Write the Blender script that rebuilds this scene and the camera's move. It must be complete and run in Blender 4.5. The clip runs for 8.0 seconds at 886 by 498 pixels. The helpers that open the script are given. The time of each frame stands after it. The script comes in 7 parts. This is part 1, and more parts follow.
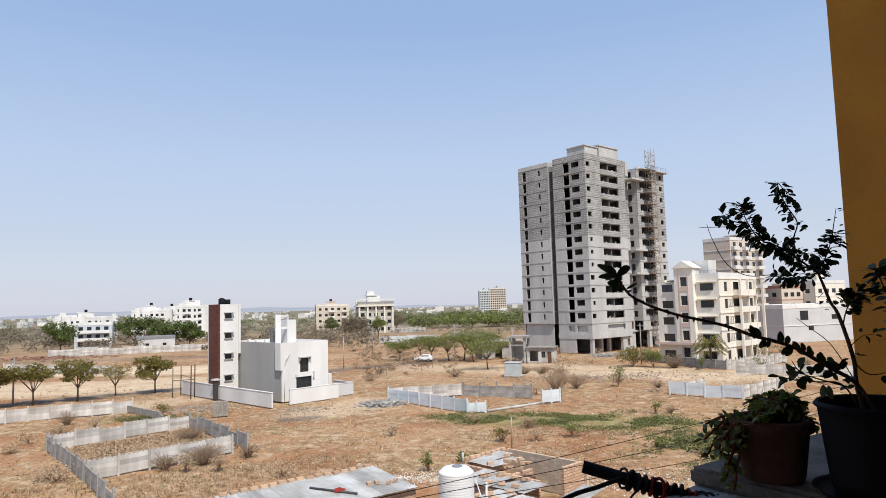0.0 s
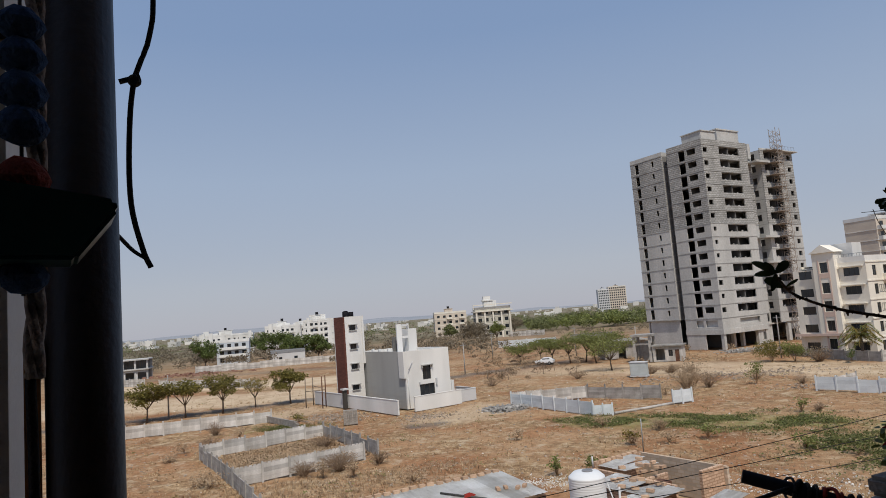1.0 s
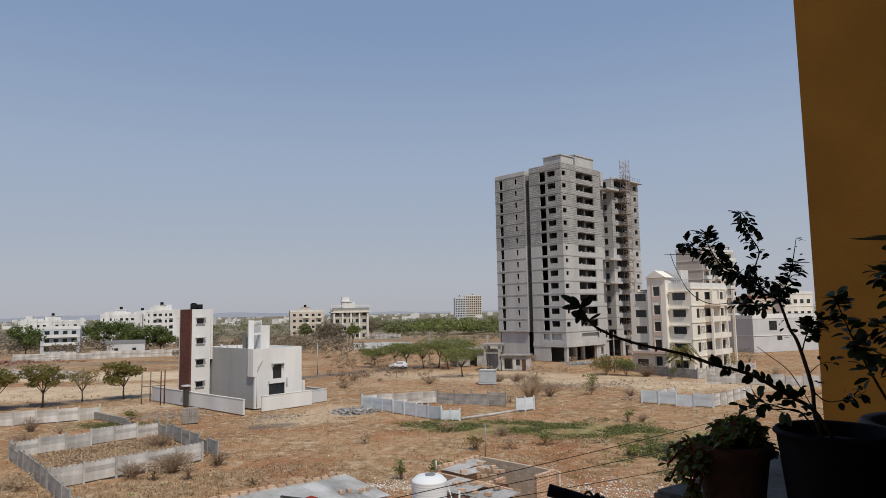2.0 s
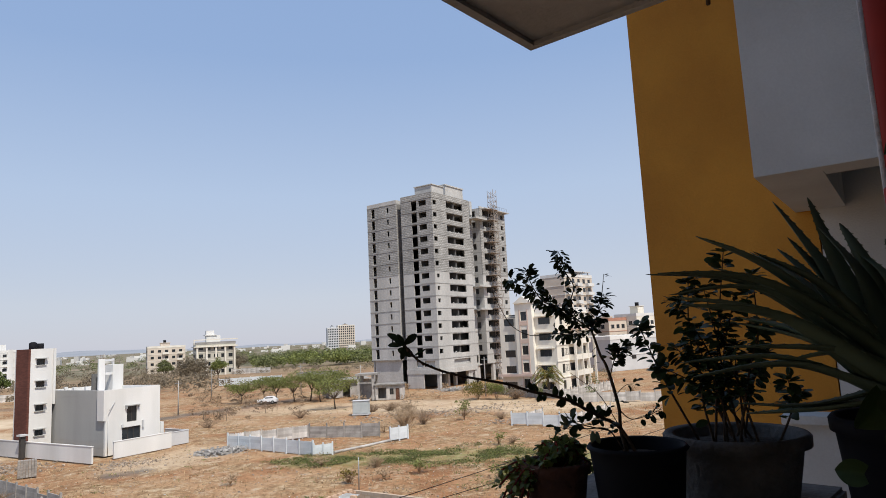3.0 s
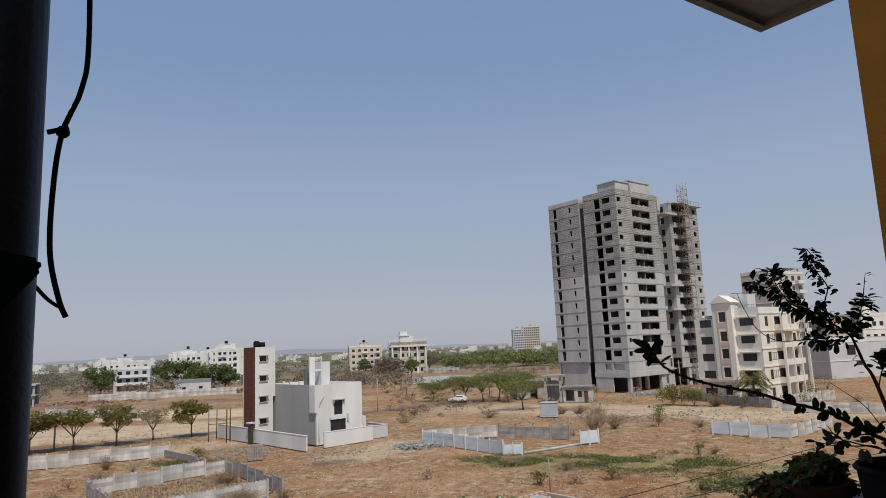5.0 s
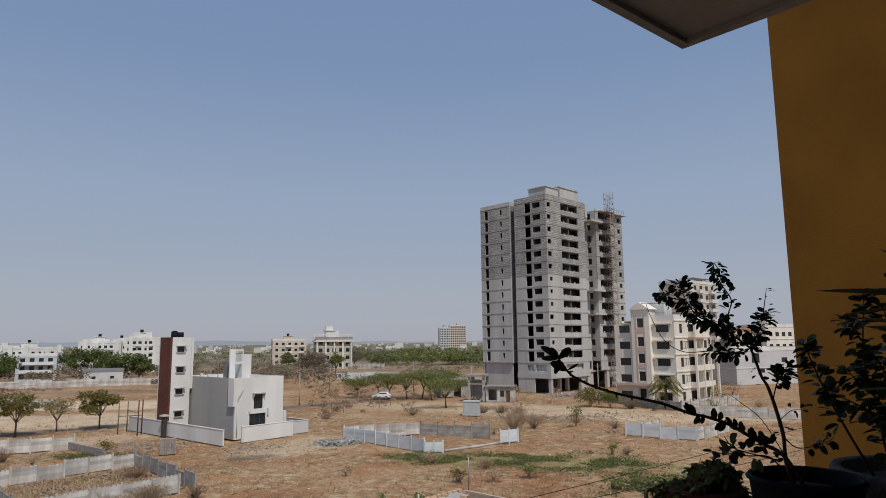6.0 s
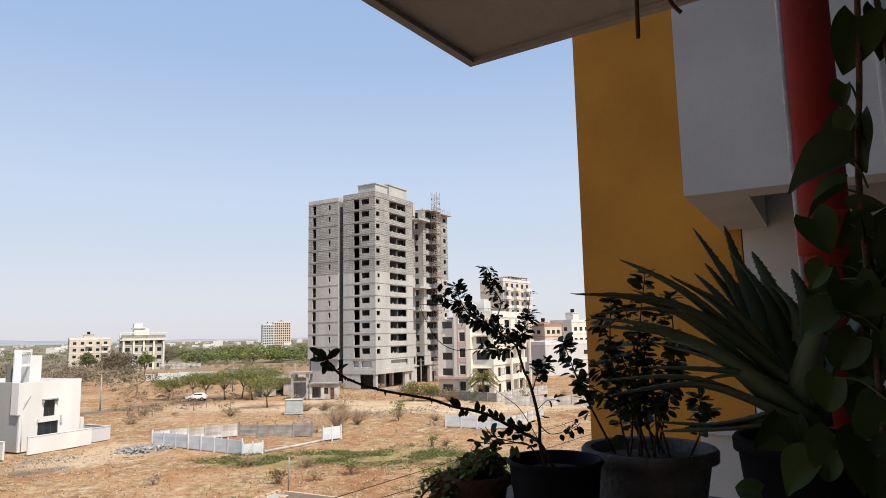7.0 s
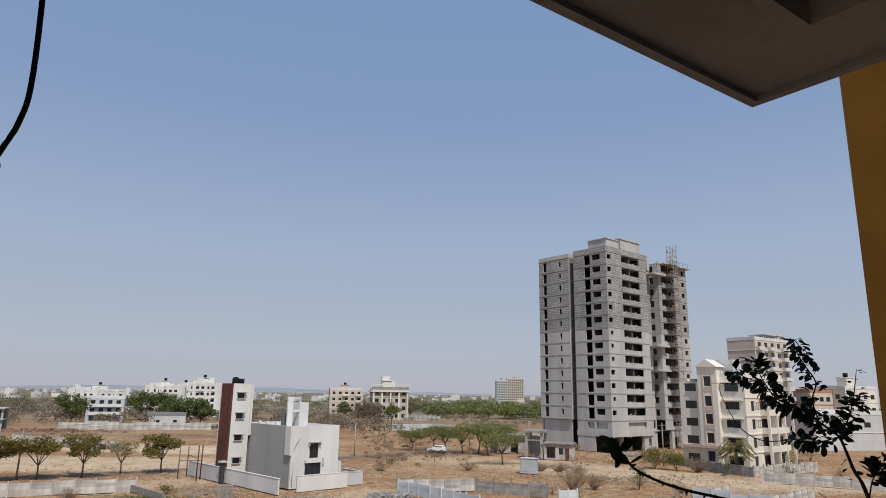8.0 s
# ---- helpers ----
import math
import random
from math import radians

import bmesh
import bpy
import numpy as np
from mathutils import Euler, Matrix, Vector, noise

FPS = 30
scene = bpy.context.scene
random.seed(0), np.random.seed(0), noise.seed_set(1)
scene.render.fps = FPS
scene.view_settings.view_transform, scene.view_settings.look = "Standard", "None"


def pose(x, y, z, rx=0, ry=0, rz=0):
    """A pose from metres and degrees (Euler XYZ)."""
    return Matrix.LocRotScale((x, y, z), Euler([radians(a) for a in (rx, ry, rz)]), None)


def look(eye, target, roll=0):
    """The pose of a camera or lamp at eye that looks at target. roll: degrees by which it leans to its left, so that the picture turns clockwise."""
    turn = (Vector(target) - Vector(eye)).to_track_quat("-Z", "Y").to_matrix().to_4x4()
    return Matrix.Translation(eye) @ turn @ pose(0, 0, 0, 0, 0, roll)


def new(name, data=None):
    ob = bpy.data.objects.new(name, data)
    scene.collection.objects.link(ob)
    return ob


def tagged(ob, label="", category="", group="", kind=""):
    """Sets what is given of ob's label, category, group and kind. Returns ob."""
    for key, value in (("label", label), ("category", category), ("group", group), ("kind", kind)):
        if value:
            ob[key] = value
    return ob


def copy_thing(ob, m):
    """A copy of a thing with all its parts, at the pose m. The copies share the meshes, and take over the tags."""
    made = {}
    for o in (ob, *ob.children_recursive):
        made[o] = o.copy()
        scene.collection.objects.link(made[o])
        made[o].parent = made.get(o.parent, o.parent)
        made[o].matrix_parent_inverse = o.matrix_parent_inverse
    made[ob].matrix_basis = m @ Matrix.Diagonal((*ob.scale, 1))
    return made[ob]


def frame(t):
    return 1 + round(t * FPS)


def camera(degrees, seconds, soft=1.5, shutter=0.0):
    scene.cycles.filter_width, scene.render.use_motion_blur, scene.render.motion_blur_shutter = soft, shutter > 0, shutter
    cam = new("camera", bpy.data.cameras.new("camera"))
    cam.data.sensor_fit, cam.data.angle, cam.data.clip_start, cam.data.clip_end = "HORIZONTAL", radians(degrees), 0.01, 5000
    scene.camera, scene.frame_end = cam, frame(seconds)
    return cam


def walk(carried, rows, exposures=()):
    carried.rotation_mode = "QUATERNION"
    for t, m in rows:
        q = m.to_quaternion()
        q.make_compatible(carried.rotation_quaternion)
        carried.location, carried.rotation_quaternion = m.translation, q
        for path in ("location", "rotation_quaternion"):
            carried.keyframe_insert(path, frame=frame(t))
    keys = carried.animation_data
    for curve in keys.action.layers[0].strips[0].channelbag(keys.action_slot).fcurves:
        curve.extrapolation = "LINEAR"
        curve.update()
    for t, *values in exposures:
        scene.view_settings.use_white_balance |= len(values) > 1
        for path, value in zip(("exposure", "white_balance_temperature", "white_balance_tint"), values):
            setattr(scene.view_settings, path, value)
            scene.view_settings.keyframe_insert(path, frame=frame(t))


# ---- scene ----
cam = camera(68.6, 8.0, soft=0.9)
PATH = [
    (0, (0.116, 0.177, 12.077), (0.1244, 2.1694, 12.2478), -1.61),
    (0.5, (0.107, 0.174, 12.088), (0.0862, 2.164, 12.2871), -2.62),
    (1, (0.084, 0.18, 12.089), (-0.2507, 2.1417, 12.2918), -4.53),
    (1.5, (0.093, 0.171, 12.095), (-0.0401, 2.16, 12.2552), -1.45),
    (2, (0.132, 0.175, 12.107), (0.214, 2.1646, 12.2973), -1.07),
    (2.2, (0.158, 0.197, 12.101), (0.3732, 2.1767, 12.2892), -0.09),
    (3.3, (0.188, 0.086, 12.123), (0.6791, 2.0042, 12.4018), -3.5),
    (3.5, (0.179, 0.089, 12.12), (0.6206, 2.0213, 12.3908), -3.04),
    (4, (0.147, 0.102, 12.13), (0.401, 2.0668, 12.4059), -2.84),
    (4.5, (0.118, 0.118, 12.139), (0.0831, 2.0983, 12.417), -2.64),
    (4.7, (0.103, 0.104, 12.126), (0.0053, 2.0805, 12.4132), -2.85),
    (5.8, (0.116, 0.123, 12.14), (0.1441, 2.101, 12.4369), -0.07),
    (6, (0.131, 0.134, 12.135), (0.2594, 2.1099, 12.4148), -0.61),
    (6.5, (0.193, 0.092, 12.133), (0.7946, 1.9809, 12.4005), 0.53),
    (7, (0.206, 0.09, 12.141), (0.8477, 1.9661, 12.4016), -1.16),
    (7.5, (0.146, 0.164, 12.16), (0.2408, 2.1321, 12.5014), -1.01),
    (8, (0.146, 0.186, 12.176), (0.0954, 2.1381, 12.609), 0.98),
]
EXPOSURES = [(0, 0.28, 6500, 10), (0.5, -0.08, 6500, 10), (1, -0.3, 6600, 10), (1.5, -0.25, 6750, 10), (2, -0.34, 6650, 10), (3.3, 0.22, 6550, 10), (3.5, 0.22, 6550, 10), (4.0, 0.07, 6600, 10), (4.5, -0.25, 6500, 10), (4.7, -0.3, 6500, 10), (5.8, -0.48, 6500, 10), (6.0, -0.48, 6500, 10), (6.5, -0.27, 6500, 10), (7, 0.42, 6950, 10), (7.5, 0.22, 6500, 10), (8, -0.26, 6500, 10)]
walk(cam, [(t, look(eye, target, roll)) for t, eye, target, roll in PATH], EXPOSURES)

# ---------- world, sun, exposure ----------
SUN_AZ, SUN_EL = 158.0, 58.0          # degrees clockwise from +y, and height
world = bpy.data.worlds.new("sky")
scene.world = world
world.use_nodes = True
wn = world.node_tree
sky = wn.nodes.new("ShaderNodeTexSky")
sky.sky_type = "NISHITA"
sky.sun_disc = False
sky.sun_elevation, sky.sun_rotation = radians(SUN_EL), radians(SUN_AZ)
sky.altitude, sky.air_density, sky.dust_density, sky.ozone_density = 0, 1.0, 0.4, 4.0
bg = wn.nodes["Background"]
bg.inputs["Strength"].default_value = 0.335
haze = wn.nodes.new("ShaderNodeHueSaturation")          # dusty air takes colour out of the sky
haze.inputs["Saturation"].default_value = 1.95
thick = wn.nodes.new("ShaderNodeGamma")                 # and evens it out between zenith and horizon
thick.inputs["Gamma"].default_value = 0.38
wn.links.new(sky.outputs[0], thick.inputs["Color"])
wn.links.new(thick.outputs[0], haze.inputs["Color"])
veil = wn.nodes.new("ShaderNodeMix")                    # pale violet-blue dust veil over all of it
veil.data_type = "RGBA"
veil.inputs["Factor"].default_value = 0.4
veil.inputs["B"].default_value = (1.41, 1.46, 1.92, 1)
wn.links.new(haze.outputs[0], veil.inputs["A"])
wn.links.new(veil.outputs["Result"], bg.inputs["Color"])
dust = wn.nodes.new("ShaderNodeBackground")             # dust layer, thick and grey-lilac low down, thinning to blue overhead
way_up = wn.nodes.new("ShaderNodeTexCoord")
height = wn.nodes.new("ShaderNodeSeparateXYZ")
layer = wn.nodes.new("ShaderNodeValToRGB")
for stop, colour in ((0.066, (0.53, 0.563, 0.655, 1)), (0.216, (0.455, 0.556, 0.73, 1)), (0.407, (0.254, 0.388, 0.648, 1))):
    layer.color_ramp.elements.new(stop).color = colour
layer.color_ramp.elements[0].color, layer.color_ramp.elements[-1].color = (0.49, 0.515, 0.63, 1), (0.12, 0.27, 0.6, 1)
both = wn.nodes.new("ShaderNodeMixShader")
both.inputs[0].default_value = 0.6
wn.links.new(way_up.outputs["Generated"], height.inputs[0])
wn.links.new(height.outputs["Z"], layer.inputs["Fac"])
wn.links.new(layer.outputs["Color"], dust.inputs["Color"])
wn.links.new(bg.outputs[0], both.inputs[1])
wn.links.new(dust.outputs[0], both.inputs[2])
wn.links.new(both.outputs[0], wn.nodes["World Output"].inputs["Surface"])
sun = new("sun", bpy.data.lights.new("sun", "SUN"))
sun.data.energy, sun.data.angle, sun.data.color = 4.3, radians(0.6), (1.0, 0.945, 0.85)
toward = Vector((math.sin(radians(SUN_AZ)) * math.cos(radians(SUN_EL)), math.cos(radians(SUN_AZ)) * math.cos(radians(SUN_EL)), math.sin(radians(SUN_EL))))
sun.matrix_basis = look((0, 0, 90), Vector((0, 0, 90)) - toward)

# ---------- materials ----------
def material(name, base, rough=0.85, metal=0.0, grain=0.25, scale=3.0, fine=40.0, bump=0.2, tint=None, island=0.0, spec=0.3, streak=False):
    """A surface with stains at one scale, grain at another and relief."""
    m = bpy.data.materials.new(name)
    m.use_nodes = True
    n, l = m.node_tree.nodes, m.node_tree.links
    p = n["Principled BSDF"]
    p.inputs["Roughness"].default_value, p.inputs["Metallic"].default_value = rough, metal
    p.inputs["Specular IOR Level"].default_value = spec
    co = n.new("ShaderNodeTexCoord")
    mp = n.new("ShaderNodeMapping")
    l.new(co.outputs["Object"], mp.inputs["Vector"])
    if streak:
        mp.inputs["Scale"].default_value = (1, 1, 0.18)
    a, b = n.new("ShaderNodeTexNoise"), n.new("ShaderNodeTexNoise")
    a.inputs["Scale"].default_value, a.inputs["Detail"].default_value = scale, 6
    b.inputs["Scale"].default_value, b.inputs["Detail"].default_value = fine, 3
    l.new(mp.outputs[0], a.inputs["Vector"])
    l.new(co.outputs["Object"], b.inputs["Vector"])
    ramp = n.new("ShaderNodeValToRGB")
    t = tint or tuple(c * (1 - grain) for c in base)
    ramp.color_ramp.elements[0].position, ramp.color_ramp.elements[1].position = 0.32, 0.66
    ramp.color_ramp.elements[0].color, ramp.color_ramp.elements[1].color = (*t, 1), (*base, 1)
    l.new(a.outputs["Fac"], ramp.inputs["Fac"])
    mix = n.new("ShaderNodeMix")
    mix.data_type, mix.blend_type = "RGBA", "MULTIPLY"
    mix.inputs["Factor"].default_value = grain
    l.new(ramp.outputs[0], mix.inputs["A"])
    l.new(b.outputs["Fac"], mix.inputs["B"])
    out = mix.outputs["Result"]
    if island:
        g = n.new("ShaderNodeNewGeometry")
        o = n.new("ShaderNodeObjectInfo")
        add = n.new("ShaderNodeMath")
        add.operation = "ADD"
        fr = n.new("ShaderNodeMath")
        fr.operation = "FRACT"
        l.new(g.outputs["Random Per Island"], add.inputs[0])
        l.new(o.outputs["Random"], add.inputs[1])
        l.new(add.outputs[0], fr.inputs[0])
        hs = n.new("ShaderNodeHueSaturation")
        mr = n.new("ShaderNodeMapRange")
        mr.inputs["To Min"].default_value, mr.inputs["To Max"].default_value = 1 - island, 1 + island
        l.new(fr.outputs[0], mr.inputs["Value"])
        l.new(mr.outputs[0], hs.inputs["Value"])
        l.new(out, hs.inputs["Color"])
        out = hs.outputs[0]
    l.new(out, p.inputs["Base Color"])
    if bump:
        bp = n.new("ShaderNodeBump")
        bp.inputs["Strength"].default_value, bp.inputs["Distance"].default_value = bump, 0.02
        l.new(b.outputs["Fac"], bp.inputs["Height"])
        l.new(bp.outputs[0], p.inputs["Normal"])
    return m


def block_wall(name, base, joint, bw, bh, mortar=0.02):
    """Masonry too far off to pick apart: courses in the material, on all upright faces."""
    m = material(name, base, 0.9, 0, 0.3, 0.25, 2.5, 0.1)
    n, l = m.node_tree.nodes, m.node_tree.links
    p = n["Principled BSDF"]
    src = p.inputs["Base Color"].links[0].from_socket
    co = n.new("ShaderNodeTexCoord")
    sp = n.new("ShaderNodeSeparateXYZ")
    l.new(co.outputs["Object"], sp.inputs[0])
    ad = n.new("ShaderNodeMath")
    l.new(sp.outputs["X"], ad.inputs[0])
    l.new(sp.outputs["Y"], ad.inputs[1])
    cb = n.new("ShaderNodeCombineXYZ")
    l.new(ad.outputs[0], cb.inputs["X"])
    l.new(sp.outputs["Z"], cb.inputs["Y"])
    br = n.new("ShaderNodeTexBrick")
    br.inputs["Scale"].default_value = 1
    br.inputs["Brick Width"].default_value, br.inputs["Row Height"].default_value, br.inputs["Mortar Size"].default_value = bw, bh, mortar
    br.inputs["Color1"].default_value, br.inputs["Color2"].default_value, br.inputs["Mortar"].default_value = (1, 1, 1, 1), (0.7, 0.7, 0.7, 1), (*joint, 1)
    l.new(cb.outputs[0], br.inputs["Vector"])
    mx = n.new("ShaderNodeMix")
    mx.data_type, mx.blend_type = "RGBA", "MULTIPLY"
    mx.inputs["Factor"].default_value = 1
    l.new(src, mx.inputs["A"])
    l.new(br.outputs["Color"], mx.inputs["B"])
    l.new(mx.outputs["Result"], p.inputs["Base Color"])
    return m


CONCRETE = material("bare concrete", (0.64, 0.625, 0.595), 0.9, 0, 0.36, 0.3, 2.2, 0.15, (0.5, 0.49, 0.465), streak=True)
# Concrete coloured darker to stand for shade in recesses and open bays.
CONCRETE_SHADE = material("raw concrete coloured as shaded", (0.3, 0.29, 0.28), 0.9, 0, 0.3, 0.4, 4, 0.1)
BLOCKWORK = block_wall("grey blockwork", (0.62, 0.61, 0.585), (0.5, 0.49, 0.47), 0.95, 0.42, 0.07)
SLAB_EDGE = material("stained slab edge", (0.52, 0.51, 0.485), 0.9, 0, 0.4, 0.6, 4, 0.1, (0.3, 0.29, 0.275))
WHITE = material("white wall paint", (0.8, 0.79, 0.76), 0.75, 0, 0.1, 0.3, 8, 0.05, (0.64, 0.63, 0.6), streak=True)
CREAM = material("cream wall paint", (0.84, 0.795, 0.705), 0.8, 0, 0.14, 0.3, 8, 0.05, (0.7, 0.65, 0.55), streak=True)
BEIGE = material("beige wall paint", (0.67, 0.585, 0.485), 0.8, 0, 0.12, 0.2, 6, 0.05, (0.56, 0.48, 0.4))
GREY_PAINT = material("grey wall paint", (0.39, 0.39, 0.375), 0.8, 0, 0.12, 0.35, 8, 0.05, (0.33, 0.33, 0.315), streak=True)
PALE_GREY = material("pale grey paint", (0.6, 0.6, 0.6), 0.8, 0, 0.12, 0.3, 6, 0.05)
BROWN_TILE = block_wall("red-brown cladding", (0.2, 0.075, 0.055), (0.6, 0.55, 0.5), 0.6, 0.12, 0.012)
TERRACOTTA = material("terracotta paint", (0.5, 0.25, 0.17), 0.8, 0, 0.15, 0.5, 9, 0.05)
SALMON = material("salmon paint", (0.66, 0.5, 0.42), 0.8, 0, 0.12, 0.5, 9, 0.05)
GLASS_DARK = material("dark window glass", (0.02, 0.025, 0.03), 0.08, 0, 0.05, 1, 5, 0, spec=0.6)
FRAME_DARK = material("dark window frame", (0.06, 0.055, 0.05), 0.5, 0, 0.1, 2, 12, 0)
FRAME_WHITE = material("white window surround", (0.75, 0.74, 0.72), 0.6, 0, 0.06, 2, 12, 0)
# Near-black walls behind openings: the dimness of rooms is in the colour.
VOID = material("interior wall darkened as unlit", (0.16, 0.155, 0.15), 0.95, 0, 0.2, 0.6, 5, 0)
PRECAST = material("precast concrete panel", (0.68, 0.65, 0.61), 0.9, 0, 0.3, 0.9, 9, 0.3, (0.4, 0.37, 0.33), island=0.22, streak=True)
PRECAST_BLUE = material("pale blue painted panel", (0.7, 0.74, 0.76), 0.85, 0, 0.15, 0.8, 9, 0.2, (0.58, 0.62, 0.64), island=0.08)
PRECAST_GREY = material("weathered dark precast panel", (0.46, 0.44, 0.41), 0.9, 0, 0.3, 0.9, 9, 0.3, (0.27, 0.25, 0.23), island=0.2)
BRICK_ORANGE = material("pale orange brick", (0.68, 0.48, 0.33), 0.92, 0, 0.3, 2, 20, 0.4, (0.48, 0.3, 0.19), island=0.22)
BRICK_RED = material("dull red brick", (0.3, 0.16, 0.11), 0.92, 0, 0.3, 2, 20, 0.4, (0.22, 0.12, 0.09), island=0.2)
BLOCK_GREY = material("grey concrete block", (0.4, 0.37, 0.33), 0.92, 0, 0.3, 2, 16, 0.4, (0.3, 0.27, 0.24), island=0.14)
TIN = material("galvanised roof sheet", (0.8, 0.8, 0.79), 0.6, 0.0, 0.2, 0.7, 9, 0.05, (0.56, 0.54, 0.5), island=0.15)
TANK_WHITE = material("white plastic tank", (0.7, 0.71, 0.71), 0.45, 0, 0.05, 1, 10, 0.02)
HOIST = material("grey-brown hoist steel", (0.5, 0.42, 0.36), 0.8, 0.1, 0.3, 3, 25, 0.1)
RUST = material("rusty steel", (0.22, 0.11, 0.07), 0.8, 0.3, 0.4, 3, 25, 0.2)
STEEL = material("grey steel", (0.42, 0.43, 0.44), 0.5, 0.7, 0.2, 2, 20, 0.05)
WOOD_POLE = material("weathered timber", (0.3, 0.24, 0.18), 0.9, 0, 0.35, 3, 30, 0.3)
BLACK_PLASTIC = material("black plastic", (0.011, 0.011, 0.014), 0.75, 0, 0.2, 5, 30, 0.05, spec=0.12)
RED_PAINT = material("red oxide paint", (0.33, 0.022, 0.01), 0.85, 0, 0.2, 2, 20, 0.05, (0.2, 0.018, 0.01))
RUBBLE = material("rubble", (0.4, 0.325, 0.255), 0.95, 0, 0.3, 1, 9, 0.4, island=0.35)
LITTER = material("pale litter", (0.7, 0.67, 0.62), 0.8, 0, 0.1, 1, 9, 0, island=0.3)
CAR_WHITE = material("white car paint", (0.78, 0.78, 0.78), 0.3, 0, 0.03, 2, 9, 0, spec=0.6)
TYRE = material("tyre rubber", (0.02, 0.02, 0.02), 0.85, 0, 0.2, 5, 20, 0)
BARK = material("grey-brown bark", (0.2, 0.15, 0.11), 0.95, 0, 0.4, 4, 40, 0.5)
DRY_TWIG = material("dry twigs", (0.5, 0.36, 0.23), 0.95, 0, 0.3, 3, 20, 0, island=0.3)
DRY_GRASS = material("dry grass", (0.5, 0.36, 0.21), 0.95, 0, 0.2, 1, 9, 0, island=0.35)


def leafy(name, base, var=0.3, through_light=0.25, rough=0.6):
    m = material(name, base, rough, 0, 0.2, 2, 15, 0, island=var)
    n, l = m.node_tree.nodes, m.node_tree.links
    p = n["Principled BSDF"]
    tr = n.new("ShaderNodeBsdfTranslucent")
    l.new(p.inputs["Base Color"].links[0].from_socket, tr.inputs["Color"])
    mx = n.new("ShaderNodeMixShader")
    mx.inputs[0].default_value = through_light
    l.new(p.outputs[0], mx.inputs[1])
    l.new(tr.outputs[0], mx.inputs[2])
    l.new(mx.outputs[0], n["Material Output"].inputs["Surface"])
    return m


LEAF_DARK = leafy("dark green foliage", (0.14, 0.18, 0.05))
LEAF_OLIVE = leafy("olive foliage", (0.215, 0.185, 0.045), 0.4, 0.35)
LEAF_ACACIA = leafy("feathery acacia foliage", (0.25, 0.27, 0.085), 0.3, 0.4)
LEAF_LIME = leafy("fresh green foliage", (0.24, 0.265, 0.08), 0.3, 0.35)
LEAF_YELLOW = leafy("yellowing foliage", (0.26, 0.2, 0.05))
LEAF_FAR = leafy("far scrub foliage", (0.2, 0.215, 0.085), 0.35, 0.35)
# Scrub brown, lifted slightly in place of distance haze.
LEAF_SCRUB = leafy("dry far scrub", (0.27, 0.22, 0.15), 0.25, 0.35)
BROWN_SCRUB = leafy("brown dry scrub", (0.26, 0.185, 0.12), 0.25, 0.35)
WEED = leafy("green weeds", (0.165, 0.175, 0.055), 0.5, 0.35)


# ---------- mesh helpers ----------
def bx(bm, x0, y0, z0, x1, y1, z1):
    """A box between two corners."""
    v = [bm.verts.new((x, y, z)) for z in (z0, z1) for x, y in ((x0, y0), (x1, y0), (x1, y1), (x0, y1))]
    for f in ((3, 2, 1, 0), (4, 5, 6, 7), (0, 1, 5, 4), (1, 2, 6, 5), (2, 3, 7, 6), (3, 0, 4, 7)):
        bm.faces.new([v[i] for i in f])
    return v


def cyl(bm, x, y, z0, z1, r0, r1=None, seg=12, cap=True):
    r1 = r0 if r1 is None else r1
    a = [bm.verts.new((x + r0 * math.cos(6.28319 * i / seg), y + r0 * math.sin(6.28319 * i / seg), z0)) for i in range(seg)]
    b = [bm.verts.new((x + r1 * math.cos(6.28319 * i / seg), y + r1 * math.sin(6.28319 * i / seg), z1)) for i in range(seg)]
    for i in range(seg):
        bm.faces.new((a[i], a[(i + 1) % seg], b[(i + 1) % seg], b[i])).smooth = True
    if cap:
        bm.faces.new(b)
        bm.faces.new(a[::-1])
    return a, b


def lathe(bm, profile, seg=32, centre=(0, 0, 0)):
    """A turned shape from (radius, height) pairs."""
    rings = []
    for r, z in profile:
        rings.append([bm.verts.new((centre[0] + r * math.cos(6.28319 * i / seg), centre[1] + r * math.sin(6.28319 * i / seg), centre[2] + z)) for i in range(seg)])
    for a, b in zip(rings, rings[1:]):
        for i in range(seg):
            bm.faces.new((a[i], a[(i + 1) % seg], b[(i + 1) % seg], b[i])).smooth = True
    bm.faces.new(rings[0][::-1])
    bm.faces.new(rings[-1])


def tube(bm, pts, radii, seg=6, cap=True):
    """A tapered tube along points."""
    pts = [Vector(p) for p in pts]
    rings = []
    for i, p in enumerate(pts):
        d = (pts[min(i + 1, len(pts) - 1)] - pts[max(i - 1, 0)])
        d = d.normalized() if d.length > 1e-9 else Vector((0, 0, 1))
        s = d.cross(Vector((0.31, 0.17, 0.93)))
        s = (s if s.length > 0.05 else d.cross(Vector((1, 0, 0)))).normalized()
        t = d.cross(s)
        r = radii[i] if hasattr(radii, "__len__") else radii
        rings.append([bm.verts.new(p + r * (math.cos(6.28319 * k / seg) * s + math.sin(6.28319 * k / seg) * t)) for k in range(seg)])
    for a, b in zip(rings, rings[1:]):
        for k in range(seg):
            bm.faces.new((a[k], a[(k + 1) % seg], b[(k + 1) % seg], b[k])).smooth = True
    if cap:
        bm.faces.new(rings[0][::-1])
        bm.faces.new(rings[-1])


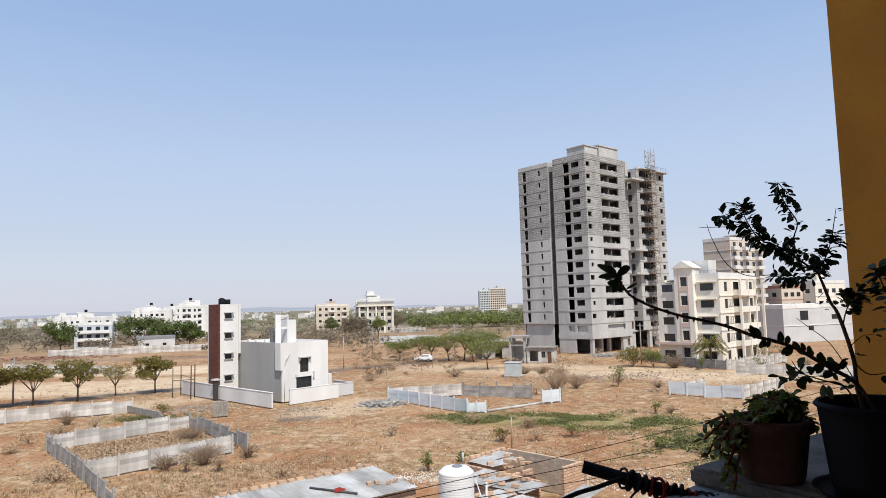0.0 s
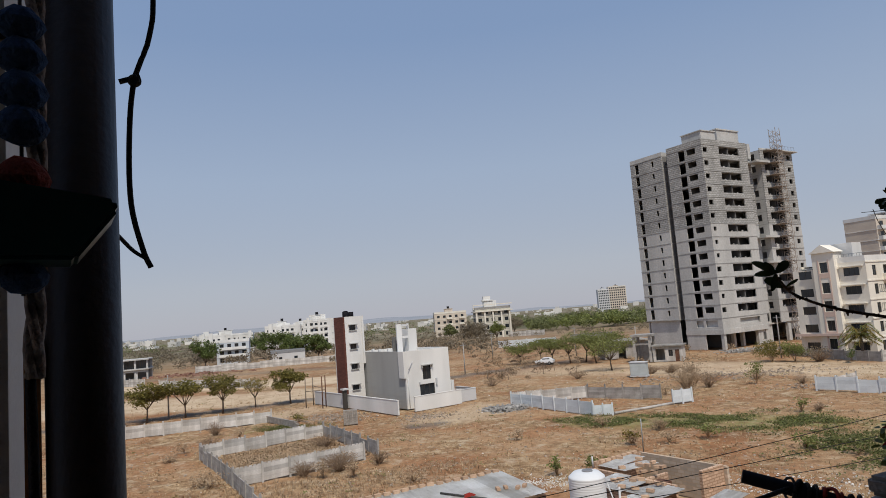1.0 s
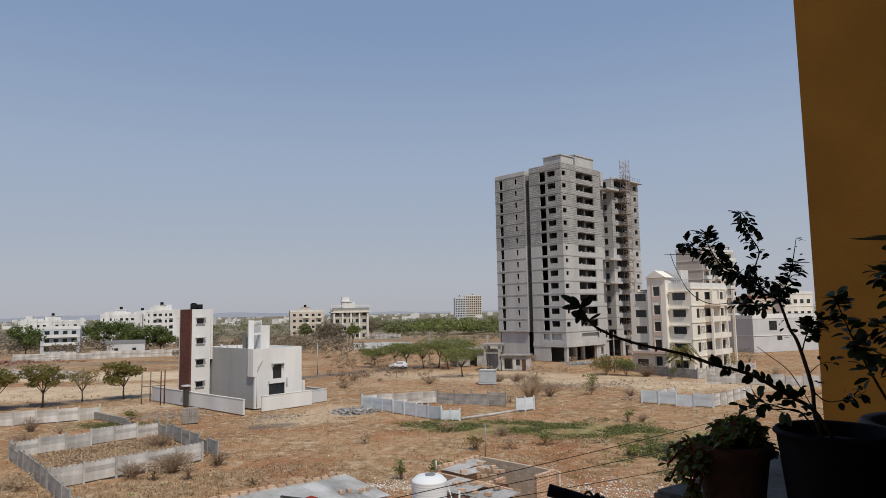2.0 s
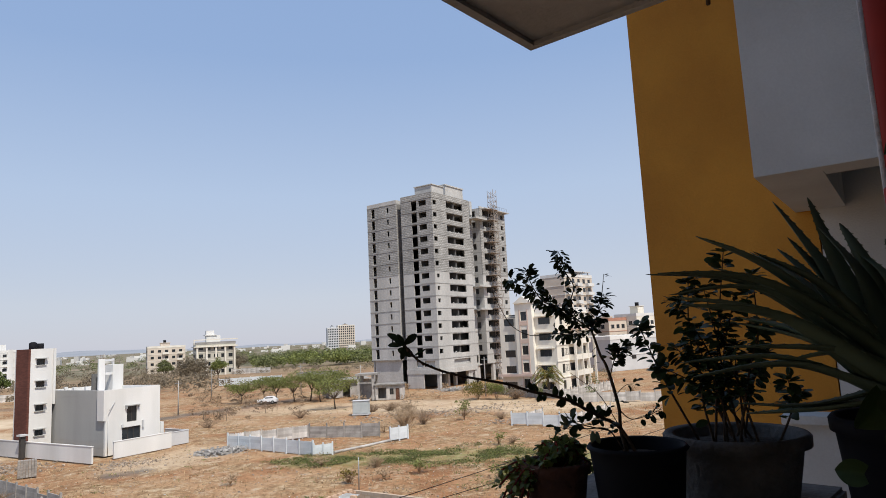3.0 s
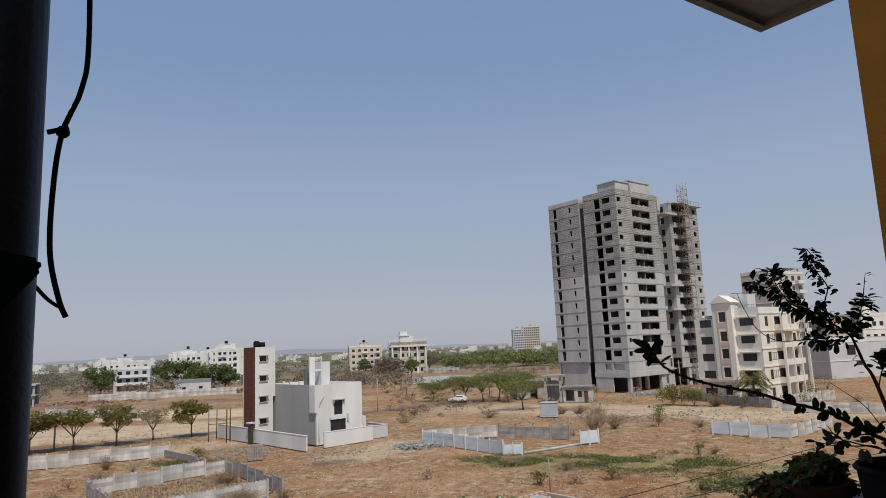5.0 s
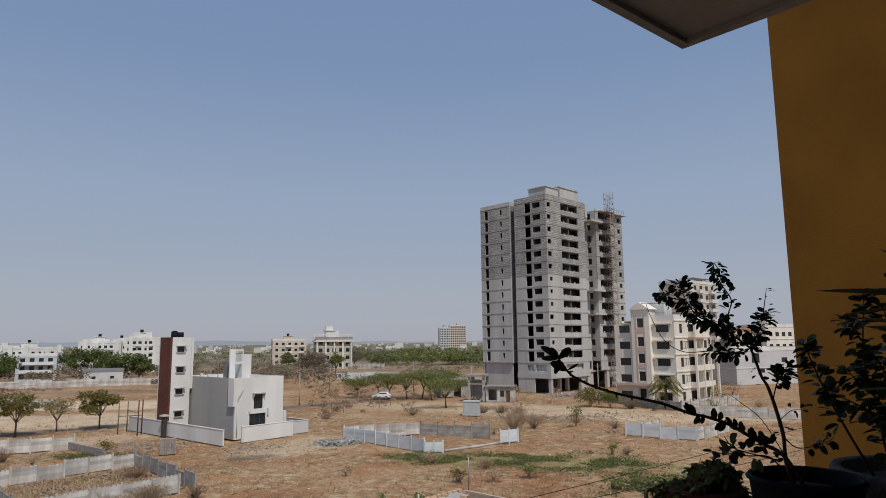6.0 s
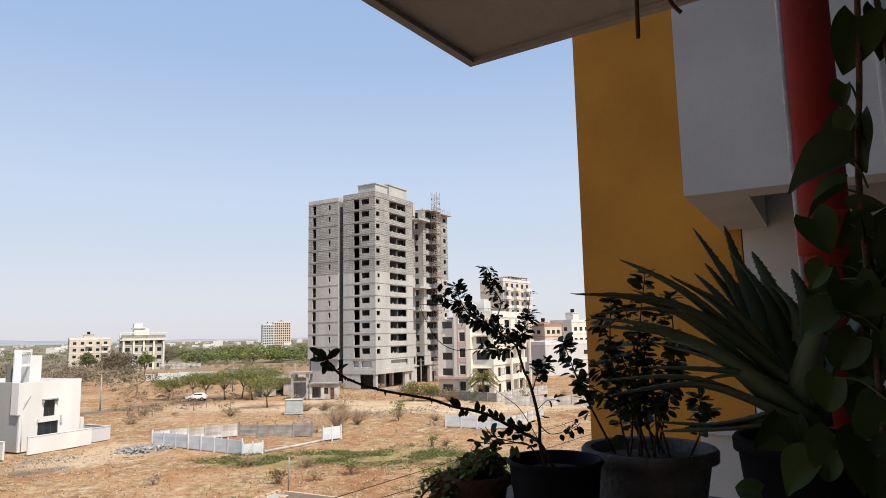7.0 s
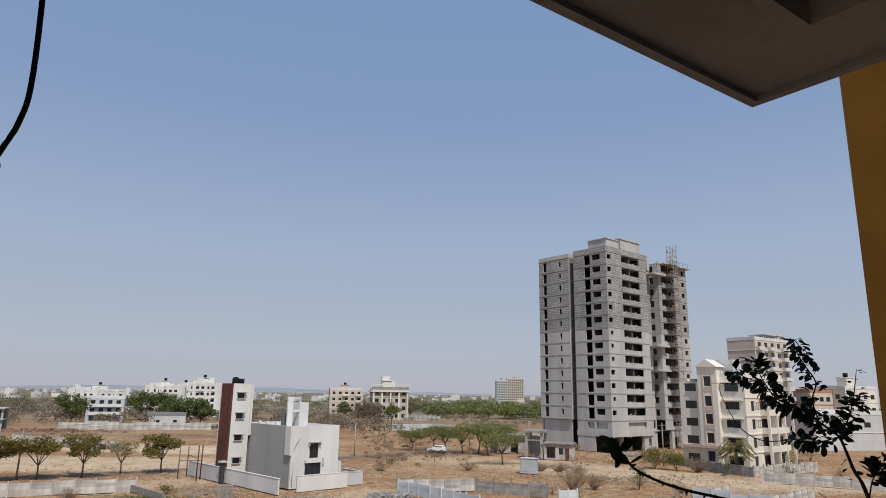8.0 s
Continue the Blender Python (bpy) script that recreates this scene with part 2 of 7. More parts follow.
def spline(pts, n=6):
    """Points along a smooth curve through pts."""
    pts = [Vector(p) for p in pts]
    out = []
    for i in range(len(pts) - 1):
        a, b = pts[max(i - 1, 0)], pts[min(i + 2, len(pts) - 1)]
        p, q = pts[i], pts[i + 1]
        for k in range(n):
            t = k / n
            out.append(0.5 * ((2 * p) + (q - a) * t + (2 * a - 5 * p + 4 * q - b) * t * t + (3 * p - a - 3 * q + b) * t ** 3))
    return out + [pts[-1]]


def finish(bm):
    bmesh.ops.recalc_face_normals(bm, faces=bm.faces)
    me = bpy.data.meshes.new("mesh")
    bm.to_mesh(me)
    bm.free()
    return me


def part(name, bm, mat, parent=None, label=""):
    """One mesh object from a bmesh, under a thing or a part."""
    me = finish(bm)
    for m in (mat if isinstance(mat, (list, tuple)) else [mat]):
        me.materials.append(m)
    ob = new(name, me)
    ob.parent = parent
    return tagged(ob, label)


def thing(name, m, label, category, group="", kind=""):
    ob = new(name)
    ob.empty_display_size = 0.2
    ob.matrix_basis = m
    return tagged(ob, label, category, group, kind)


def cells(ops, lo, hi, zlo, zhi):
    """The solid rectangles of a wall lo..hi, zlo..zhi around openings (a, b, za, zb)."""
    zs = sorted({zlo, zhi, *[min(max(o[2], zlo), zhi) for o in ops], *[min(max(o[3], zlo), zhi) for o in ops]})
    for z0, z1 in zip(zs, zs[1:]):
        zm = (z0 + z1) / 2
        cut = sorted((o[0], o[1]) for o in ops if o[2] < zm < o[3])
        s = lo
        for a, b in cut:
            if a > s:
                yield s, a, z0, z1
            s = max(s, b)
        if s < hi:
            yield s, hi, z0, z1


def wall_x(bm, x0, x1, y0, y1, z0, z1, ops=()):
    for a, b, c, d in cells(ops, x0, x1, z0, z1):
        bx(bm, a, y0, c, b, y1, d)


def wall_y(bm, y0, y1, x0, x1, z0, z1, ops=()):
    for a, b, c, d in cells(ops, y0, y1, z0, z1):
        bx(bm, x0, a, c, x1, b, d)


WINDOWS = {}


def window(parent, w, h, m, frame_mat=FRAME_DARK, bars=1, label=""):
    """A framed window of w by h with a pane; local x along the wall, y into it, z up, origin at its lower left."""
    key = (round(w, 2), round(h, 2), frame_mat.name, bars)
    if key in WINDOWS:
        c = copy_thing(WINDOWS[key], m)
        c.parent = parent
        return c
    t = 0.06
    bm = bmesh.new()
    bx(bm, 0, 0, 0, w, 0.08, t)
    bx(bm, 0, 0, h - t, w, 0.08, h)
    bx(bm, 0, 0, t, t, 0.08, h - t)
    bx(bm, w - t, 0, t, w, 0.08, h - t)
    for i in range(bars):
        x = w * (i + 1) / (bars + 1)
        bx(bm, x - 0.03, 0.01, t, x + 0.03, 0.07, h - t)
    ob = part("window", bm, frame_mat, parent, label)
    bm = bmesh.new()
    bx(bm, t, 0.035, t, w - t, 0.05, h - t)
    part("pane", bm, GLASS_DARK, ob)
    ob.matrix_basis = m
    WINDOWS[key] = ob
    return ob


def each(name, mat, parent, runs, label=""):
    """One part for each run of a wall: (builder, its numbers)."""
    for make, *args in runs:
        bm = bmesh.new()
        make(bm, *args)
        part(name, bm, mat, parent, label)


def site(x, y, a):
    """A building's own axes: origin and turn in degrees."""
    return pose(x, y, 0, 0, 0, a)

# ---------- ground ----------
def seg_dist(px, py, ax, ay, bx_, by_):
    dx, dy = bx_ - ax, by_ - ay
    t = np.clip(((px - ax) * dx + (py - ay) * dy) / (dx * dx + dy * dy), 0, 1)
    return np.hypot(px - ax - t * dx, py - ay - t * dy)


def soft(d, r, w):
    return np.clip((r + w - d) / w, 0, 1)


def wave(x, y, s):
    """Cheap layered waves for uneven borders."""
    return (np.sin(x / s + 1.3 * np.sin(y / s * 1.7)) + np.sin(y / s * 1.3 + 2.1 * np.sin(x / s * 0.8)) + 0.6 * np.sin((x + y) / s * 2.9) + 0.4 * np.sin((x - 1.7 * y) / s * 5.3)) / 3


def ground_z(x, y):
    """Height of the uneven ground."""
    r = np.hypot(x, y)
    return (0.10 * wave(x, y, 3.1) + 0.06 * wave(x + 7, y - 3, 1.1) - 0.13) * soft(np.abs(r - 90), 60, 60)


def build_ground():
    ang = np.radians(np.concatenate([np.linspace(-62, 62, 420), np.linspace(64, 296, 59)]))
    rad = np.concatenate([[0.0], np.geomspace(6, 4800, 330)])
    A, Rr = np.meshgrid(ang, rad)
    X, Y = np.sin(A) * Rr, np.cos(A) * Rr
    Zg = ground_z(X, Y)
    # masks: weeds, pale sand and tracks, asphalt
    wv = wave(X, Y, 2.3)
    green = soft(seg_dist(X, Y, 3, 71.5, 22, 65), 1.6 + 1.6 * wv, 2.5) * 0.75
    green = np.maximum(green, soft(seg_dist(X, Y, 24, 50, 27, 62), 1.5 + 1.5 * wv, 2.5) * 0.7)
    green = np.maximum(green, soft(seg_dist(X, Y, -38, 76, -30, 76), 0.6 + wv, 1.5) * 0.35)
    sand = soft(seg_dist(X, Y, -110, 146, -52, 138), 8 + 2 * wv, 3)
    sand = np.maximum(sand, soft(seg_dist(X, Y, -90, 108, -46, 112), 9 + 2 * wv, 4) * 0.8)
    sand = np.maximum(sand, soft(seg_dist(X, Y, 14, 116, 40, 101), 3 + wv, 4) * 0.85)
    sand = np.maximum(sand, soft(seg_dist(X, Y, 15, 128, 37, 112), 3.5 + 1.5 * wv, 4) * 0.75)
    sand = np.maximum(sand, soft(seg_dist(X, Y, 40, 101, 70, 104), 5 + wv, 5) * 0.8)
    sand = np.maximum(sand, soft(seg_dist(X, Y, -4, 130, 14, 118), 4 + 2 * wv, 6) * 0.6)
    sand = np.maximum(sand, soft(seg_dist(X, Y, -15, 78, -9, 84), 2.5 + wv, 4) * 0.7)
    sand = np.maximum(sand, soft(seg_dist(X, Y, -46, 84, -36, 92), 2 + wv, 4) * 0.6)
    dark = soft(seg_dist(X, Y, -75, 85, -41, 105), 1.6 + 0.3 * wv, 1.2) * 0.75
    dark = np.maximum(dark, soft(seg_dist(X, Y, -24, 126, 2, 149), 1.8, 1.5) * 0.7)
    dark = np.maximum(dark, soft(seg_dist(X, Y, -15, 74, -17, 73), 1.0 + 0.8 * wv, 1.2) * 0.8)
    dark = np.maximum(dark, soft(seg_dist(X, Y, -130, 172, -60, 176), 2.5 + 2 * wv, 4) * 0.4)
    na, nr = len(ang), len(rad)
    verts = np.stack([X, Y, Zg], -1).reshape(-1, 3)
    i = np.arange(nr - 1)[:, None] * na
    j = np.arange(na)[None, :]
    k = (j + 1) % na
    faces = np.stack([i + j, i + k, i + na + k, i + na + j], -1).reshape(-1, 4)
    me = bpy.data.meshes.new("ground")
    me.from_pydata(verts.tolist(), [], faces[:, ::-1].tolist())
    at = me.color_attributes.new("soil", "FLOAT_COLOR", "POINT")
    col = np.stack([green, sand, dark, np.ones_like(dark)], -1).reshape(-1)
    at.data.foreach_set("color", col.astype(np.float32))
    me.shade_smooth()
    ob = new("ground", me)
    m = bpy.data.materials.new("dry red soil")
    m.use_nodes = True
    n, l = m.node_tree.nodes, m.node_tree.links
    p = n["Principled BSDF"]
    p.inputs["Roughness"].default_value = 0.97
    p.inputs["Specular IOR Level"].default_value = 0.1
    co = n.new("ShaderNodeTexCoord")

    def nz(scale, detail=5, rough=0.6):
        t = n.new("ShaderNodeTexNoise")
        t.inputs["Scale"].default_value, t.inputs["Detail"].default_value, t.inputs["Roughness"].default_value = scale, detail, rough
        l.new(co.outputs["Object"], t.inputs["Vector"])
        return t.outputs["Fac"]

    def ramp(fac, *stops):
        r = n.new("ShaderNodeValToRGB")
        e = r.color_ramp.elements
        while len(e) < len(stops):
            e.new(0.5)
        for el, (pos, c) in zip(e, stops):
            el.position, el.color = pos, (*c, 1)
        l.new(fac, r.inputs["Fac"])
        return r.outputs[0]

    def mix(f, a, b, mode="MIX"):
        x = n.new("ShaderNodeMix")
        x.data_type, x.blend_type = "RGBA", mode
        for s, v in (("Factor", f), ("A", a), ("B", b)):
            if hasattr(v, "is_output"):
                l.new(v, x.inputs[s])
            else:
                x.inputs[s].default_value = v
        return x.outputs["Result"]

    soil = ramp(nz(0.06, 8), (0.3, (0.17, 0.083, 0.042)), (0.45, (0.315, 0.16, 0.08)), (0.58, (0.4, 0.25, 0.14)), (0.72, (0.5, 0.37, 0.24)))
    grass = ramp(nz(0.9, 8, 0.7), (0.35, (0.19, 0.11, 0.06)), (0.55, (0.39, 0.27, 0.155)), (0.7, (0.52, 0.4, 0.25)))
    gm = ramp(nz(0.13, 7, 0.65), (0.42, (0, 0, 0)), (0.6, (1, 1, 1)))
    base = mix(gm, soil, grass)
    base = mix(0.75, base, ramp(nz(2.4, 9, 0.8), (0.34, (0.32, 0.28, 0.25)), (0.5, (0.9, 0.88, 0.86)), (0.66, (1.2, 1.16, 1.08))), "MULTIPLY")
    base = mix(ramp(nz(0.45, 9, 0.8), (0.52, (0, 0, 0)), (0.64, (0.75, 0.75, 0.75))), base, (0.46, 0.37, 0.26, 1))
    base = mix(ramp(nz(0.31, 9, 0.82), (0.3, (0.7, 0.7, 0.7)), (0.42, (0, 0, 0))), base, (0.15, 0.1, 0.065, 1))
    va = n.new("ShaderNodeVertexColor")
    va.layer_name = "soil"
    sp = n.new("ShaderNodeSeparateColor")
    l.new(va.outputs[0], sp.inputs[0])
    edge = ramp(nz(0.8, 6, 0.7), (0.3, (0.25, 0.25, 0.25)), (0.62, (1, 1, 1)))

    def gate(c):
        return mix(1.0, c, edge, "MULTIPLY")

    base = mix(sp.outputs[1], base, ramp(nz(0.3, 6), (0.3, (0.42, 0.31, 0.2)), (0.7, (0.6, 0.48, 0.34))))
    base = mix(sp.outputs[2], base, ramp(nz(0.8, 6), (0.3, (0.075, 0.07, 0.066)), (0.7, (0.14, 0.125, 0.115))))
    base = mix(gate(sp.outputs[0]), base, ramp(nz(1.6, 6), (0.3, (0.1, 0.14, 0.035)), (0.7, (0.22, 0.24, 0.09))))
    # far country: scrub and bare fields in large patches
    ln = n.new("ShaderNodeVectorMath")
    ln.operation = "LENGTH"
    l.new(co.outputs["Object"], ln.inputs[0])
    mr = n.new("ShaderNodeMapRange")
    mr.inputs["From Min"].default_value, mr.inputs["From Max"].default_value = 180, 420
    l.new(ln.outputs["Value"], mr.inputs["Value"])
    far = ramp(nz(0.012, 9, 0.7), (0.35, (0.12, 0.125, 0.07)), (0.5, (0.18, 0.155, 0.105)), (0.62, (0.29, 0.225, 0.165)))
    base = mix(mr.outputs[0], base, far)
    l.new(base, p.inputs["Base Color"])
    bp = n.new("ShaderNodeBump")
    bp.inputs["Strength"].default_value, bp.inputs["Distance"].default_value = 0.7, 0.12
    l.new(nz(2.2, 8, 0.75), bp.inputs["Height"])
    l.new(bp.outputs[0], p.inputs["Normal"])
    me.materials.append(m)
    return tagged(ob, "dry reddish earth with grass, tracks and weeds", "ground", kind="structure")


build_ground()


# ---------- the concrete tower under construction ----------
def build_tower():
    LX, LY, TOP, FL = 34.6, 20.6, 46.4, 2.95
    M = site(34.1, 148.5, 41.15)
    root = thing("tower_block", M, "unfinished grey concrete tower block with open window holes", "building")
    base_z = TOP - 13 * FL - 1.2          # floor level of the lowest full storey
    levels = [base_z + i * FL for i in range(14)]
    th = 0.25
    # plan: main block x 0..16.2, set-back link 16.2..19.6, recess 19.6..21.4, right wing 21.4..34.6
    for i, z in enumerate(levels[:-1] + [levels[-1]]):
        each("floor_slab", SLAB_EDGE, root, [
            (bx, -0.06, -0.06, z - 0.16, 16.26, 9.56, z), (bx, -0.06, 11.0, z - 0.16, 16.2, LY + 0.06, z), (bx, 1.6, 9.56, z - 0.16, 16.2, 11.0, z),
            (bx, 16.26, 1.4, z - 0.16, 19.6, LY, z), (bx, 19.6, 3.4, z - 0.16, 21.4, LY, z), (bx, 21.4, -0.06, z - 0.16, LX + 0.06, LY, z)])
    for i in range(13):
        z0, z1 = levels[i], levels[i + 1] - 0.16
        mat = BLOCKWORK if i >= 7 else CONCRETE
        bm = bmesh.new()
        sm = (0.45, 1.9, z0 + 1.15, z0 + 2.2) if i in (0, 3, 7, 8, 9, 10, 11, 12, 2) else (0.9, 1.9, z0 + 1.25, z0 + 2.15)
        wall_x(bm, 0, 16.2, 0, th, z0, z1, [sm, (6.0, 13.2, z0 + 1.0, z0 + 2.65)])
        part("front_wall", bm, mat, root)
        bm = bmesh.new()
        wall_y(bm, th, 9.5, 0, th, z0, z1, [(1.7, 4.0, z0 + 1.15, z0 + 2.45), (4.6, 6.3, z0 + 0.25, z0 + 2.6)])
        part("side_wall", bm, mat, root)
        bm = bmesh.new()
        wall_y(bm, 11.0, LY, 0, th, z0, z1, [(13.5, 14.1, z0 + 0.9, z0 + 2.2), (18.1, 19.2, z0 + 0.25, z0 + 2.5)])
        part("side_wall", bm, mat, root)
        # recess walls take the darker concrete in place of shade
        each("light_well", CONCRETE_SHADE, root, [
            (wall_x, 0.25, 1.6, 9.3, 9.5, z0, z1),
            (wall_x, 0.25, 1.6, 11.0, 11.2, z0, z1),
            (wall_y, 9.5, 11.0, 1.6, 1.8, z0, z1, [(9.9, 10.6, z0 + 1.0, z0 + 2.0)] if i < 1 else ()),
        ], "narrow recess, wall colour darkened as in shade")
        each("link_wall", mat, root, [
            (wall_x, 16.2, 19.6, 1.5, 1.7, z0, z1, [(17.0, 18.4, z0 + 0.9, z0 + 2.3)]),
            (wall_y, 0.25, 1.5, 16.0, 16.2, z0, z1),
        ])
        each("recess_wall", CONCRETE, root, [
            (wall_x, 19.6, 21.4, 3.4, 3.6, z0, z1, [(19.9, 21.0, z0 + 0.3, z0 + 2.4)]),
            (wall_y, 1.7, 3.4, 19.4, 19.6, z0, z1),
            (wall_y, 0.25, 3.4, 21.4, 21.6, z0, z1, [(1.5, 2.6, z0 + 0.8, z0 + 2.3)]),
        ])
        each("wing_wall", mat, root, [
            (wall_x, 21.4, LX, 0, th, z0, z1, [(22.8, 28.6, z0 + 1.0, z0 + 2.65), (32.2, 33.6, z0 + 1.1, z0 + 2.2)]),
            (wall_y, th, LY, LX - th, LX, z0, z1),
            (wall_x, 0.25, LX, LY - th, LY, z0, z1),
        ])
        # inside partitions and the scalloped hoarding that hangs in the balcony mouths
        # the partitions' dark colour carries the shade of the rooms
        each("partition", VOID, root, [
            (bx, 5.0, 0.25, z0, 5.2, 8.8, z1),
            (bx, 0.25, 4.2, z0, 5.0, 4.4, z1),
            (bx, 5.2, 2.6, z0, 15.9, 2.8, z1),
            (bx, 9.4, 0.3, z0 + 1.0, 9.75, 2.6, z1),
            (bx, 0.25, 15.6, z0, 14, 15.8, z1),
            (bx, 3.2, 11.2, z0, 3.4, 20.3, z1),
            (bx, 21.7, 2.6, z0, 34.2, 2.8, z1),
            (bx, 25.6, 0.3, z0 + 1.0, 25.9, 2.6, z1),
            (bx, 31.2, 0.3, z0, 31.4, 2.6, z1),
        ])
        rnd = random.Random(40 + i)
        for a, b in ((6.0, 9.4), (9.75, 13.2), (22.8, 25.6), (25.9, 28.6)):
            if rnd.random() < 0.22:
                continue
            bm = bmesh.new()
            top = z0 + 1.0
            mid = (a + b) / 2
            hgt = rnd.uniform(0.25, 0.5)
            pts = [(a, 0), (a + 0.15, hgt * 0.5), (mid - 0.5, 0.08), (mid, hgt), (mid + 0.5, 0.08), (b - 0.15, hgt * 0.5), (b, 0)]
            fr = [bm.verts.new((x, 0.32, top + h)) for x, h in pts]
            bk = [bm.verts.new((x, 0.40, top + h)) for x, h in pts]
            bm.faces.new(fr)
            bm.faces.new(bk[::-1])
            for q in range(len(pts)):
                r2 = (q + 1) % len(pts)
                bm.faces.new((fr[q], fr[r2], bk[r2], bk[q]))
            part("debris_screen", bm, BLOCKWORK, root)
    # parapets, lift room and roof works
    zt = levels[-1]
    bm = bmesh.new()
    for args in ((0, 16.2, 0, 0.2), (0, 16.2, 9.3, 9.5)):
        wall_x(bm, *args, zt, zt + 1.2)
    wall_y(bm, 0.2, 9.3, 0, 0.2, zt, zt + 1.2)
    part("parapet", bm, BLOCKWORK, root)
    bm = bmesh.new()
    wall_y(bm, 11.0, LY, 0, 0.2, zt, zt + 0.9)
    wall_x(bm, 0.2, 16, LY - 0.2, LY, zt, zt + 0.9)
    wall_x(bm, 0.2, 16, 11.0, 11.2, zt, zt + 0.9)
    part("parapet", bm, CONCRETE, root)
    bm = bmesh.new()
    wall_x(bm, 21.4, LX, 0, 0.2, zt, zt + 0.5)
    wall_y(bm, 0.2, LY, LX - 0.2, LX, zt, zt + 0.5)
    part("parapet", bm, CONCRETE, root)
    bm = bmesh.new()
    bx(bm, 2.2, 1.4, zt, 7.2, 6.6, zt + 3.5)
    bx(bm, 2.0, 1.2, zt + 3.5, 7.4, 6.8, zt + 3.7)
    part("lift_room", bm, CONCRETE, root)
    each("stair_room", CONCRETE, root, [
        (wall_x, 9.4, 17.4, 2.4, 2.7, zt, zt + 4.6),
        (wall_y, 2.7, 9, 9.4, 9.7, zt, zt + 4.6),
        (wall_y, 2.7, 9, 17.1, 17.4, zt, zt + 4.6),
        (bx, 9.2, 2.2, zt + 4.6, 17.6, 9.2, zt + 4.9),
    ])
    bm = bmesh.new()
    bx(bm, 18.6, 1.2, zt - 2, 19.6, 5.2, zt + 1.6)
    part("shear_wall", bm, CONCRETE, root)
    # projecting deck slabs in the recess, and the wing's rooftop canopy
    for z in (levels[12] - 0.4, levels[6] - 0.5, levels[4] - 0.5):
        bm = bmesh.new()
        bx(bm, 17.6, -1.3, z, 23.0, 1.4, z + 0.2)
        bx(bm, 17.6, -1.3, z + 0.2, 23.0, -1.1, z + 0.5)
        part("deck_slab", bm, CONCRETE, root)
    bm = bmesh.new()
    bx(bm, 22.6, -1.2, zt - 0.1, LX + 0.7, 3, zt + 0.12)
    part("canopy_slab", bm, CONCRETE, root)
    bm = bmesh.new()
    for k in range(9):
        bx(bm, 24.2 + k * 1.25, -1.0, zt + 0.12, 24.26 + k * 1.25, -0.94, zt + 1.15)
    bx(bm, 24.2, -1.0, zt + 1.1, 34.3, -0.94, zt + 1.15)
    part("guard_rail", bm, STEEL, root)
    # podium: transfer storey with blank panels, columns and a parking hall coloured as if unlit
    each("transfer_wall", CONCRETE, root, [
        (wall_x, 0, 16.2, 0, th, 4.4, base_z - 0.16, [(6.2, 13.4, 5.1, base_z - 0.5)]),
        (wall_y, th, 9.5, 0, th, 4.4, base_z - 0.16, [(1.2, 4.2, 4.9, base_z - 0.5), (4.8, 6.6, 4.9, base_z - 0.5)]),
        (wall_x, 21.4, LX, 0, th, 4.4, base_z - 0.16, [(24.6, 30.6, 5.2, base_z - 0.5)]),
        (wall_y, th, LY, LX - th, LX, 0, base_z - 0.16),
        (wall_y, 11.4, LY - 0.6, 0.5, 0.5 + th, 0, base_z - 0.16),
        (wall_x, 0.5, LX, LY - th, LY, 0, base_z - 0.16),
        (wall_x, 16.2, 21.4, 2.5, 2.75, 0, base_z - 0.16, [(17, 18.4, 5.3, 6.9), (19.6, 20.9, 4.7, 6.9)]),
    ])
    each("blind_panel", CONCRETE, root, [
        (bx, 0.2, 0.3, 4.9, 16, 9.4, 5.0),
        (bx, 5, 0.5, 5, 15.8, 0.7, base_z - 0.2),
        (bx, 0.5, 1.0, 5, 0.7, 7, base_z - 0.2),
    ])
    each("podium_slab", CONCRETE, root, [
        (bx, -0.1, -0.1, 3.3, 16.3, 9.6, 4.4),
        (bx, 16.3, 2.2, 4.0, LX, LY, 4.3),
        (wall_y, 4.6, 9.5, 0, th, 0, 3.3),
        (wall_x, 13.2, 16.2, 0.3, 0.55, 0, 3.3, [(13.9, 15.2, 1.0, 2.6)]),
        (wall_x, 24.0, 33.0, 0.3, 0.55, 0, 4.4, [(25.5, 28.5, 0, 2.6), (30, 31.6, 1.0, 2.6)]),
    ])
    for x, y in ((0.1, 0.1), (6.4, 2.2), (9.6, 2.2), (12.6, 0.3), (15.2, 0.1), (0.1, 8.6), (7, 6), (12, 7), (24, 0.1), (28, 0.1), (33.6, 0.1), (5, 12), (19, 2.9)):
        bm = bmesh.new()
        bx(bm, x, y, 0, x + 0.75, y + 0.75, 4.0)
        part("column", bm, CONCRETE, root)
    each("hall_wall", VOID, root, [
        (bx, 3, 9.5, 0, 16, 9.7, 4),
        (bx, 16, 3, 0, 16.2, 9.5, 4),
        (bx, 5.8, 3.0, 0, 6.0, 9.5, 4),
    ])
    # hoist tower: lattice of rusty steel on the wing's face
    mast = part("hoist_mast", bmesh.new(), HOIST, root, "rusty lattice hoist with platforms")
    bm = bmesh.new()
    hx, hy, hw = 25.2, -2.2, 1.7
    HT = zt + 5.2
    for x in (hx, hx + hw):
        for y in (hy, hy + 1.7):
            bx(bm, x - 0.045, y - 0.045, 0, x + 0.045, y + 0.045, HT)
    z = 0.0
    flip = 0
    while z < HT - 1.4:
        for y in (hy, hy + 1.7):
            a, b = (hx, hx + hw) if flip else (hx + hw, hx)
            tube(bm, [(a, y, z), (b, y, z + 1.475)], 0.05, 4)
            tube(bm, [(hx, y, z), (hx + hw, y, z)], 0.05, 4)
        for x in (hx, hx + hw):
            tube(bm, [(x, hy, z), (x, hy + 1.7, z + 1.475)], 0.05, 4)
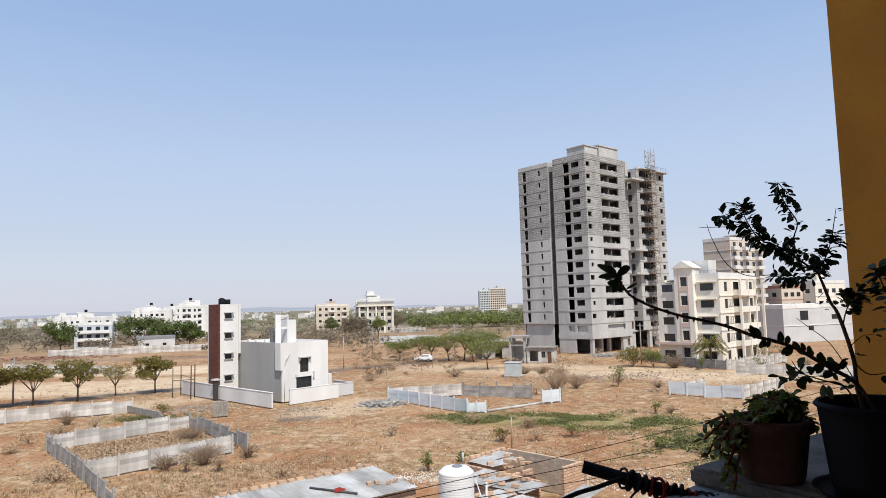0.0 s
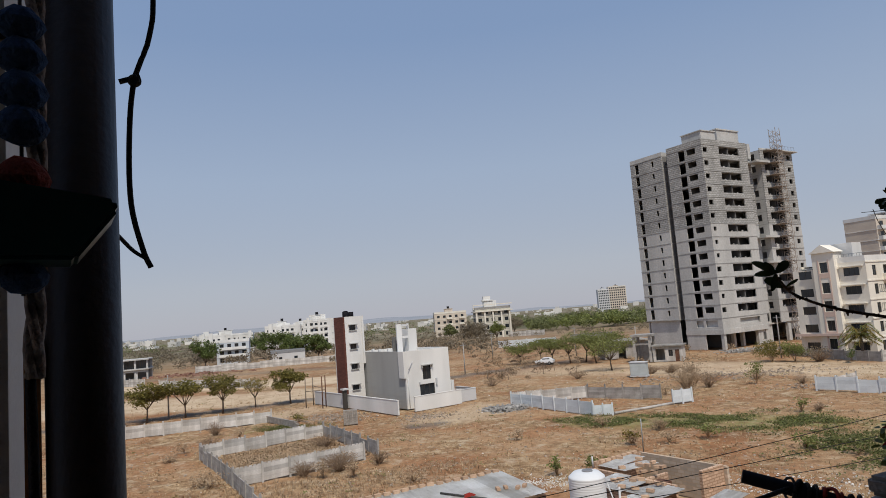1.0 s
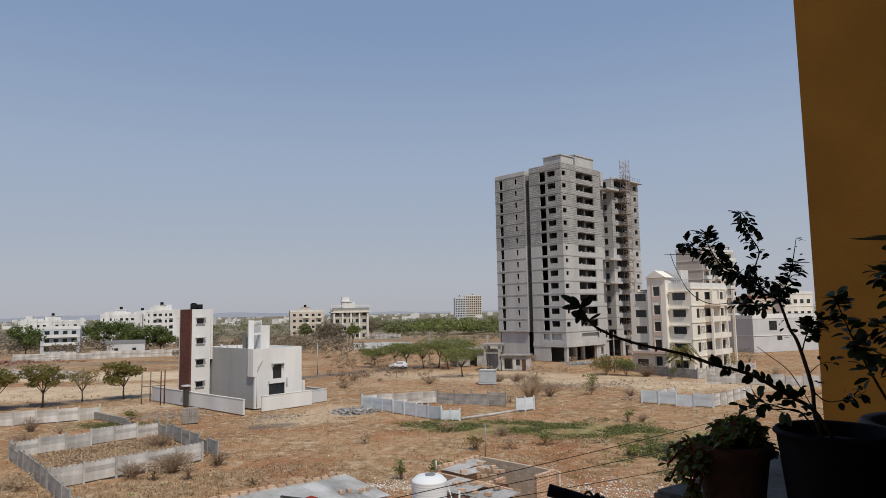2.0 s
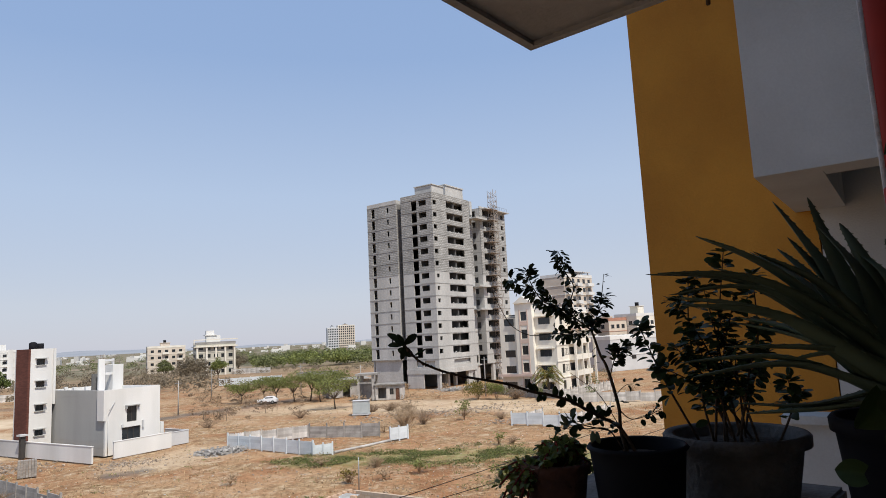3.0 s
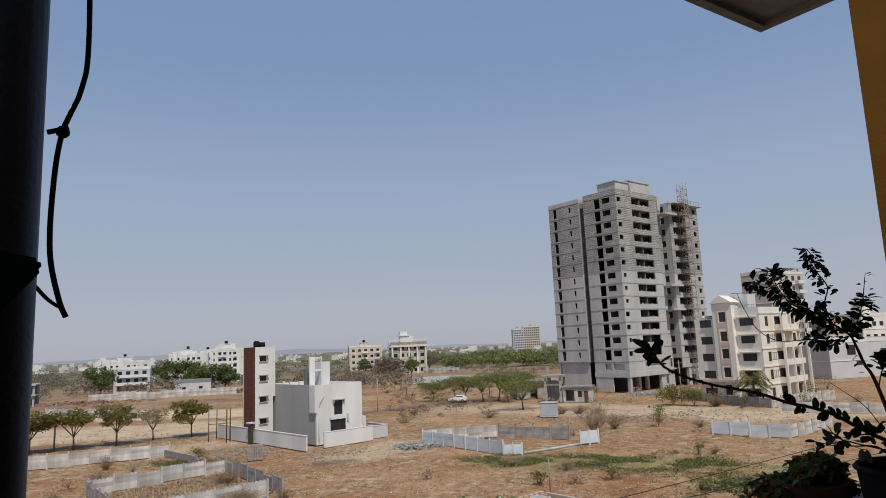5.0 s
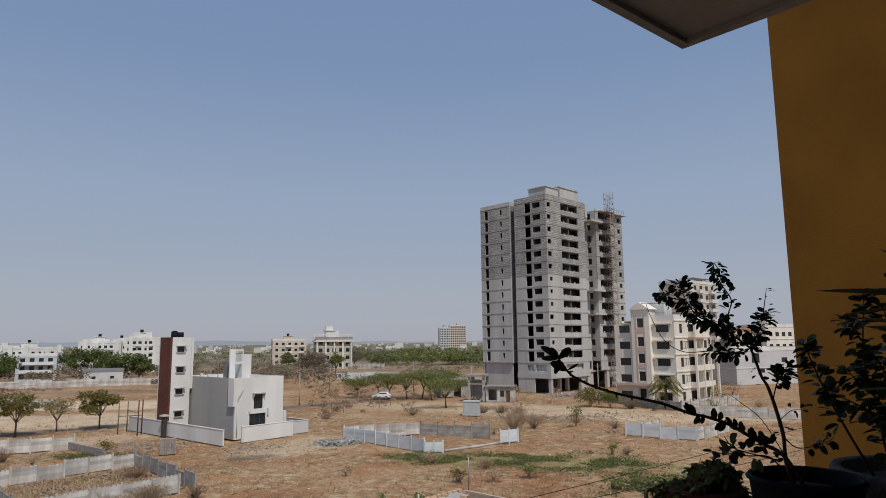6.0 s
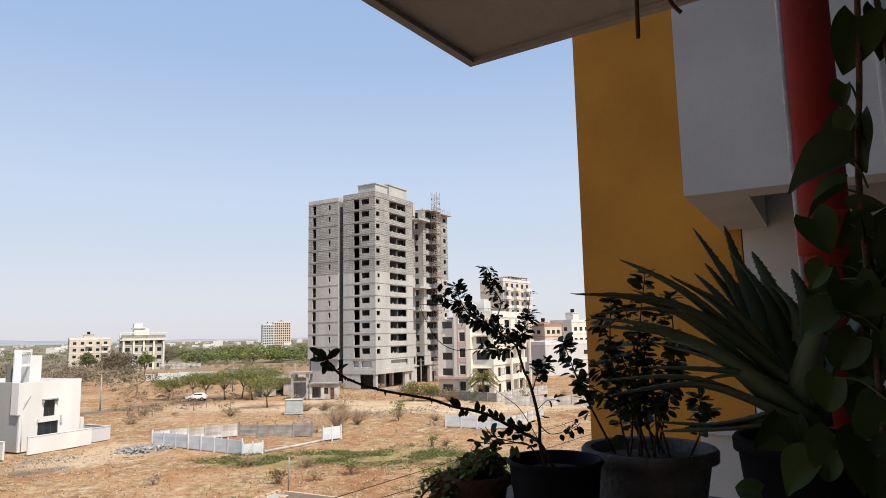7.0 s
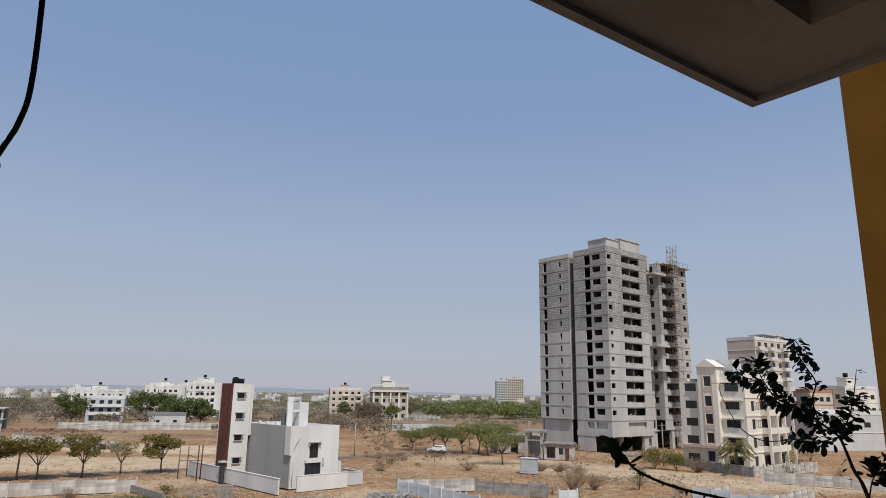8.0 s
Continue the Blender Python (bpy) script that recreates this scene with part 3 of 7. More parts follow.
            tube(bm, [(x, hy, z), (x, hy + 1.7, z)], 0.05, 4)
        z += 1.475
        flip ^= 1
    mast.data = finish(bm)
    mast.data.materials.append(HOIST)
    for i in range(1, 14):
        bm = bmesh.new()
        bx(bm, hx - 1.3, hy + 0.2, levels[i] - 0.2, hx + hw + 1.0, hy + 2.4, levels[i] - 0.12)
        for k in range(4):
            bx(bm, hx - 1.3 + k * 1.35, hy + 0.2, levels[i] - 0.12, hx - 1.25 + k * 1.35, hy + 0.26, levels[i] + 1.0)
        bx(bm, hx - 1.3, hy + 0.2, levels[i] + 0.95, hx + hw + 1.0, hy + 0.26, levels[i] + 1.0)
        part("landing", bm, HOIST, mast)
    return root


build_tower()

# site cabin and portal frame at the tower's foot
def build_portal():
    root = thing("site_office", site(13.5, 133.3, -20), "weathered concrete gate frame and small cabin beside the tower", "building")
    each("post", PRECAST_GREY, root, [(bx, x, y, 0, x + 0.45, y + 0.45, 4.9) for x, y in ((0, 0), (3.0, 0), (0, 3.6), (3.0, 3.6))])
    each("gate_slab", PRECAST_GREY, root, [(bx, -0.3, -0.3, 4.9, 3.8, 4.4, 5.3), (bx, 0.45, 3.7, 0, 3.0, 3.9, 3.4), (bx, 0.45, 0.1, 3.3, 3.0, 0.35, 3.6)])
    each("cabin_wall", PRECAST, root, [
        (wall_x, 3.7, 9.1, 0, 0.22, 0, 2.9, [(4.2, 5.9, 0.3, 2.4), (6.6, 7.4, 1.0, 2.2), (7.8, 8.6, 0, 2.2)]),
        (wall_y, 0.22, 3.4, 3.7, 3.92, 0, 2.9, [(1.0, 2.2, 1.0, 2.2)]),
        (wall_y, 0.22, 3.4, 8.88, 9.1, 0, 2.9),
        (wall_x, 3.92, 8.88, 3.2, 3.4, 0, 2.9),
    ])
    bm = bmesh.new()
    bx(bm, 3.45, -0.35, 2.9, 9.4, 3.7, 3.12)
    part("cabin_roof", bm, PRECAST_GREY, root)
    window(root, 0.8, 1.2, pose(6.6, 0.06, 1.0), FRAME_DARK, 1)
    bm = bmesh.new()
    bx(bm, 7.8, 0.08, 0, 8.6, 0.14, 2.2)
    part("door", bm, RUST, root)
    store = thing("store_shed", site(8.6, 143.5, 12), "low grey flat-roofed store behind the gate", "building")
    each("store_wall", PRECAST_GREY, store, [(wall_x, 0, 9, 0, 0.25, 0, 3.6, [(3.0, 4.6, 0, 2.4), (6.2, 7.4, 1.1, 2.2)]), (wall_y, 0.25, 6, 0, 0.25, 0, 3.6), (wall_y, 0.25, 6, 8.75, 9, 0, 3.6), (wall_x, 0.25, 8.75, 5.75, 6, 0, 3.6)])
    bm = bmesh.new()
    bx(bm, -0.6, -0.9, 3.6, 9.6, 6.5, 3.85)
    part("roof_slab", bm, PRECAST_GREY, store)


build_portal()


# ---------- the white house with a brown stair tower ----------
def build_house():
    root = thing("white_house", site(-21.0, 86.2, 45.6), "new two-storey white house with grey side and brown stair tower", "house")
    W, L, Ht = 7.3, 13.2, 7.65
    bm = bmesh.new()
    wall_x(bm, 0, W, 0, 0.25, 0, Ht, [(2.75, 4.1, 3.6, 5.5), (2.15, 4.6, 1.35, 3.0)])
    wall_y(bm, 0.25, L, W - 0.25, W, 0, Ht)
    wall_x(bm, 0, W, L - 0.25, L, 0, Ht)
    bx(bm, -0.3, -0.12, 4.1, 0.0, 1.2, Ht)
    bx(bm, W, -0.25, 0, W + 0.4, 0.4, 3.0)
    part("front_wall", bm, WHITE, root)
    bm = bmesh.new()
    wall_y(bm, 0.25, L, 0, 0.25, 0, Ht)
    part("side_wall", bm, GREY_PAINT, root, "grey side wall with faint lines")
    for k in range(9):
        bm = bmesh.new()
        bx(bm, -0.006, 0.3, 0.9 + 0.75 * k, 0, L - 0.1, 0.915 + 0.75 * k)
        part("groove_line", bm, GREY_PAINT, root)
    each("roof_slab", PALE_GREY, root, [
        (bx, 0.25, 0.25, Ht - 1.0, W - 0.25, L - 0.25, Ht - 0.8),
        (bx, 0.25, 0.25, 3.1, W - 0.25, L - 0.25, 3.25),
    ])
    # dark wall behind the windows, standing for room shade
    bm = bmesh.new()
    bx(bm, 0.25, 3.6, 0, W - 0.25, 3.75, Ht - 1)
    part("inner_wall", bm, VOID, root)
    window(root, 1.35, 1.9, pose(2.75, 0.12, 3.6), FRAME_DARK, 1)
    window(root, 2.45, 1.65, pose(2.15, 0.12, 1.35), FRAME_DARK, 2)
    bm = bmesh.new()
    bx(bm, 2.5, -0.35, 5.5, 4.3, 0, 5.62)
    bx(bm, 2.5, -0.3, 5.2, 2.65, 0, 5.5)
    bx(bm, 4.2, -0.3, 5.2, 4.3, 0, 5.5)
    part("window_hood", bm, GREY_PAINT, root)
    bm = bmesh.new()
    bx(bm, 4.75, -0.2, 2.7, 4.95, 0, 3.6)
    part("conduit_box", bm, PALE_GREY, root)
    bm = bmesh.new()
    bx(bm, 2.0, -0.2, 3.05, 2.2, 0, 3.4)
    part("conduit_box", bm, PALE_GREY, root)
    bm = bmesh.new()
    tube(bm, [(0.25, -0.3, 5.2), (1.1, -0.1, 6.2)], 0.04, 5)
    tube(bm, [(0.3, -0.08, 0.2), (0.3, -0.08, 4.1)], 0.05, 6)
    part("drain_pipe", bm, PALE_GREY, root)
    # stair tower
    st = part("stair_tower", bmesh.new(), WHITE, root)
    bm = bmesh.new()
    wz = [2.35, 5.35, 8.25, 11.0]
    wall_x(bm, -3.3, -0.35, 10.9, 11.1, 0, 13.0, [(-2.35, -1.35, z, z + 0.75) for z in wz])
    wall_y(bm, 11.1, 13.9, -0.55, -0.35, 0, 13.0)
    wall_x(bm, -3.3, -0.35, 13.9, 14.1, 0, 13.0)
    bx(bm, -3.1, 11.1, 12.5, -0.55, 13.9, 12.7)
    bx(bm, -0.35, 10.75, 6, -0.05, 11.2, 13.0)
    st.data = finish(bm)
    st.data.materials.append(WHITE)
    bm = bmesh.new()
    wall_y(bm, 11.1, 13.9, -3.3, -3.1, 0, 13.0)
    bx(bm, -3.36, 10.86, 0, -3.1, 11.1, 13.0)
    part("brown_wall", bm, BROWN_TILE, st, "red-brown clad wall")
    for z in wz:
        window(root, 1.0, 0.75, pose(-2.35, 10.98, z), FRAME_DARK, 1)
        bm = bmesh.new()
        bx(bm, -2.55, 10.5, z + 0.75, -1.15, 10.9, z + 0.85)
        part("sun_hood", bm, GREY_PAINT, st)
        bm = bmesh.new()
        bx(bm, -2.5, 10.75, z - 0.1, -1.2, 10.9, z)
        part("window_sill", bm, GREY_PAINT, st)
    bm = bmesh.new()
    cyl(bm, -2.2, 12.2, 12.7, 13.75, 0.45, 0.45, 14)
    cyl(bm, -2.2, 12.2, 13.75, 13.9, 0.45, 0.2, 14)
    part("water_tank", bm, BLACK_PLASTIC, root)
    bm = bmesh.new()
    cyl(bm, -1.1, 12.6, 12.7, 13.7, 0.4, 0.4, 14)
    part("water_tank", bm, BLACK_PLASTIC, root)
    # roof room with an open frame
    zr = Ht - 0.8
    each("roof_room", WHITE, root, [
        (bx, 5.7, 7.7, zr, 7.2, 9.7, 10.5),
        (bx, 3.9, 7.9, zr, 4.75, 8.15, 11.3),
        (bx, 4.75, 7.75, 9.2, 5.7, 8.15, 9.5),
    ])
    each("roof_frame", PALE_GREY, root, [
        (bx, 5.0, 9.75, zr, 5.25, 10.0, 11.3),
        (bx, 6.95, 9.75, zr, 7.2, 10.0, 11.3),
        (bx, 5.25, 9.78, 10.95, 6.95, 9.98, 11.2),
    ])
    # dark wall closing the door gap, coloured as shade inside
    bm = bmesh.new()
    bx(bm, 4.0, 9.5, zr, 5.7, 9.7, 9.4)
    part("inner_wall", bm, VOID, root)
    for x in (4.1, 4.55, 6.0, 6.9):
        bm = bmesh.new()
        y, z = (8.0, 11.25) if x < 5 else (8.2, 10.45)
        tube(bm, [(x, y, z), (x + 0.05, y, z + 0.6)], 0.02, 4)
        part("rebar", bm, RUST, root)
    each("column_stub", WHITE, root, [(bx, x, y, Ht - 0.8, x + 0.35, y + 0.35, Ht + 0.35) for x, y in ((0.5, 5), (0.4, 7.4), (0.5, 9.5))])

    def yard(name, pts_list, h, mat, label):
        r = thing(name, site(-21.0, 86.2, 45.6), label, "wall")
        for x0, y0, x1, y1 in pts_list:
            bm = bmesh.new()
            bx(bm, x0, y0, 0, x1, y1, h)
            bx(bm, x0 - 0.04, y0 - 0.04, h, x1 + 0.04, y1 + 0.04, h + 0.07)
            part("wall_panel", bm, mat, r)

    yard("compound_wall", [(-0.6, -2.75, 7.0, -2.55)], 1.85, WHITE, "white plastered compound wall before the house")
    yard("compound_wall", [(-3.5, -3.2, -3.3, 10.6), (-3.35, 10.8, -3.2, 11.2)], 1.8, WHITE, "white plastered compound wall along the house")
    yard("compound_wall", [(7.6, -1.6, 10.4, -1.4), (10.2, -1.4, 10.4, 3)], 1.6, PALE_GREY, "low grey compound wall beside the house")
    yard("compound_wall", [(-3.9, 11.1, -3.7, 21)], 1.9, PALE_GREY, "grey compound wall behind the house")
    # timber frame left standing behind
    r = thing("timber_frame", site(-21.0, 86.2, 45.6), "bare timber and pipe frame standing behind the house", "frame")
    for x, y, h in ((-5.6, 14.5, 4.6), (-4.6, 15.5, 4.6), (-6.9, 17.5, 4.2), (-4.6, 20, 4.2)):
        bm = bmesh.new()
        tube(bm, [(x, y, 0), (x + 0.05, y, h)], 0.09, 6)
        part("post", bm, RUST if h > 4.4 else WOOD_POLE, r)
    for a, b in (((-5.6, 14.5, 2.9), (-4.6, 20, 2.9)), ((-6.9, 17.5, 2.4), (-4.6, 15.5, 2.5))):
        bm = bmesh.new()
        tube(bm, [a, b], 0.06, 5)
        part("rail", bm, WOOD_POLE, r)
    r = thing("gate_pillar", site(-21.0, 86.2, 45.6) @ pose(-4.0, 10.4, 0), "dark gate pillar with a pale cap", "pillar")
    bm = bmesh.new()
    bx(bm, -0.25, -0.25, 0, 0.25, 0.25, 2.6)
    part("shaft", bm, FRAME_DARK, r)
    bm = bmesh.new()
    bx(bm, -0.45, -0.45, 2.6, 0.45, 0.45, 2.8)
    part("cap", bm, PALE_GREY, r)


build_house()

# ---------- the observer's own building: slab, wing wall, ledge ----------
# axes of the building: u along the front, v into it (turned 40.8 degrees)
HOME = pose(0, 0, 0, 0, 0, 40.8)     # local x = u (0.757, 0.653); local y = -v (outwards)
OCHRE = material("ochre wall paint", (0.62, 0.285, 0.04), 0.85, 0, 0.15, 1.2, 60, 0.25, (0.5, 0.22, 0.032))
BALCONY_WHITE = material("white textured render", (0.64, 0.645, 0.62), 0.9, 0, 0.14, 1.5, 70, 0.2, (0.54, 0.54, 0.515))
# Colour of unseen walls and floor, kept dark to cut light bounced forward.
LOW_BOUNCE = material("dark wall colour that cuts bounce", (0.13, 0.115, 0.1), 0.9, 0, 0.15, 2, 30, 0.1)
SLAB_PAINT = material("dusty grey-white soffit", (0.56, 0.54, 0.51), 0.9, 0, 0.15, 2.0, 50, 0.25, (0.42, 0.4, 0.37))


SLAB = HOME @ Matrix.Translation((1.507, 0.60, 0)) @ pose(0, 0, 0, 0, 0, -4.0) @ Matrix.Translation((-1.516, -0.64, 0))   # sits a little askew


def soffit():
    # the band along the edges; behind it the ceiling steps up
    zb, zt = 12.772, 13.15
    bm = bmesh.new()
    bx(bm, -3.0, 0.433, zb, 1.512, 0.642, zt)
    bx(bm, 1.318, -1.6, zb, 1.512, 0.433, zt)
    bx(bm, -3.0, -1.6, zb, -2.9, 0.433, zt)
    bx(bm, -2.9, -1.6, zb, 1.318, -1.5, zt)
    bx(bm, -2.9, -1.5, zt - 0.12, 1.318, 0.433, zt)
    ob = part("ceiling_slab", bm, SLAB_PAINT)
    ob.matrix_basis = SLAB
    tagged(ob, "grey-white concrete balcony slab overhead with stepped soffit", "ceiling", kind="structure")
    bm = bmesh.new()
    bx(bm, -3.0, 0.625, 12.761, 1.516, 0.645, 12.9)
    bx(bm, 1.497, -1.6, 12.761, 1.516, 0.625, 12.9)
    rnd = random.Random(5)
    # crumbs of mortar left along the lip
    for x, w in ((0.985, 0.012), (1.0, 0.02), (1.026, 0.024), (1.12, 0.008), (0.9, 0.014), (0.72, 0.02), (0.5, 0.012)):
        d = 0.001 + 0.002 * rnd.random()
        wedge = [bm.verts.new(v) for v in ((x, 0.632, 12.761), (x + w, 0.634, 12.761), (x + w * 0.9, 0.6475, 12.763), (x + w * 0.1, 0.647, 12.763), (x + w * 0.55, 0.642, 12.761 - d))]
        for i in range(4):
            bm.faces.new((wedge[i], wedge[(i + 1) % 4], wedge[4]))
        bm.faces.new(wedge[3::-1])
    ob = part("trim", bm, SLAB_PAINT)
    ob.matrix_basis = SLAB
    tagged(ob, "raised drip edge round the slab", "trim", kind="structure")


def home_walls():
    y_o = 0.70
    x_face, x_back = 4.75, 6.60
    bm = bmesh.new()
    bx(bm, x_back - 0.006, y_o - 0.16, 0, x_back + 0.35, 2.02, 27.0)
    ob = part("wall_ochre", bm, OCHRE)
    ob.matrix_basis = HOME
    tagged(ob, "ochre painted rendered wing wall", "wall", kind="structure")
    bm = bmesh.new()
    bx(bm, x_back, -3.2, 0, x_back + 0.25, y_o - 0.17, 27.0)
    ob = part("wall_back", bm, BALCONY_WHITE)
    ob.matrix_basis = HOME
    tagged(ob, "white wall at the back of the next balcony", "wall", kind="structure")
    # upper balcony box with an underside recess, and the parapet below
    for name, label, boxes in (
            ("balcony_front", "white rendered front of the balcony above", [(x_face, -3.2, 13.03, x_face + 0.15, y_o - 0.004, 27.0)]),
            ("balcony_soffit", "white rendered underside of the balcony above", [(x_face + 0.15, 0.32, 13.03, x_back - 0.01, y_o - 0.004, 13.6)]),
            ("balcony_beam", "white edge beam of the balcony above", [(x_face + 0.15, -3.2, 13.03, x_face + 0.28, 0.316, 13.6)]),
            ("balcony_recess", "recessed underside of the balcony above", [(x_face + 0.284, -3.2, 13.4, x_back - 0.01, 0.316, 13.6)]),
            ("balcony_parapet", "white rendered parapet of the next balcony", [(x_face, -3.2, 9.6, x_face + 0.15, y_o - 0.004, 11.48)]),
            ("balcony_coping", "white coping of the next balcony", [(x_face - 0.04, -3.2, 11.48, x_face + 0.19, y_o - 0.006, 11.53)]),
            ("balcony_floor", "cement floor of the next balcony", [(x_face + 0.15, -3.2, 9.6, x_back - 0.01, y_o - 0.004, 9.8)]),
            ("wall_left", "white rendered wing wall beside the balcony", [(-0.6, 1.165, 0, 0.125, 2.9, 27.0)])):
        bm = bmesh.new()
        for b in boxes:
            bx(bm, *b)
        ob = part(name, bm, BALCONY_WHITE)
        ob.matrix_basis = HOME
        tagged(ob, label, "balcony" if name != "wall_left" else "wall", kind="structure")
    # unseen front behind the viewer, raised over several storeys to block the sun
    bm = bmesh.new()
    wall_x(bm, -9, 4.7, -1.9, -0.9, 0, 27, [(-1.2, 0.6, 10.6, 12.6)])
    bx(bm, 4.7, -1.9, 0, 6.59, -1.6, 27)
    ob = part("wall_front", bm, LOW_BOUNCE)
    ob.matrix_basis = HOME
    tagged(ob, "unseen wall behind the balcony, raised to block the sun", "wall", kind="structure")
    # unseen shell added behind, so no light comes in from the back
    bm = bmesh.new()
    bx(bm, -9, -8, 0, -8.7, -1.9, 27)
    bx(bm, -9, -8, 27, 6.4, -1.6, 27.3)
    bx(bm, 6.1, -8, 0, 6.4, -1.9, 27)
    bx(bm, -8.7, -8.3, 0, 6.1, -8, 27)
    bx(bm, -8.7, -8, 10.4, 6.1, -1.9, 10.6)
    bx(bm, -8.7, -8, 13, 6.1, -1.9, 13.2)
    ob = part("wall_rear", bm, LOW_BOUNCE)
    ob.matrix_basis = HOME
    tagged(ob, "unseen outer walls and floors, added to close off light behind", "wall", kind="structure")
    # unseen floor, in the same dark colour to limit bounce
    bm = bmesh.new()
    bx(bm, -3.0, -1.6, 10.4, 3.2, 0.62, 10.55)
    ob = part("floor", bm, LOW_BOUNCE)
    ob.matrix_basis = HOME
    tagged(ob, "unseen balcony floor, coloured dark to cut bounced light", "floor", kind="structure")


soffit()
home_walls()

# ---------- compound walls of precast panels ----------
BAY = {}


def panel_mesh(w, h, mat, wavy):
    key = (round(w, 2), round(h, 2), mat.name, wavy)
    if key not in BAY:
        bm = bmesh.new()
        rows = max(3, round(h / 0.34))
        ph = h / rows
        for r in range(rows):
            bx(bm, 0.07, -0.025, r * ph + 0.012, w - 0.07, 0.025, (r + 1) * ph - 0.012)
        bx(bm, 0.07, -0.012, 0.0, w - 0.07, 0.012, h - 0.02)
        if wavy:
            for k in range(6):
                x = 0.1 + (w - 0.2) * k / 6
                bx(bm, x + 0.04, -0.03, h - 0.012, x + (w - 0.2) / 6 - 0.05, 0.03, h + 0.09)
        me = finish(bm)
        me.materials.append(mat)
        bm = bmesh.new()
        bx(bm, -0.08, -0.08, -0.2, 0.08, 0.08, h + 0.12)
        bx(bm, -0.05, -0.05, h + 0.12, 0.05, 0.05, h + 0.18)
        pm = finish(bm)
        pm.materials.append(mat)
        BAY[key] = (me, pm)
    return BAY[key]


def precast(a, b, h, mat, label, wavy=False, bay=2.15, seed=0):
    """A run of posts and slotted panels from a to b."""
    d = Vector((b[0] - a[0], b[1] - a[1]))
    n = max(1, round(d.length / bay))
    w = d.length / n
    root = thing("compound_wall", pose(a[0], a[1], 0, 0, 0, math.degrees(math.atan2(d.y, d.x))), label, "wall", "precast compound walls")
    rnd = random.Random(seed)
    me, pm = panel_mesh(w, h, mat, wavy)
    for i in range(n + 1):
        po = new("post", pm)
        po.parent = root
        po.matrix_basis = pose(i * w, 0, 0, rnd.uniform(-1.5, 1.5), rnd.uniform(-1, 1), 0)
        if i < n:
            pa = new("panel", me)
            pa.parent = root
            pa.matrix_basis = pose(i * w, 0, rnd.uniform(-0.05, 0.02) - (0.3 * rnd.random() if rnd.random() < 0.35 else 0), rnd.uniform(-2.5, 2.5), rnd.uniform(-1.0, 1.0), 0)


grey_lab = "weathered grey precast panel compound wall on open ground"
precast((-35.8, 60.3), (-26.8, 70.0), 1.35, PRECAST, grey_lab, True, seed=1)
precast((-26.7, 69.9), (-17.2, 58.2), 1.35, PRECAST_GREY, "dark weathered precast panel compound wall", seed=2)
precast((-35.9, 60.2), (-26.5, 49.1), 1.35, PRECAST_GREY, "dark weathered precast panel compound wall", seed=3)
precast((-26.4, 49.1), (-18.2, 57.2), 1.35, PRECAST, grey_lab, True, seed=4)
precast((-26.3, 48.9), (-20.5, 41.5), 1.2, PRECAST_GREY, "dark weathered precast panel compound wall", seed=5)
precast((-58.0, 72.0), (-38.6, 82.2), 1.5, PRECAST, grey_lab, seed=6)
precast((-7.2, 86.2), (2.6, 74.1), 1.45, PRECAST_BLUE, "pale blue painted precast compound wall round a plot", seed=7)
precast((2.7, 74.0), (4.7, 74.1), 1.1, PRECAST_BLUE, "short white return of the painted plot wall", bay=1.0, seed=8)
precast((-7.1, 86.4), (2.5, 88.2), 1.4, PRECAST, grey_lab, True, seed=9)
precast((2.7, 88.1), (11.2, 83.9), 1.6, PRECAST_GREY, "dark weathered precast panel compound wall", seed=10)
precast((11.9, 79.5), (14.2, 80.5), 1.45, PRECAST_BLUE, "short white painted wall panel at a plot entrance", bay=1.15, seed=11)
precast((28.9, 84.3), (35.6, 78.6), 1.5, PRECAST_BLUE, "grey-white precast compound wall beside a track", seed=12)
precast((35.7, 78.6), (44.5, 86.5), 1.4, PRECAST, grey_lab, True, seed=13)
precast((29.2, 84.6), (36, 91), 0.9, PRECAST, grey_lab, seed=14)
precast((41.2, 120.5), (47.0, 109.2), 1.5, PRECAST_GREY, "dark weathered precast panel compound wall", seed=15)
precast((-19.5, 224), (-1.5, 214), 1.7, PRECAST, "long pale precast wall beyond thorn trees", seed=21)
precast((-24.0, 302), (-7.5, 296), 2.3, PRECAST, "long pale precast wall before a far wood", seed=22)
precast((3.0, 238), (17.0, 232), 2.0, PRECAST_GREY, "dark weathered precast panel compound wall", seed=23)
precast((47.2, 109.2), (62.5, 119.5), 1.7, PRECAST, "white railing-like compound wall before an apartment house", bay=1.3, seed=16)
precast((46, 103.5), (60, 96), 1.5, PRECAST, grey_lab, seed=17)
precast((-21, 218), (-2, 217), 2.2, PRECAST_BLUE, "long pale boundary wall far off", bay=3, seed=18)
precast((-114, 190), (-70, 207), 2.2, PRECAST, "long pale boundary wall far off", bay=4, seed=19)
precast((-97, 145.5), (-64, 131), 1.8, PRECAST, "pale yellowish boundary wall beside a sand yard", bay=3.0, seed=20)
precast((-140, 172), (-104, 150), 2.0, PRECAST, "pale yellowish boundary wall beside a sand yard", bay=3.0, seed=21)

r = thing("kerb", pose(0, 0, 0), "low pale kerb between two plot walls", "kerb")
bm = bmesh.new()
tube(bm, [(4.9, 74.4, 0.05), (8.5, 76.8, 0.05), (11.9, 79.4, 0.05)], 0.16, 6)
part("kerb_stones", bm, PRECAST, r)

# low dark brick wall beside the grey one
r = thing("brick_wall", pose(-39.3, 82.2, 0, 0, 0, math.degrees(math.atan2(-6.6, 7.2))), "low old grey-brown brick wall, broken at one end", "wall")
bm = bmesh.new()
rnd = random.Random(3)
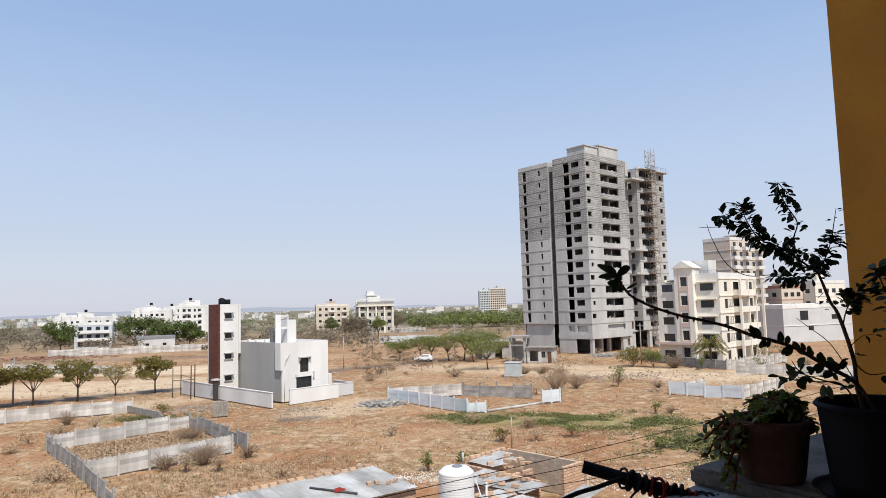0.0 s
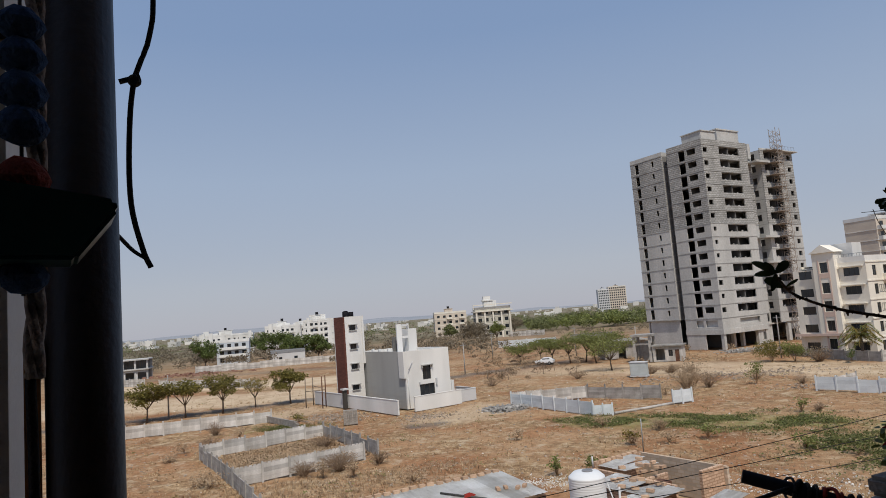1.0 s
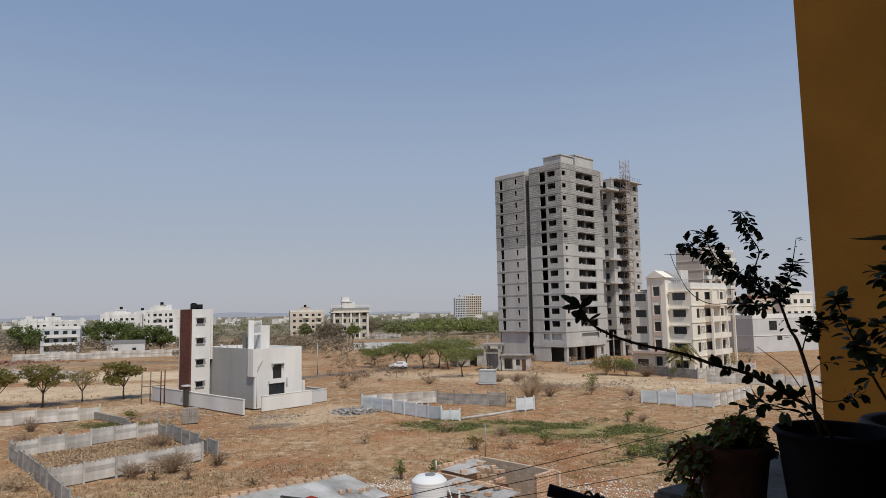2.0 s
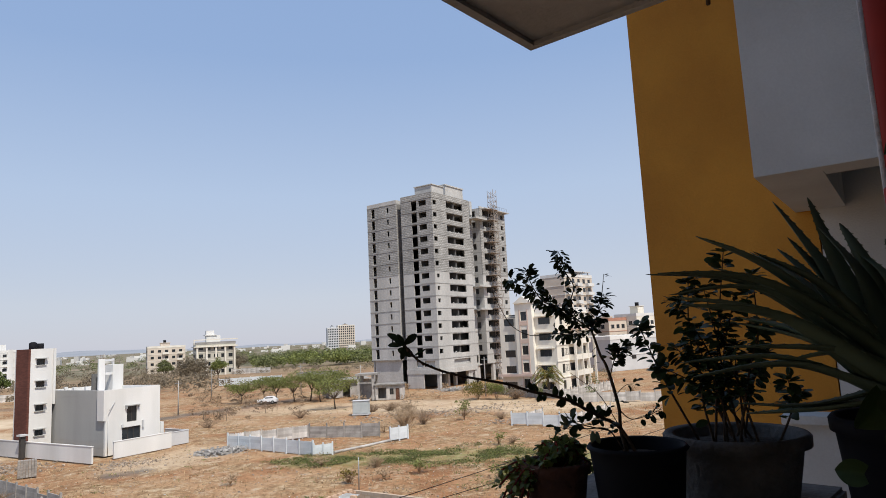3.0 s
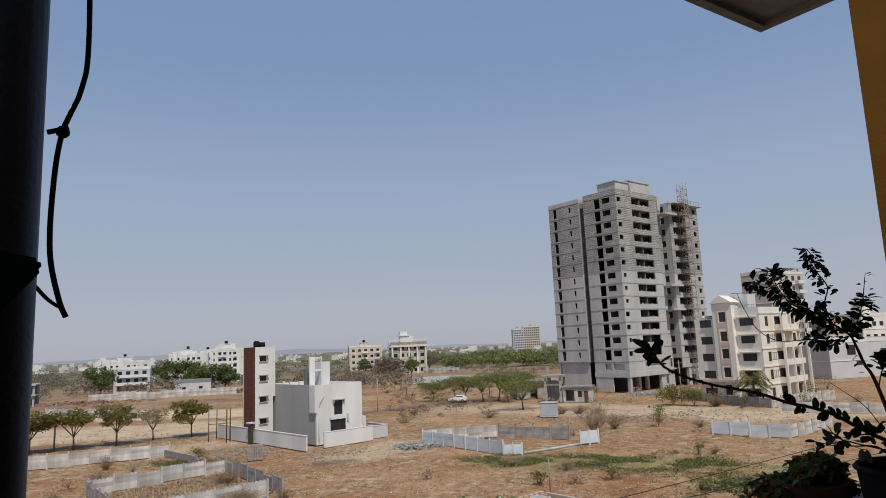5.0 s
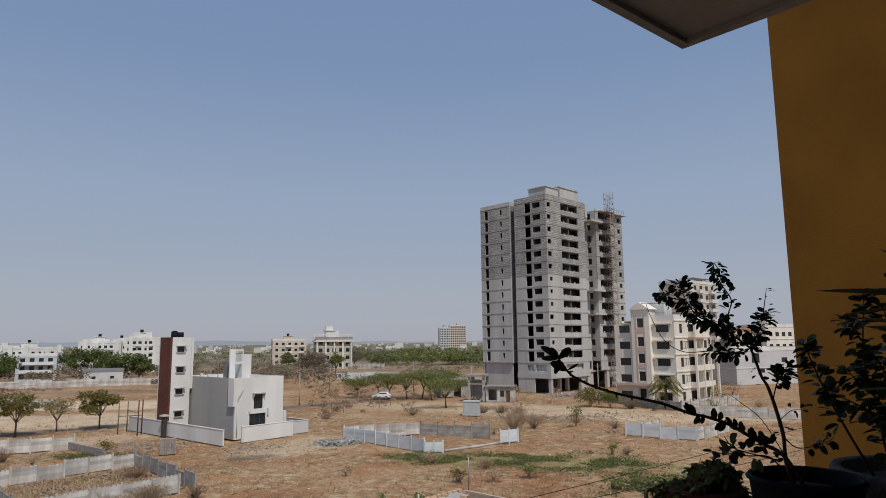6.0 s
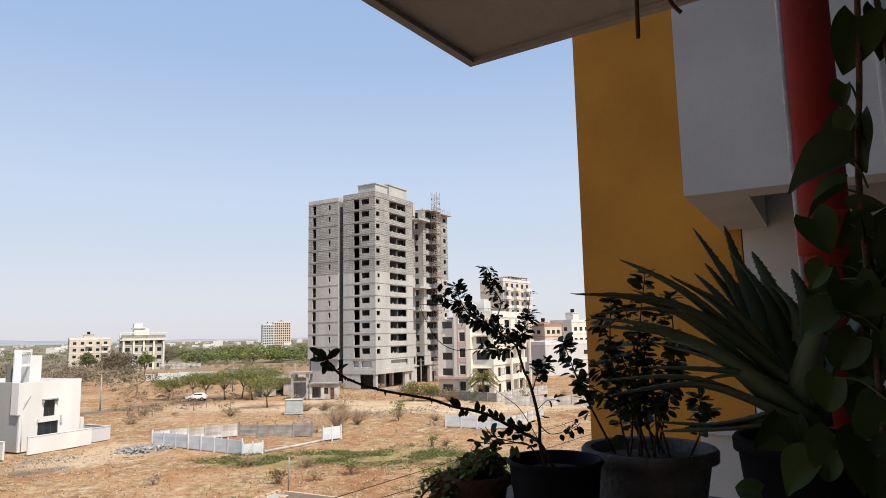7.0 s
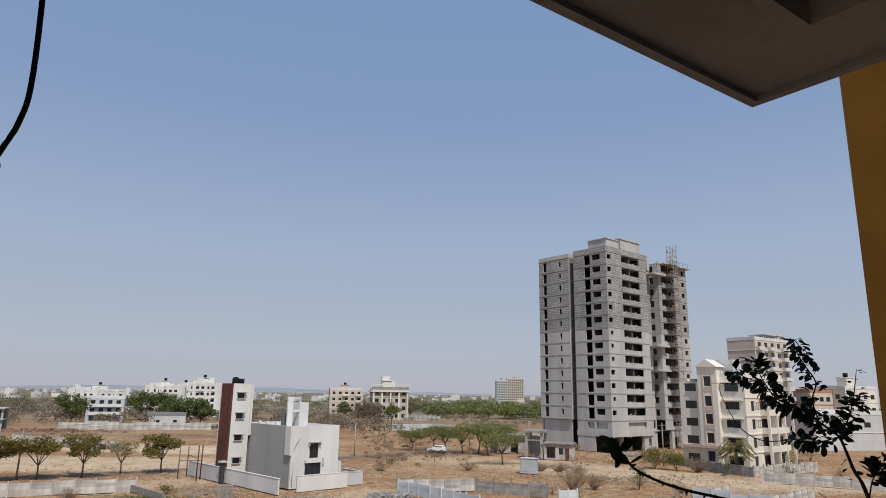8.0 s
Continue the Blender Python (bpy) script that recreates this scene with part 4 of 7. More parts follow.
for row in range(9):
    for k in range(40):
        x = k * 0.245 + (0.12 if row % 2 else 0)
        if x < 9.6 - rnd.random() * row * 0.12:
            bx(bm, x, -0.11, row * 0.085, x + 0.235, 0.11, row * 0.085 + 0.078)
ob = part("bricks", bm, BLOCK_GREY, r)
tagged(ob, kind="stuff")
r = thing("brick_stack", pose(-26.5, 76.0, 0, 0, 0, 20), "small stack of grey-brown bricks", "bricks")
bm = bmesh.new()
for row in range(14):
    for k in range(7):
        for q in range(2):
            bx(bm, k * 0.24 + rnd.random() * 0.02, q * 0.4, row * 0.12, k * 0.24 + 0.22, q * 0.4 + 0.38, row * 0.12 + 0.11)
ob = part("bricks", bm, BLOCK_GREY, r)
tagged(ob, kind="stuff")


# ---------- apartment houses ----------
def put_windows(root, face, n, s0, s1, floors, z0, fh, w, h, fm=FRAME_DARK, bars=1, skip=()):
    """A grid of windows on the face 'x' (local y = 0) or 'y' (local x = 0), set in shallow reveals."""
    for f in range(floors):
        for i in range(n):
            if (f, i) in skip:
                continue
            s = s0 + (s1 - s0) * (i + 0.5) / n - w / 2
            z = z0 + f * fh
            m = pose(s, -0.05, z) if face == "x" else pose(-0.05, s + w, z, 0, 0, -90)
            window(root, w, h, m, fm, bars)


def block(name, x, y, a, w, d, h, floors, nx, ny, mat, label, band=None, ww=1.5, wh=1.3, frame_mat=FRAME_DARK, balcony=(), group="", top=2.6):
    """A plain flat-roofed block with floors, ledges, a parapet and a stair head."""
    root = thing(name, site(x, y, a), label, "building", group)
    bm = bmesh.new()
    bx(bm, 0, 0, 0, w, d, h)
    part("wall", bm, mat, root)
    bm = bmesh.new()
    for q in ((-0.08, -0.08, w + 0.08, 0.2), (-0.08, d - 0.2, w + 0.08, d + 0.08), (-0.08, 0.2, 0.2, d - 0.2), (w - 0.2, 0.2, w + 0.08, d - 0.2)):
        bx(bm, q[0], q[1], h, q[2], q[3], h + 1.0)
    part("parapet", bm, band or mat, root)
    if top:
        bm = bmesh.new()
        bx(bm, w * 0.35, d * 0.3, h, w * 0.6, d * 0.65, h + top)
        bx(bm, w * 0.33, d * 0.28, h + top, w * 0.62, d * 0.67, h + top + 0.2)
        part("stair_head", bm, mat, root)
        bm = bmesh.new()
        cyl(bm, w * 0.47, d * 0.45, h + top + 0.2, h + top + 1.5, 0.7, 0.7, 12)
        part("water_tank", bm, BLACK_PLASTIC, root)
    fh = h / floors
    for f in range(1, floors):
        bm = bmesh.new()
        bx(bm, -0.12, -0.12, f * fh - 0.12, w + 0.06, 0, f * fh + 0.05)
        bx(bm, -0.12, 0, f * fh - 0.12, 0, d, f * fh + 0.05)
        part("floor_band", bm, band or mat, root)
    if nx:
        put_windows(root, "x", nx, 0.6, w - 0.6, floors, 0.95, fh, ww, wh, frame_mat)
    if ny:
        put_windows(root, "y", ny, 0.6, d - 0.6, floors, 0.95, fh, ww, wh, frame_mat)
    for f0, s0, s1 in balcony:
        for f in range(f0, floors):
            bm = bmesh.new()
            bx(bm, s0, -1.3, f * fh - 0.05, s1, 0, f * fh + 0.08)
            bx(bm, s0, -1.3, f * fh + 0.08, s1, -1.18, f * fh + 1.0)
            bx(bm, s0, -1.18, f * fh + 0.08, s0 + 0.12, 0, f * fh + 1.0)
            part("balcony", bm, band or mat, root)
    if group:
        rnd = random.Random(int(x * 7 + y * 3 + w * 11))
        for k in range(max(2, round(w / 5))):
            s0 = (k + rnd.uniform(0.1, 0.5)) * w / max(2, round(w / 5))
            bm = bmesh.new()
            bx(bm, s0, -rnd.uniform(0.9, 1.6), 0, s0 + rnd.uniform(1.0, 2.2), -0.15, h + rnd.choice((0.4, 1.2, 2.0)))
            part("facade_bay", bm, mat, root)
        for k in range(2):
            s0 = rnd.uniform(0.05, 0.75) * w
            bm = bmesh.new()
            bx(bm, s0, d * 0.2, h, s0 + rnd.uniform(2, 3.6), d * 0.6, h + rnd.uniform(1.6, 3.4))
            part("roof_room", bm, mat, root)
    return root


def near_apartment():
    """Cream apartment house beside the tower, with a gabled stair bay, ledges and balconies."""
    root = thing("apartment_house", site(50.0, 117.0, 41.15), "cream four-storey apartment house with gabled stair bay and balconies", "building")
    fh = 3.1
    H0 = 15.6
    bm = bmesh.new()
    wall_ops = []
    for f in range(5):
        z = f * fh + 0.9
        wall_ops += [(1.1, 3.6, z, z + 1.35)]
    wall_y(bm, 0, 4.4, 0, 0.25, 0, H0, [o for o in wall_ops])
    wall_x(bm, 0.25, 15.2, 0, 0.25, 0, H0, [(a, b, f * fh + 0.7, f * fh + 2.4) for f in range(5) for a, b in ((2.0, 3.2), (5.6, 8.8), (12.0, 13.6))])
    wall_y(bm, 0.25, 11, 14.95, 15.2, 0, H0)
    part("wall", bm, CREAM, root)
    # solid block added behind the openings, coloured dark as unlit rooms
    bm = bmesh.new()
    bx(bm, 0.9, 1.0, 0, 14.9, 10.6, H0 - 0.1)
    part("inner_core", bm, VOID, root)
    bm = bmesh.new()
    bx(bm, 0.25, 0.25, H0 - 0.6, 14.95, 11, H0 - 0.4)
    wall_x(bm, 0.25, 15.0, 10.75, 11, 0, H0)
    part("roof_slab", bm, CREAM, root)
    for f in range(5):
        window(root, 2.5, 1.35, pose(0.1, 3.6, f * fh + 0.9, 0, 0, -90), FRAME_DARK, 2)
        for a, b in ((2.0, 3.2), (12.0, 13.6)):
            window(root, b - a, 1.7, pose(a, 0.1, f * fh + 0.7), FRAME_DARK, 1)
        bm = bmesh.new()
        bx(bm, -0.5, 0.4, f * fh + 2.4, 0, 4.2, f * fh + 2.52)
        bx(bm, -0.12, -0.12, (f + 1) * fh - 0.2, 15.3, 0, (f + 1) * fh)
        part("ledge", bm, CREAM, root)
        if f:
            bm = bmesh.new()
            bx(bm, 5.2, -1.5, f * fh - 0.1, 11.4, 0, f * fh + 0.06)
            bx(bm, 5.2, -1.5, f * fh + 0.06, 11.4, -1.38, f * fh + 0.95)
            bx(bm, 5.2, -1.38, f * fh + 0.06, 5.32, 0, f * fh + 0.95)
            bx(bm, 11.28, -1.38, f * fh + 0.06, 11.4, 0, f * fh + 0.95)
            part("balcony", bm, CREAM, root)
    for x in (5.1, 8.2, 11.2, 14.6):
        bm = bmesh.new()
        bx(bm, x, -1.62, 0, x + 0.35, -1.2, H0 - 0.4)
        part("pilaster", bm, CREAM, root)
    for f in (1, 2, 3):
        for k in range(3):
            window(root, 0.55, 1.3, pose(3.5 + 0.72 * k, -0.03, f * fh + 0.95), FRAME_DARK, 0)
        bm = bmesh.new()
        bx(bm, 11.9, -0.9, f * fh - 0.1, 14.4, 0, f * fh + 0.05)
        bx(bm, 11.9, -0.9, f * fh + 0.05, 14.4, -0.8, f * fh + 0.85)
        part("balcony", bm, CREAM, root)
    bm = bmesh.new()
    bx(bm, 5.0, -1.9, 3 * fh + 2.75, 11.6, 0, 3 * fh + 2.95)
    part("balcony_hood", bm, SALMON, root)
    # gabled stair bay with a vertical row of dark openings
    bm = bmesh.new()
    wz = [1.2, 4.3, 7.6, 10.7, 14.2]
    wall_y(bm, 4.4, 8.1, -1.0, -0.75, 0, 17.6, [(5.6, 6.9, z, z + 1.75) for z in wz])
    wall_x(bm, -0.75, 1.6, 4.4, 4.6, 0, 17.6)
    wall_x(bm, -0.75, 1.6, 7.9, 8.1, 0, 17.6)
    bx(bm, -0.3, 4.6, 0, -0.1, 7.9, 17.4)
    v = [bm.verts.new(p) for p in ((-1.3, 4.1, 17.6), (-1.3, 8.4, 17.6), (-1.3, 6.25, 19.0), (2.0, 4.1, 17.6), (2.0, 8.4, 17.6), (2.0, 6.25, 19.0))]
    for f in ((0, 1, 2), (5, 4, 3), (0, 3, 4, 1), (1, 4, 5, 2), (2, 5, 3, 0)):
        bm.faces.new([v[i] for i in f])
    part("stair_bay", bm, CREAM, root)
    bm = bmesh.new()
    for y0 in (5.3, 7.0):
        bx(bm, -1.08, y0, 0.6, -1.0, y0 + 0.2, 16.4)
    for z in wz:
        bx(bm, -1.07, 5.5, z - 0.9, -1.0, 7.0, z - 0.1)
    part("salmon_strip", bm, SALMON, root)
    for z in wz:
        window(root, 1.3, 1.75, pose(-0.85, 6.9, z, 0, 0, -90), FRAME_DARK, 1)
    # lower wing at the back
    bm = bmesh.new()
    wall_y(bm, 8.1, 12.2, -0.2, 0.05, 0, 14.9, [(8.9, 11.2, f * fh + 0.9, f * fh + 2.3) for f in range(5)])
    wall_x(bm, 0.05, 9, 11.95, 12.2, 0, 14.9)
    bx(bm, 0.9, 8.2, 0, 8.6, 11.9, 14.7)
    part("rear_wing", bm, CREAM, root)
    for f in range(5):
        window(root, 2.3, 1.4, pose(-0.1, 11.2, f * fh + 0.9, 0, 0, -90), FRAME_DARK, 1)
    bm = bmesh.new()
    bx(bm, -1.5, 3.8, 3.6, -0.1, 12.4, 3.8)
    bx(bm, -1.55, 3.8, 3.45, -1.4, 12.4, 3.9)
    part("porch_roof", bm, SALMON, root)
    bm = bmesh.new()
    bx(bm, 2.6, 3.0, H0, 5.6, 7, H0 + 3.4)
    bx(bm, 0, 0, H0, 15.2, 0.2, H0 + 0.9)
    bx(bm, 0, 0.2, H0, 0.2, 4.4, H0 + 0.9)
    bx(bm, 15, 0.2, H0, 15.2, 11, H0 + 0.9)
    part("parapet", bm, WHITE, root)
    bm = bmesh.new()
    for k in range(10):
        bx(bm, 0.05, 0.3 + 0.42 * k, H0 + 0.9, 0.1, 0.34 + 0.42 * k, H0 + 1.4)
    bx(bm, 0.05, 0.2, H0 + 1.36, 0.1, 4.3, H0 + 1.42)
    part("roof_rail", bm, STEEL, root)


near_apartment()


def at(az, d):
    return d * math.sin(radians(az)), d * math.cos(radians(az))


x, y = at(24.15, 215)
block("apartment_tower", x, y, 35, 18.4, 9, 29.2, 10, 5, 0, BEIGE, "tall beige apartment block with stacked balconies", WHITE, 1.5, 1.4, balcony=((1, 0.2, 3.2), (1, 6.5, 9.5), (1, 13.5, 17.5)), top=0)
r = bpy.data.objects["apartment_tower"]
for x0, x1 in ((5.0, 11.0), (11.6, 16.5)):
    bm = bmesh.new()
    bx(bm, x0, -0.6, 30.9, x1, 5, 31.15)
    for q in (x0 + 0.3, x1 - 0.6):
        bx(bm, q, 0, 29.2, q + 0.3, 0.3, 30.9)
    part("roof_canopy", bm, PALE_GREY, r)
x, y = at(27.6, 186)
block("long_building", x, y, 18, 26, 14, 8.6, 2, 0, 0, PALE_GREY, "long pale grey building with few windows", WHITE, top=0)
r = bpy.data.objects["long_building"]
window(r, 2.6, 2.4, pose(5.5, -0.05, 5.6), FRAME_DARK, 2)
window(r, 1.7, 1.0, pose(8.0, -0.05, 3.0), FRAME_DARK, 1)
window(r, 2.0, 1.2, pose(16.0, -0.05, 5.6), FRAME_DARK, 1)
x, y = at(27.6, 232)
block("apartment_house", x, y, 20, 9, 10, 14.2, 4, 3, 2, BEIGE, "beige low apartment block behind a grey wall", TERRACOTTA, top=1.5)
x, y = at(29.9, 236)
block("apartment_house", x, y, 20, 13, 10, 15.4, 4, 4, 2, CREAM, "cream low apartment block with roof structures", WHITE, top=3.5)
# cream house with columns
OLIVE_GREY = material("olive-grey wall paint", (0.52, 0.5, 0.43), 0.8, 0, 0.12, 0.3, 6, 0.05)
x, y = at(-7.3, 303)
r = block("apartment_house", x, y, 12, 16.5, 13, 13.4, 4, 5, 3, OLIVE_GREY, "cream and olive-grey apartment house with tall columns and roof terrace", CREAM, 1.7, 1.6, top=0)
for k in range(5):
    bm = bmesh.new()
    bx(bm, 0.2 + 3.85 * k, -0.9, 0, 0.9 + 3.85 * k, -0.2, 12.2)
    part("column", bm, CREAM, r)
bm = bmesh.new()
bx(bm, -0.8, -1.2, 12.2, 17.3, 0, 12.7)
bx(bm, -0.8, 0, 12.2, 0, 13, 12.7)
bx(bm, -1.0, -1.4, 13.4, -0.6, -1.0, 15.6)
bx(bm, -0.8, -1.2, 15.2, 17.3, -0.8, 15.6)
part("cornice", bm, CREAM, r)
bm = bmesh.new()
bx(bm, 4.6, 3, 14.0, 10.5, 9, 17.2)
bx(bm, 4.0, 2.6, 17.2, 9, 9.4, 17.6)
bx(bm, 4.6, 4, 17.6, 8, 8, 19.4)
part("roof_room", bm, WHITE, r)
x, y = at(-10.9, 366)
block("apartment_house", x, y, 14, 18, 12, 13.0, 4, 5, 2, BEIGE, "tan apartment block beyond trees", CREAM, top=2.5, balcony=((1, 7, 10), (1, 14, 17)))
# far twin towers
x, y = at(3.35, 900)
block("apartment_tower", x, y, 5, 15, 14, 29, 9, 6, 0, PALE_GREY, "far grey apartment tower", WHITE, 1.4, 1.8, top=3)
x, y = at(4.25, 905)
block("apartment_tower", x, y, 5, 23, 14, 32, 10, 8, 0, BEIGE, "far beige apartment tower", CREAM, 1.6, 1.9, top=2)
x, y = at(8.2, 930)
block("apartment_tower", x, y, 10, 12, 12, 34, 10, 4, 0, PALE_GREY, "far grey apartment tower", WHITE, top=2)
VILLA_GREY = material("pale blue-grey paint", (0.56, 0.6, 0.64), 0.8, 0, 0.12, 0.3, 6, 0.05)
# houses at the far side of the sand yard
x, y = at(-29.3, 266)
r = block("grey_villa", x, y, 24, 12, 10, 8.2, 3, 4, 2, VILLA_GREY, "pale grey three-storey villa with terraces", WHITE, 1.4, 1.3, balcony=((1, 1, 11),), top=0)
rows_w = ((-30.6, 380, 28, 10.2, 3, 10, 24), (-25.4, 350, 18, 12.6, 4, 7, 20), (-22.2, 316, 14, 14.0, 5, 6, 22), (-23.2, 360, 10, 12, 4, 4, 22))
for az, d, w, h, fl, nx, ang in rows_w:
    x, y = at(az, d)
    block("apartment_house", x, y, ang, w, 11, h, fl, nx, 2, WHITE, "white flat-roofed apartment block far off", WHITE, 1.3, 1.2, group="white far blocks", top=3.0, balcony=((1, w * 0.3, w * 0.45), (1, w * 0.7, w * 0.82)))
x, y = at(-25.0, 243)
block("shed", x, y, 26, 12, 7, 3.2, 1, 2, 1, PALE_GREY, "low grey shed under trees", STEEL, 1.2, 0.9, top=0)


def frame_building():
    x, y = at(-38.9, 224)
    root = thing("unfinished_block", site(x, y, 26), "unfinished two-storey concrete frame with open bays", "building")
    for k in range(6):
        for q in (0, 8):
            bm = bmesh.new()
            bx(bm, k * 3.4, q, 0, k * 3.4 + 0.5, q + 0.5, 6)
            part("column", bm, CONCRETE, root)
    for z in (2.9, 5.8):
        bm = bmesh.new()
        bx(bm, -0.3, -0.6, z, 17.8, 8.6, z + 0.35)
        part("floor_slab", bm, CONCRETE, root)
    # back of the bays, coloured as if in shade
    bm = bmesh.new()
    bx(bm, 0.2, 5, 0, 17.4, 5.2, 5.8)
    part("inner_wall", bm, CONCRETE_SHADE, root)
    for k in range(5):
        bm = bmesh.new()
        wall_x(bm, k * 3.4 + 0.5, k * 3.4 + 3.4, 0.1, 0.3, 2.2, 2.9)
        bx(bm, k * 3.4 + 0.5, 0.1, 0, k * 3.4 + 0.9, 0.3, 2.2)
        part("infill", bm, PALE_GREY, root)
    for k in range(26):
        bm = bmesh.new()
        tube(bm, [(0.6 + k * 0.66, 1.5, 3.2), (0.7 + k * 0.66, 1.5, 5.8)], 0.06, 4)
        part("prop", bm, WOOD_POLE, root)


frame_building()


# ---------- trees ----------
def leaf_cloud(bm, centre, rad, n, size, rnd, flat=0.7):
    """n small leaf faces, uneven and clumped, round a centre."""
    for _ in range(n):
        d = Vector((rnd.gauss(0, 1), rnd.gauss(0, 1), rnd.gauss(0, flat)))
        d = d.normalized() * rad * (0.35 + 0.65 * rnd.random() ** 0.6)
        d.z *= flat
        p = Vector(centre) + d
        a = Vector((rnd.gauss(0, 1), rnd.gauss(0, 1), rnd.gauss(0, 0.6))).normalized()
        b = a.cross(Vector((rnd.gauss(0, 1), rnd.gauss(0, 1), rnd.gauss(0, 1)))).normalized()
        s = size * rnd.uniform(0.6, 1.3)
        v = [bm.verts.new(p + q) for q in (a * s, b * s * 0.55, -a * s * 0.9, -b * s * 0.5)]
        bm.faces.new(v)


def tree(x, y, h, spread, leaf, seed, label, group="", leaves=1100, size=0.2, bare=0.3, flat=0.6, density=9):
    rnd = random.Random(seed)
    root = thing("tree", pose(x, y, 0, 0, 0, rnd.uniform(0, 360)), label, "tree", group)
    bm = bmesh.new()
    th = h * bare
    lean = Vector((rnd.uniform(-0.1, 0.1), rnd.uniform(-0.1, 0.1), 0)) * h
    top = lean * 0.4 + Vector((0, 0, th))
    tube(bm, [(0, 0, -0.2), top * 0.5 + Vector((0.05, 0, 0)), top], [0.045 * h * 0.6, 0.02 * h, 0.017 * h], 8)
    ends = []
    for k in range(density):
        a = 6.283 * k / density + rnd.uniform(-0.3, 0.3)
        rr = spread * rnd.uniform(0.45, 1.0)
        e = top + Vector((math.cos(a) * rr, math.sin(a) * rr, (h - th) * rnd.uniform(0.25, 0.85)))
        m = top.lerp(e, 0.5) + Vector((rnd.uniform(-0.2, 0.2), rnd.uniform(-0.2, 0.2), (h - th) * 0.12))
        tube(bm, [top, m, e], [0.011 * h, 0.007 * h, 0.003 * h], 5)
        ends += [e, m.lerp(e, 0.5)]
        for q in range(2):
            e2 = m + Vector((rnd.uniform(-1, 1) * rr * 0.5, rnd.uniform(-1, 1) * rr * 0.5, (h - th) * rnd.uniform(0.05, 0.4)))
            tube(bm, [m, e2], [0.005 * h, 0.002 * h], 4)
            ends.append(e2)
    ends.append(top + Vector((0, 0, (h - th) * 0.9)))
    part("trunk", bm, BARK, root)
    bm = bmesh.new()
    per = max(4, leaves // len(ends))
    for e in ends:
        leaf_cloud(bm, e, spread * rnd.uniform(0.24, 0.42), per, size, rnd, flat)
    part("crown", bm, leaf, root)
    return root


lab = "small roadside tree with an uneven olive-green crown"
tree(-60.8, 88.0, 5.7, 3.2, LEAF_OLIVE, 1, lab, "roadside trees", 3600, 0.17)
tree(-56.5, 91.1, 5.6, 3.2, LEAF_OLIVE, 2, lab, "roadside trees", 3400, 0.17)
tree(-51.8, 93.6, 6.0, 2.9, LEAF_OLIVE, 3, lab, "roadside trees", 2600, 0.17)
tree(-48.9, 98.6, 4.6, 2.9, LEAF_YELLOW, 4, "small sparse yellowing roadside tree", "roadside trees", 1100, 0.13)
tree(-44.0, 101.0, 5.6, 3.3, LEAF_OLIVE, 5, lab, "roadside trees", 3800, 0.17)
tree(-64.2, 83.5, 5.2, 2.2, LEAF_YELLOW, 6, lab, "roadside trees", 1700, 0.17)
lab = "wide flat-topped thorn tree with feathery olive leaves"
for k, (x, y, h, s) in enumerate(((-9.7, 147.2, 3.9, 3.6), (-2.4, 143.6, 4.4, 3.2), (1.3, 141.4, 5.0, 3.6), (4.6, 143.2, 5.4, 3.8), (8.3, 121.6, 4.7, 4.4), (6.5, 139, 5.0, 4.0), (-5, 150, 4.2, 3.4), (9.5, 148, 5.4, 4.4))):
    tree(x, y, h * 1.25, s, LEAF_ACACIA, 20 + k, lab, "thorn trees", 2700, 0.15, 0.3, 0.5, 12)
lab = "dark green broad-crowned tree before white blocks"
for k, (az, d, h, s) in enumerate(((-30.2, 255, 10, 5), (-28.9, 285, 9, 5), (-25.6, 285, 11, 5.5), (-24.2, 290, 11, 5), (-22.6, 262, 9, 5), (-21.1, 255, 8.5, 4.5), (-23.4, 280, 9, 4.6))):
    x, y = at(az, d)
    tree(x, y, h, s, LEAF_DARK, 40 + k, lab, "far trees", 3000, 0.36, 0.15, 0.75)
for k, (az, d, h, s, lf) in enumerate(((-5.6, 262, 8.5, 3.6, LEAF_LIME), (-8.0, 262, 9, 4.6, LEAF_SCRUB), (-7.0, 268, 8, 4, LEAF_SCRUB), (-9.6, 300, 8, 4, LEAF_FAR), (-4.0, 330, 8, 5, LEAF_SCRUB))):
    x, y = at(az, d)
    tree(x, y, h, s, lf, 60 + k, "tree with light foliage beside a far house", "far trees", 2200, 0.3, 0.2, 0.8)


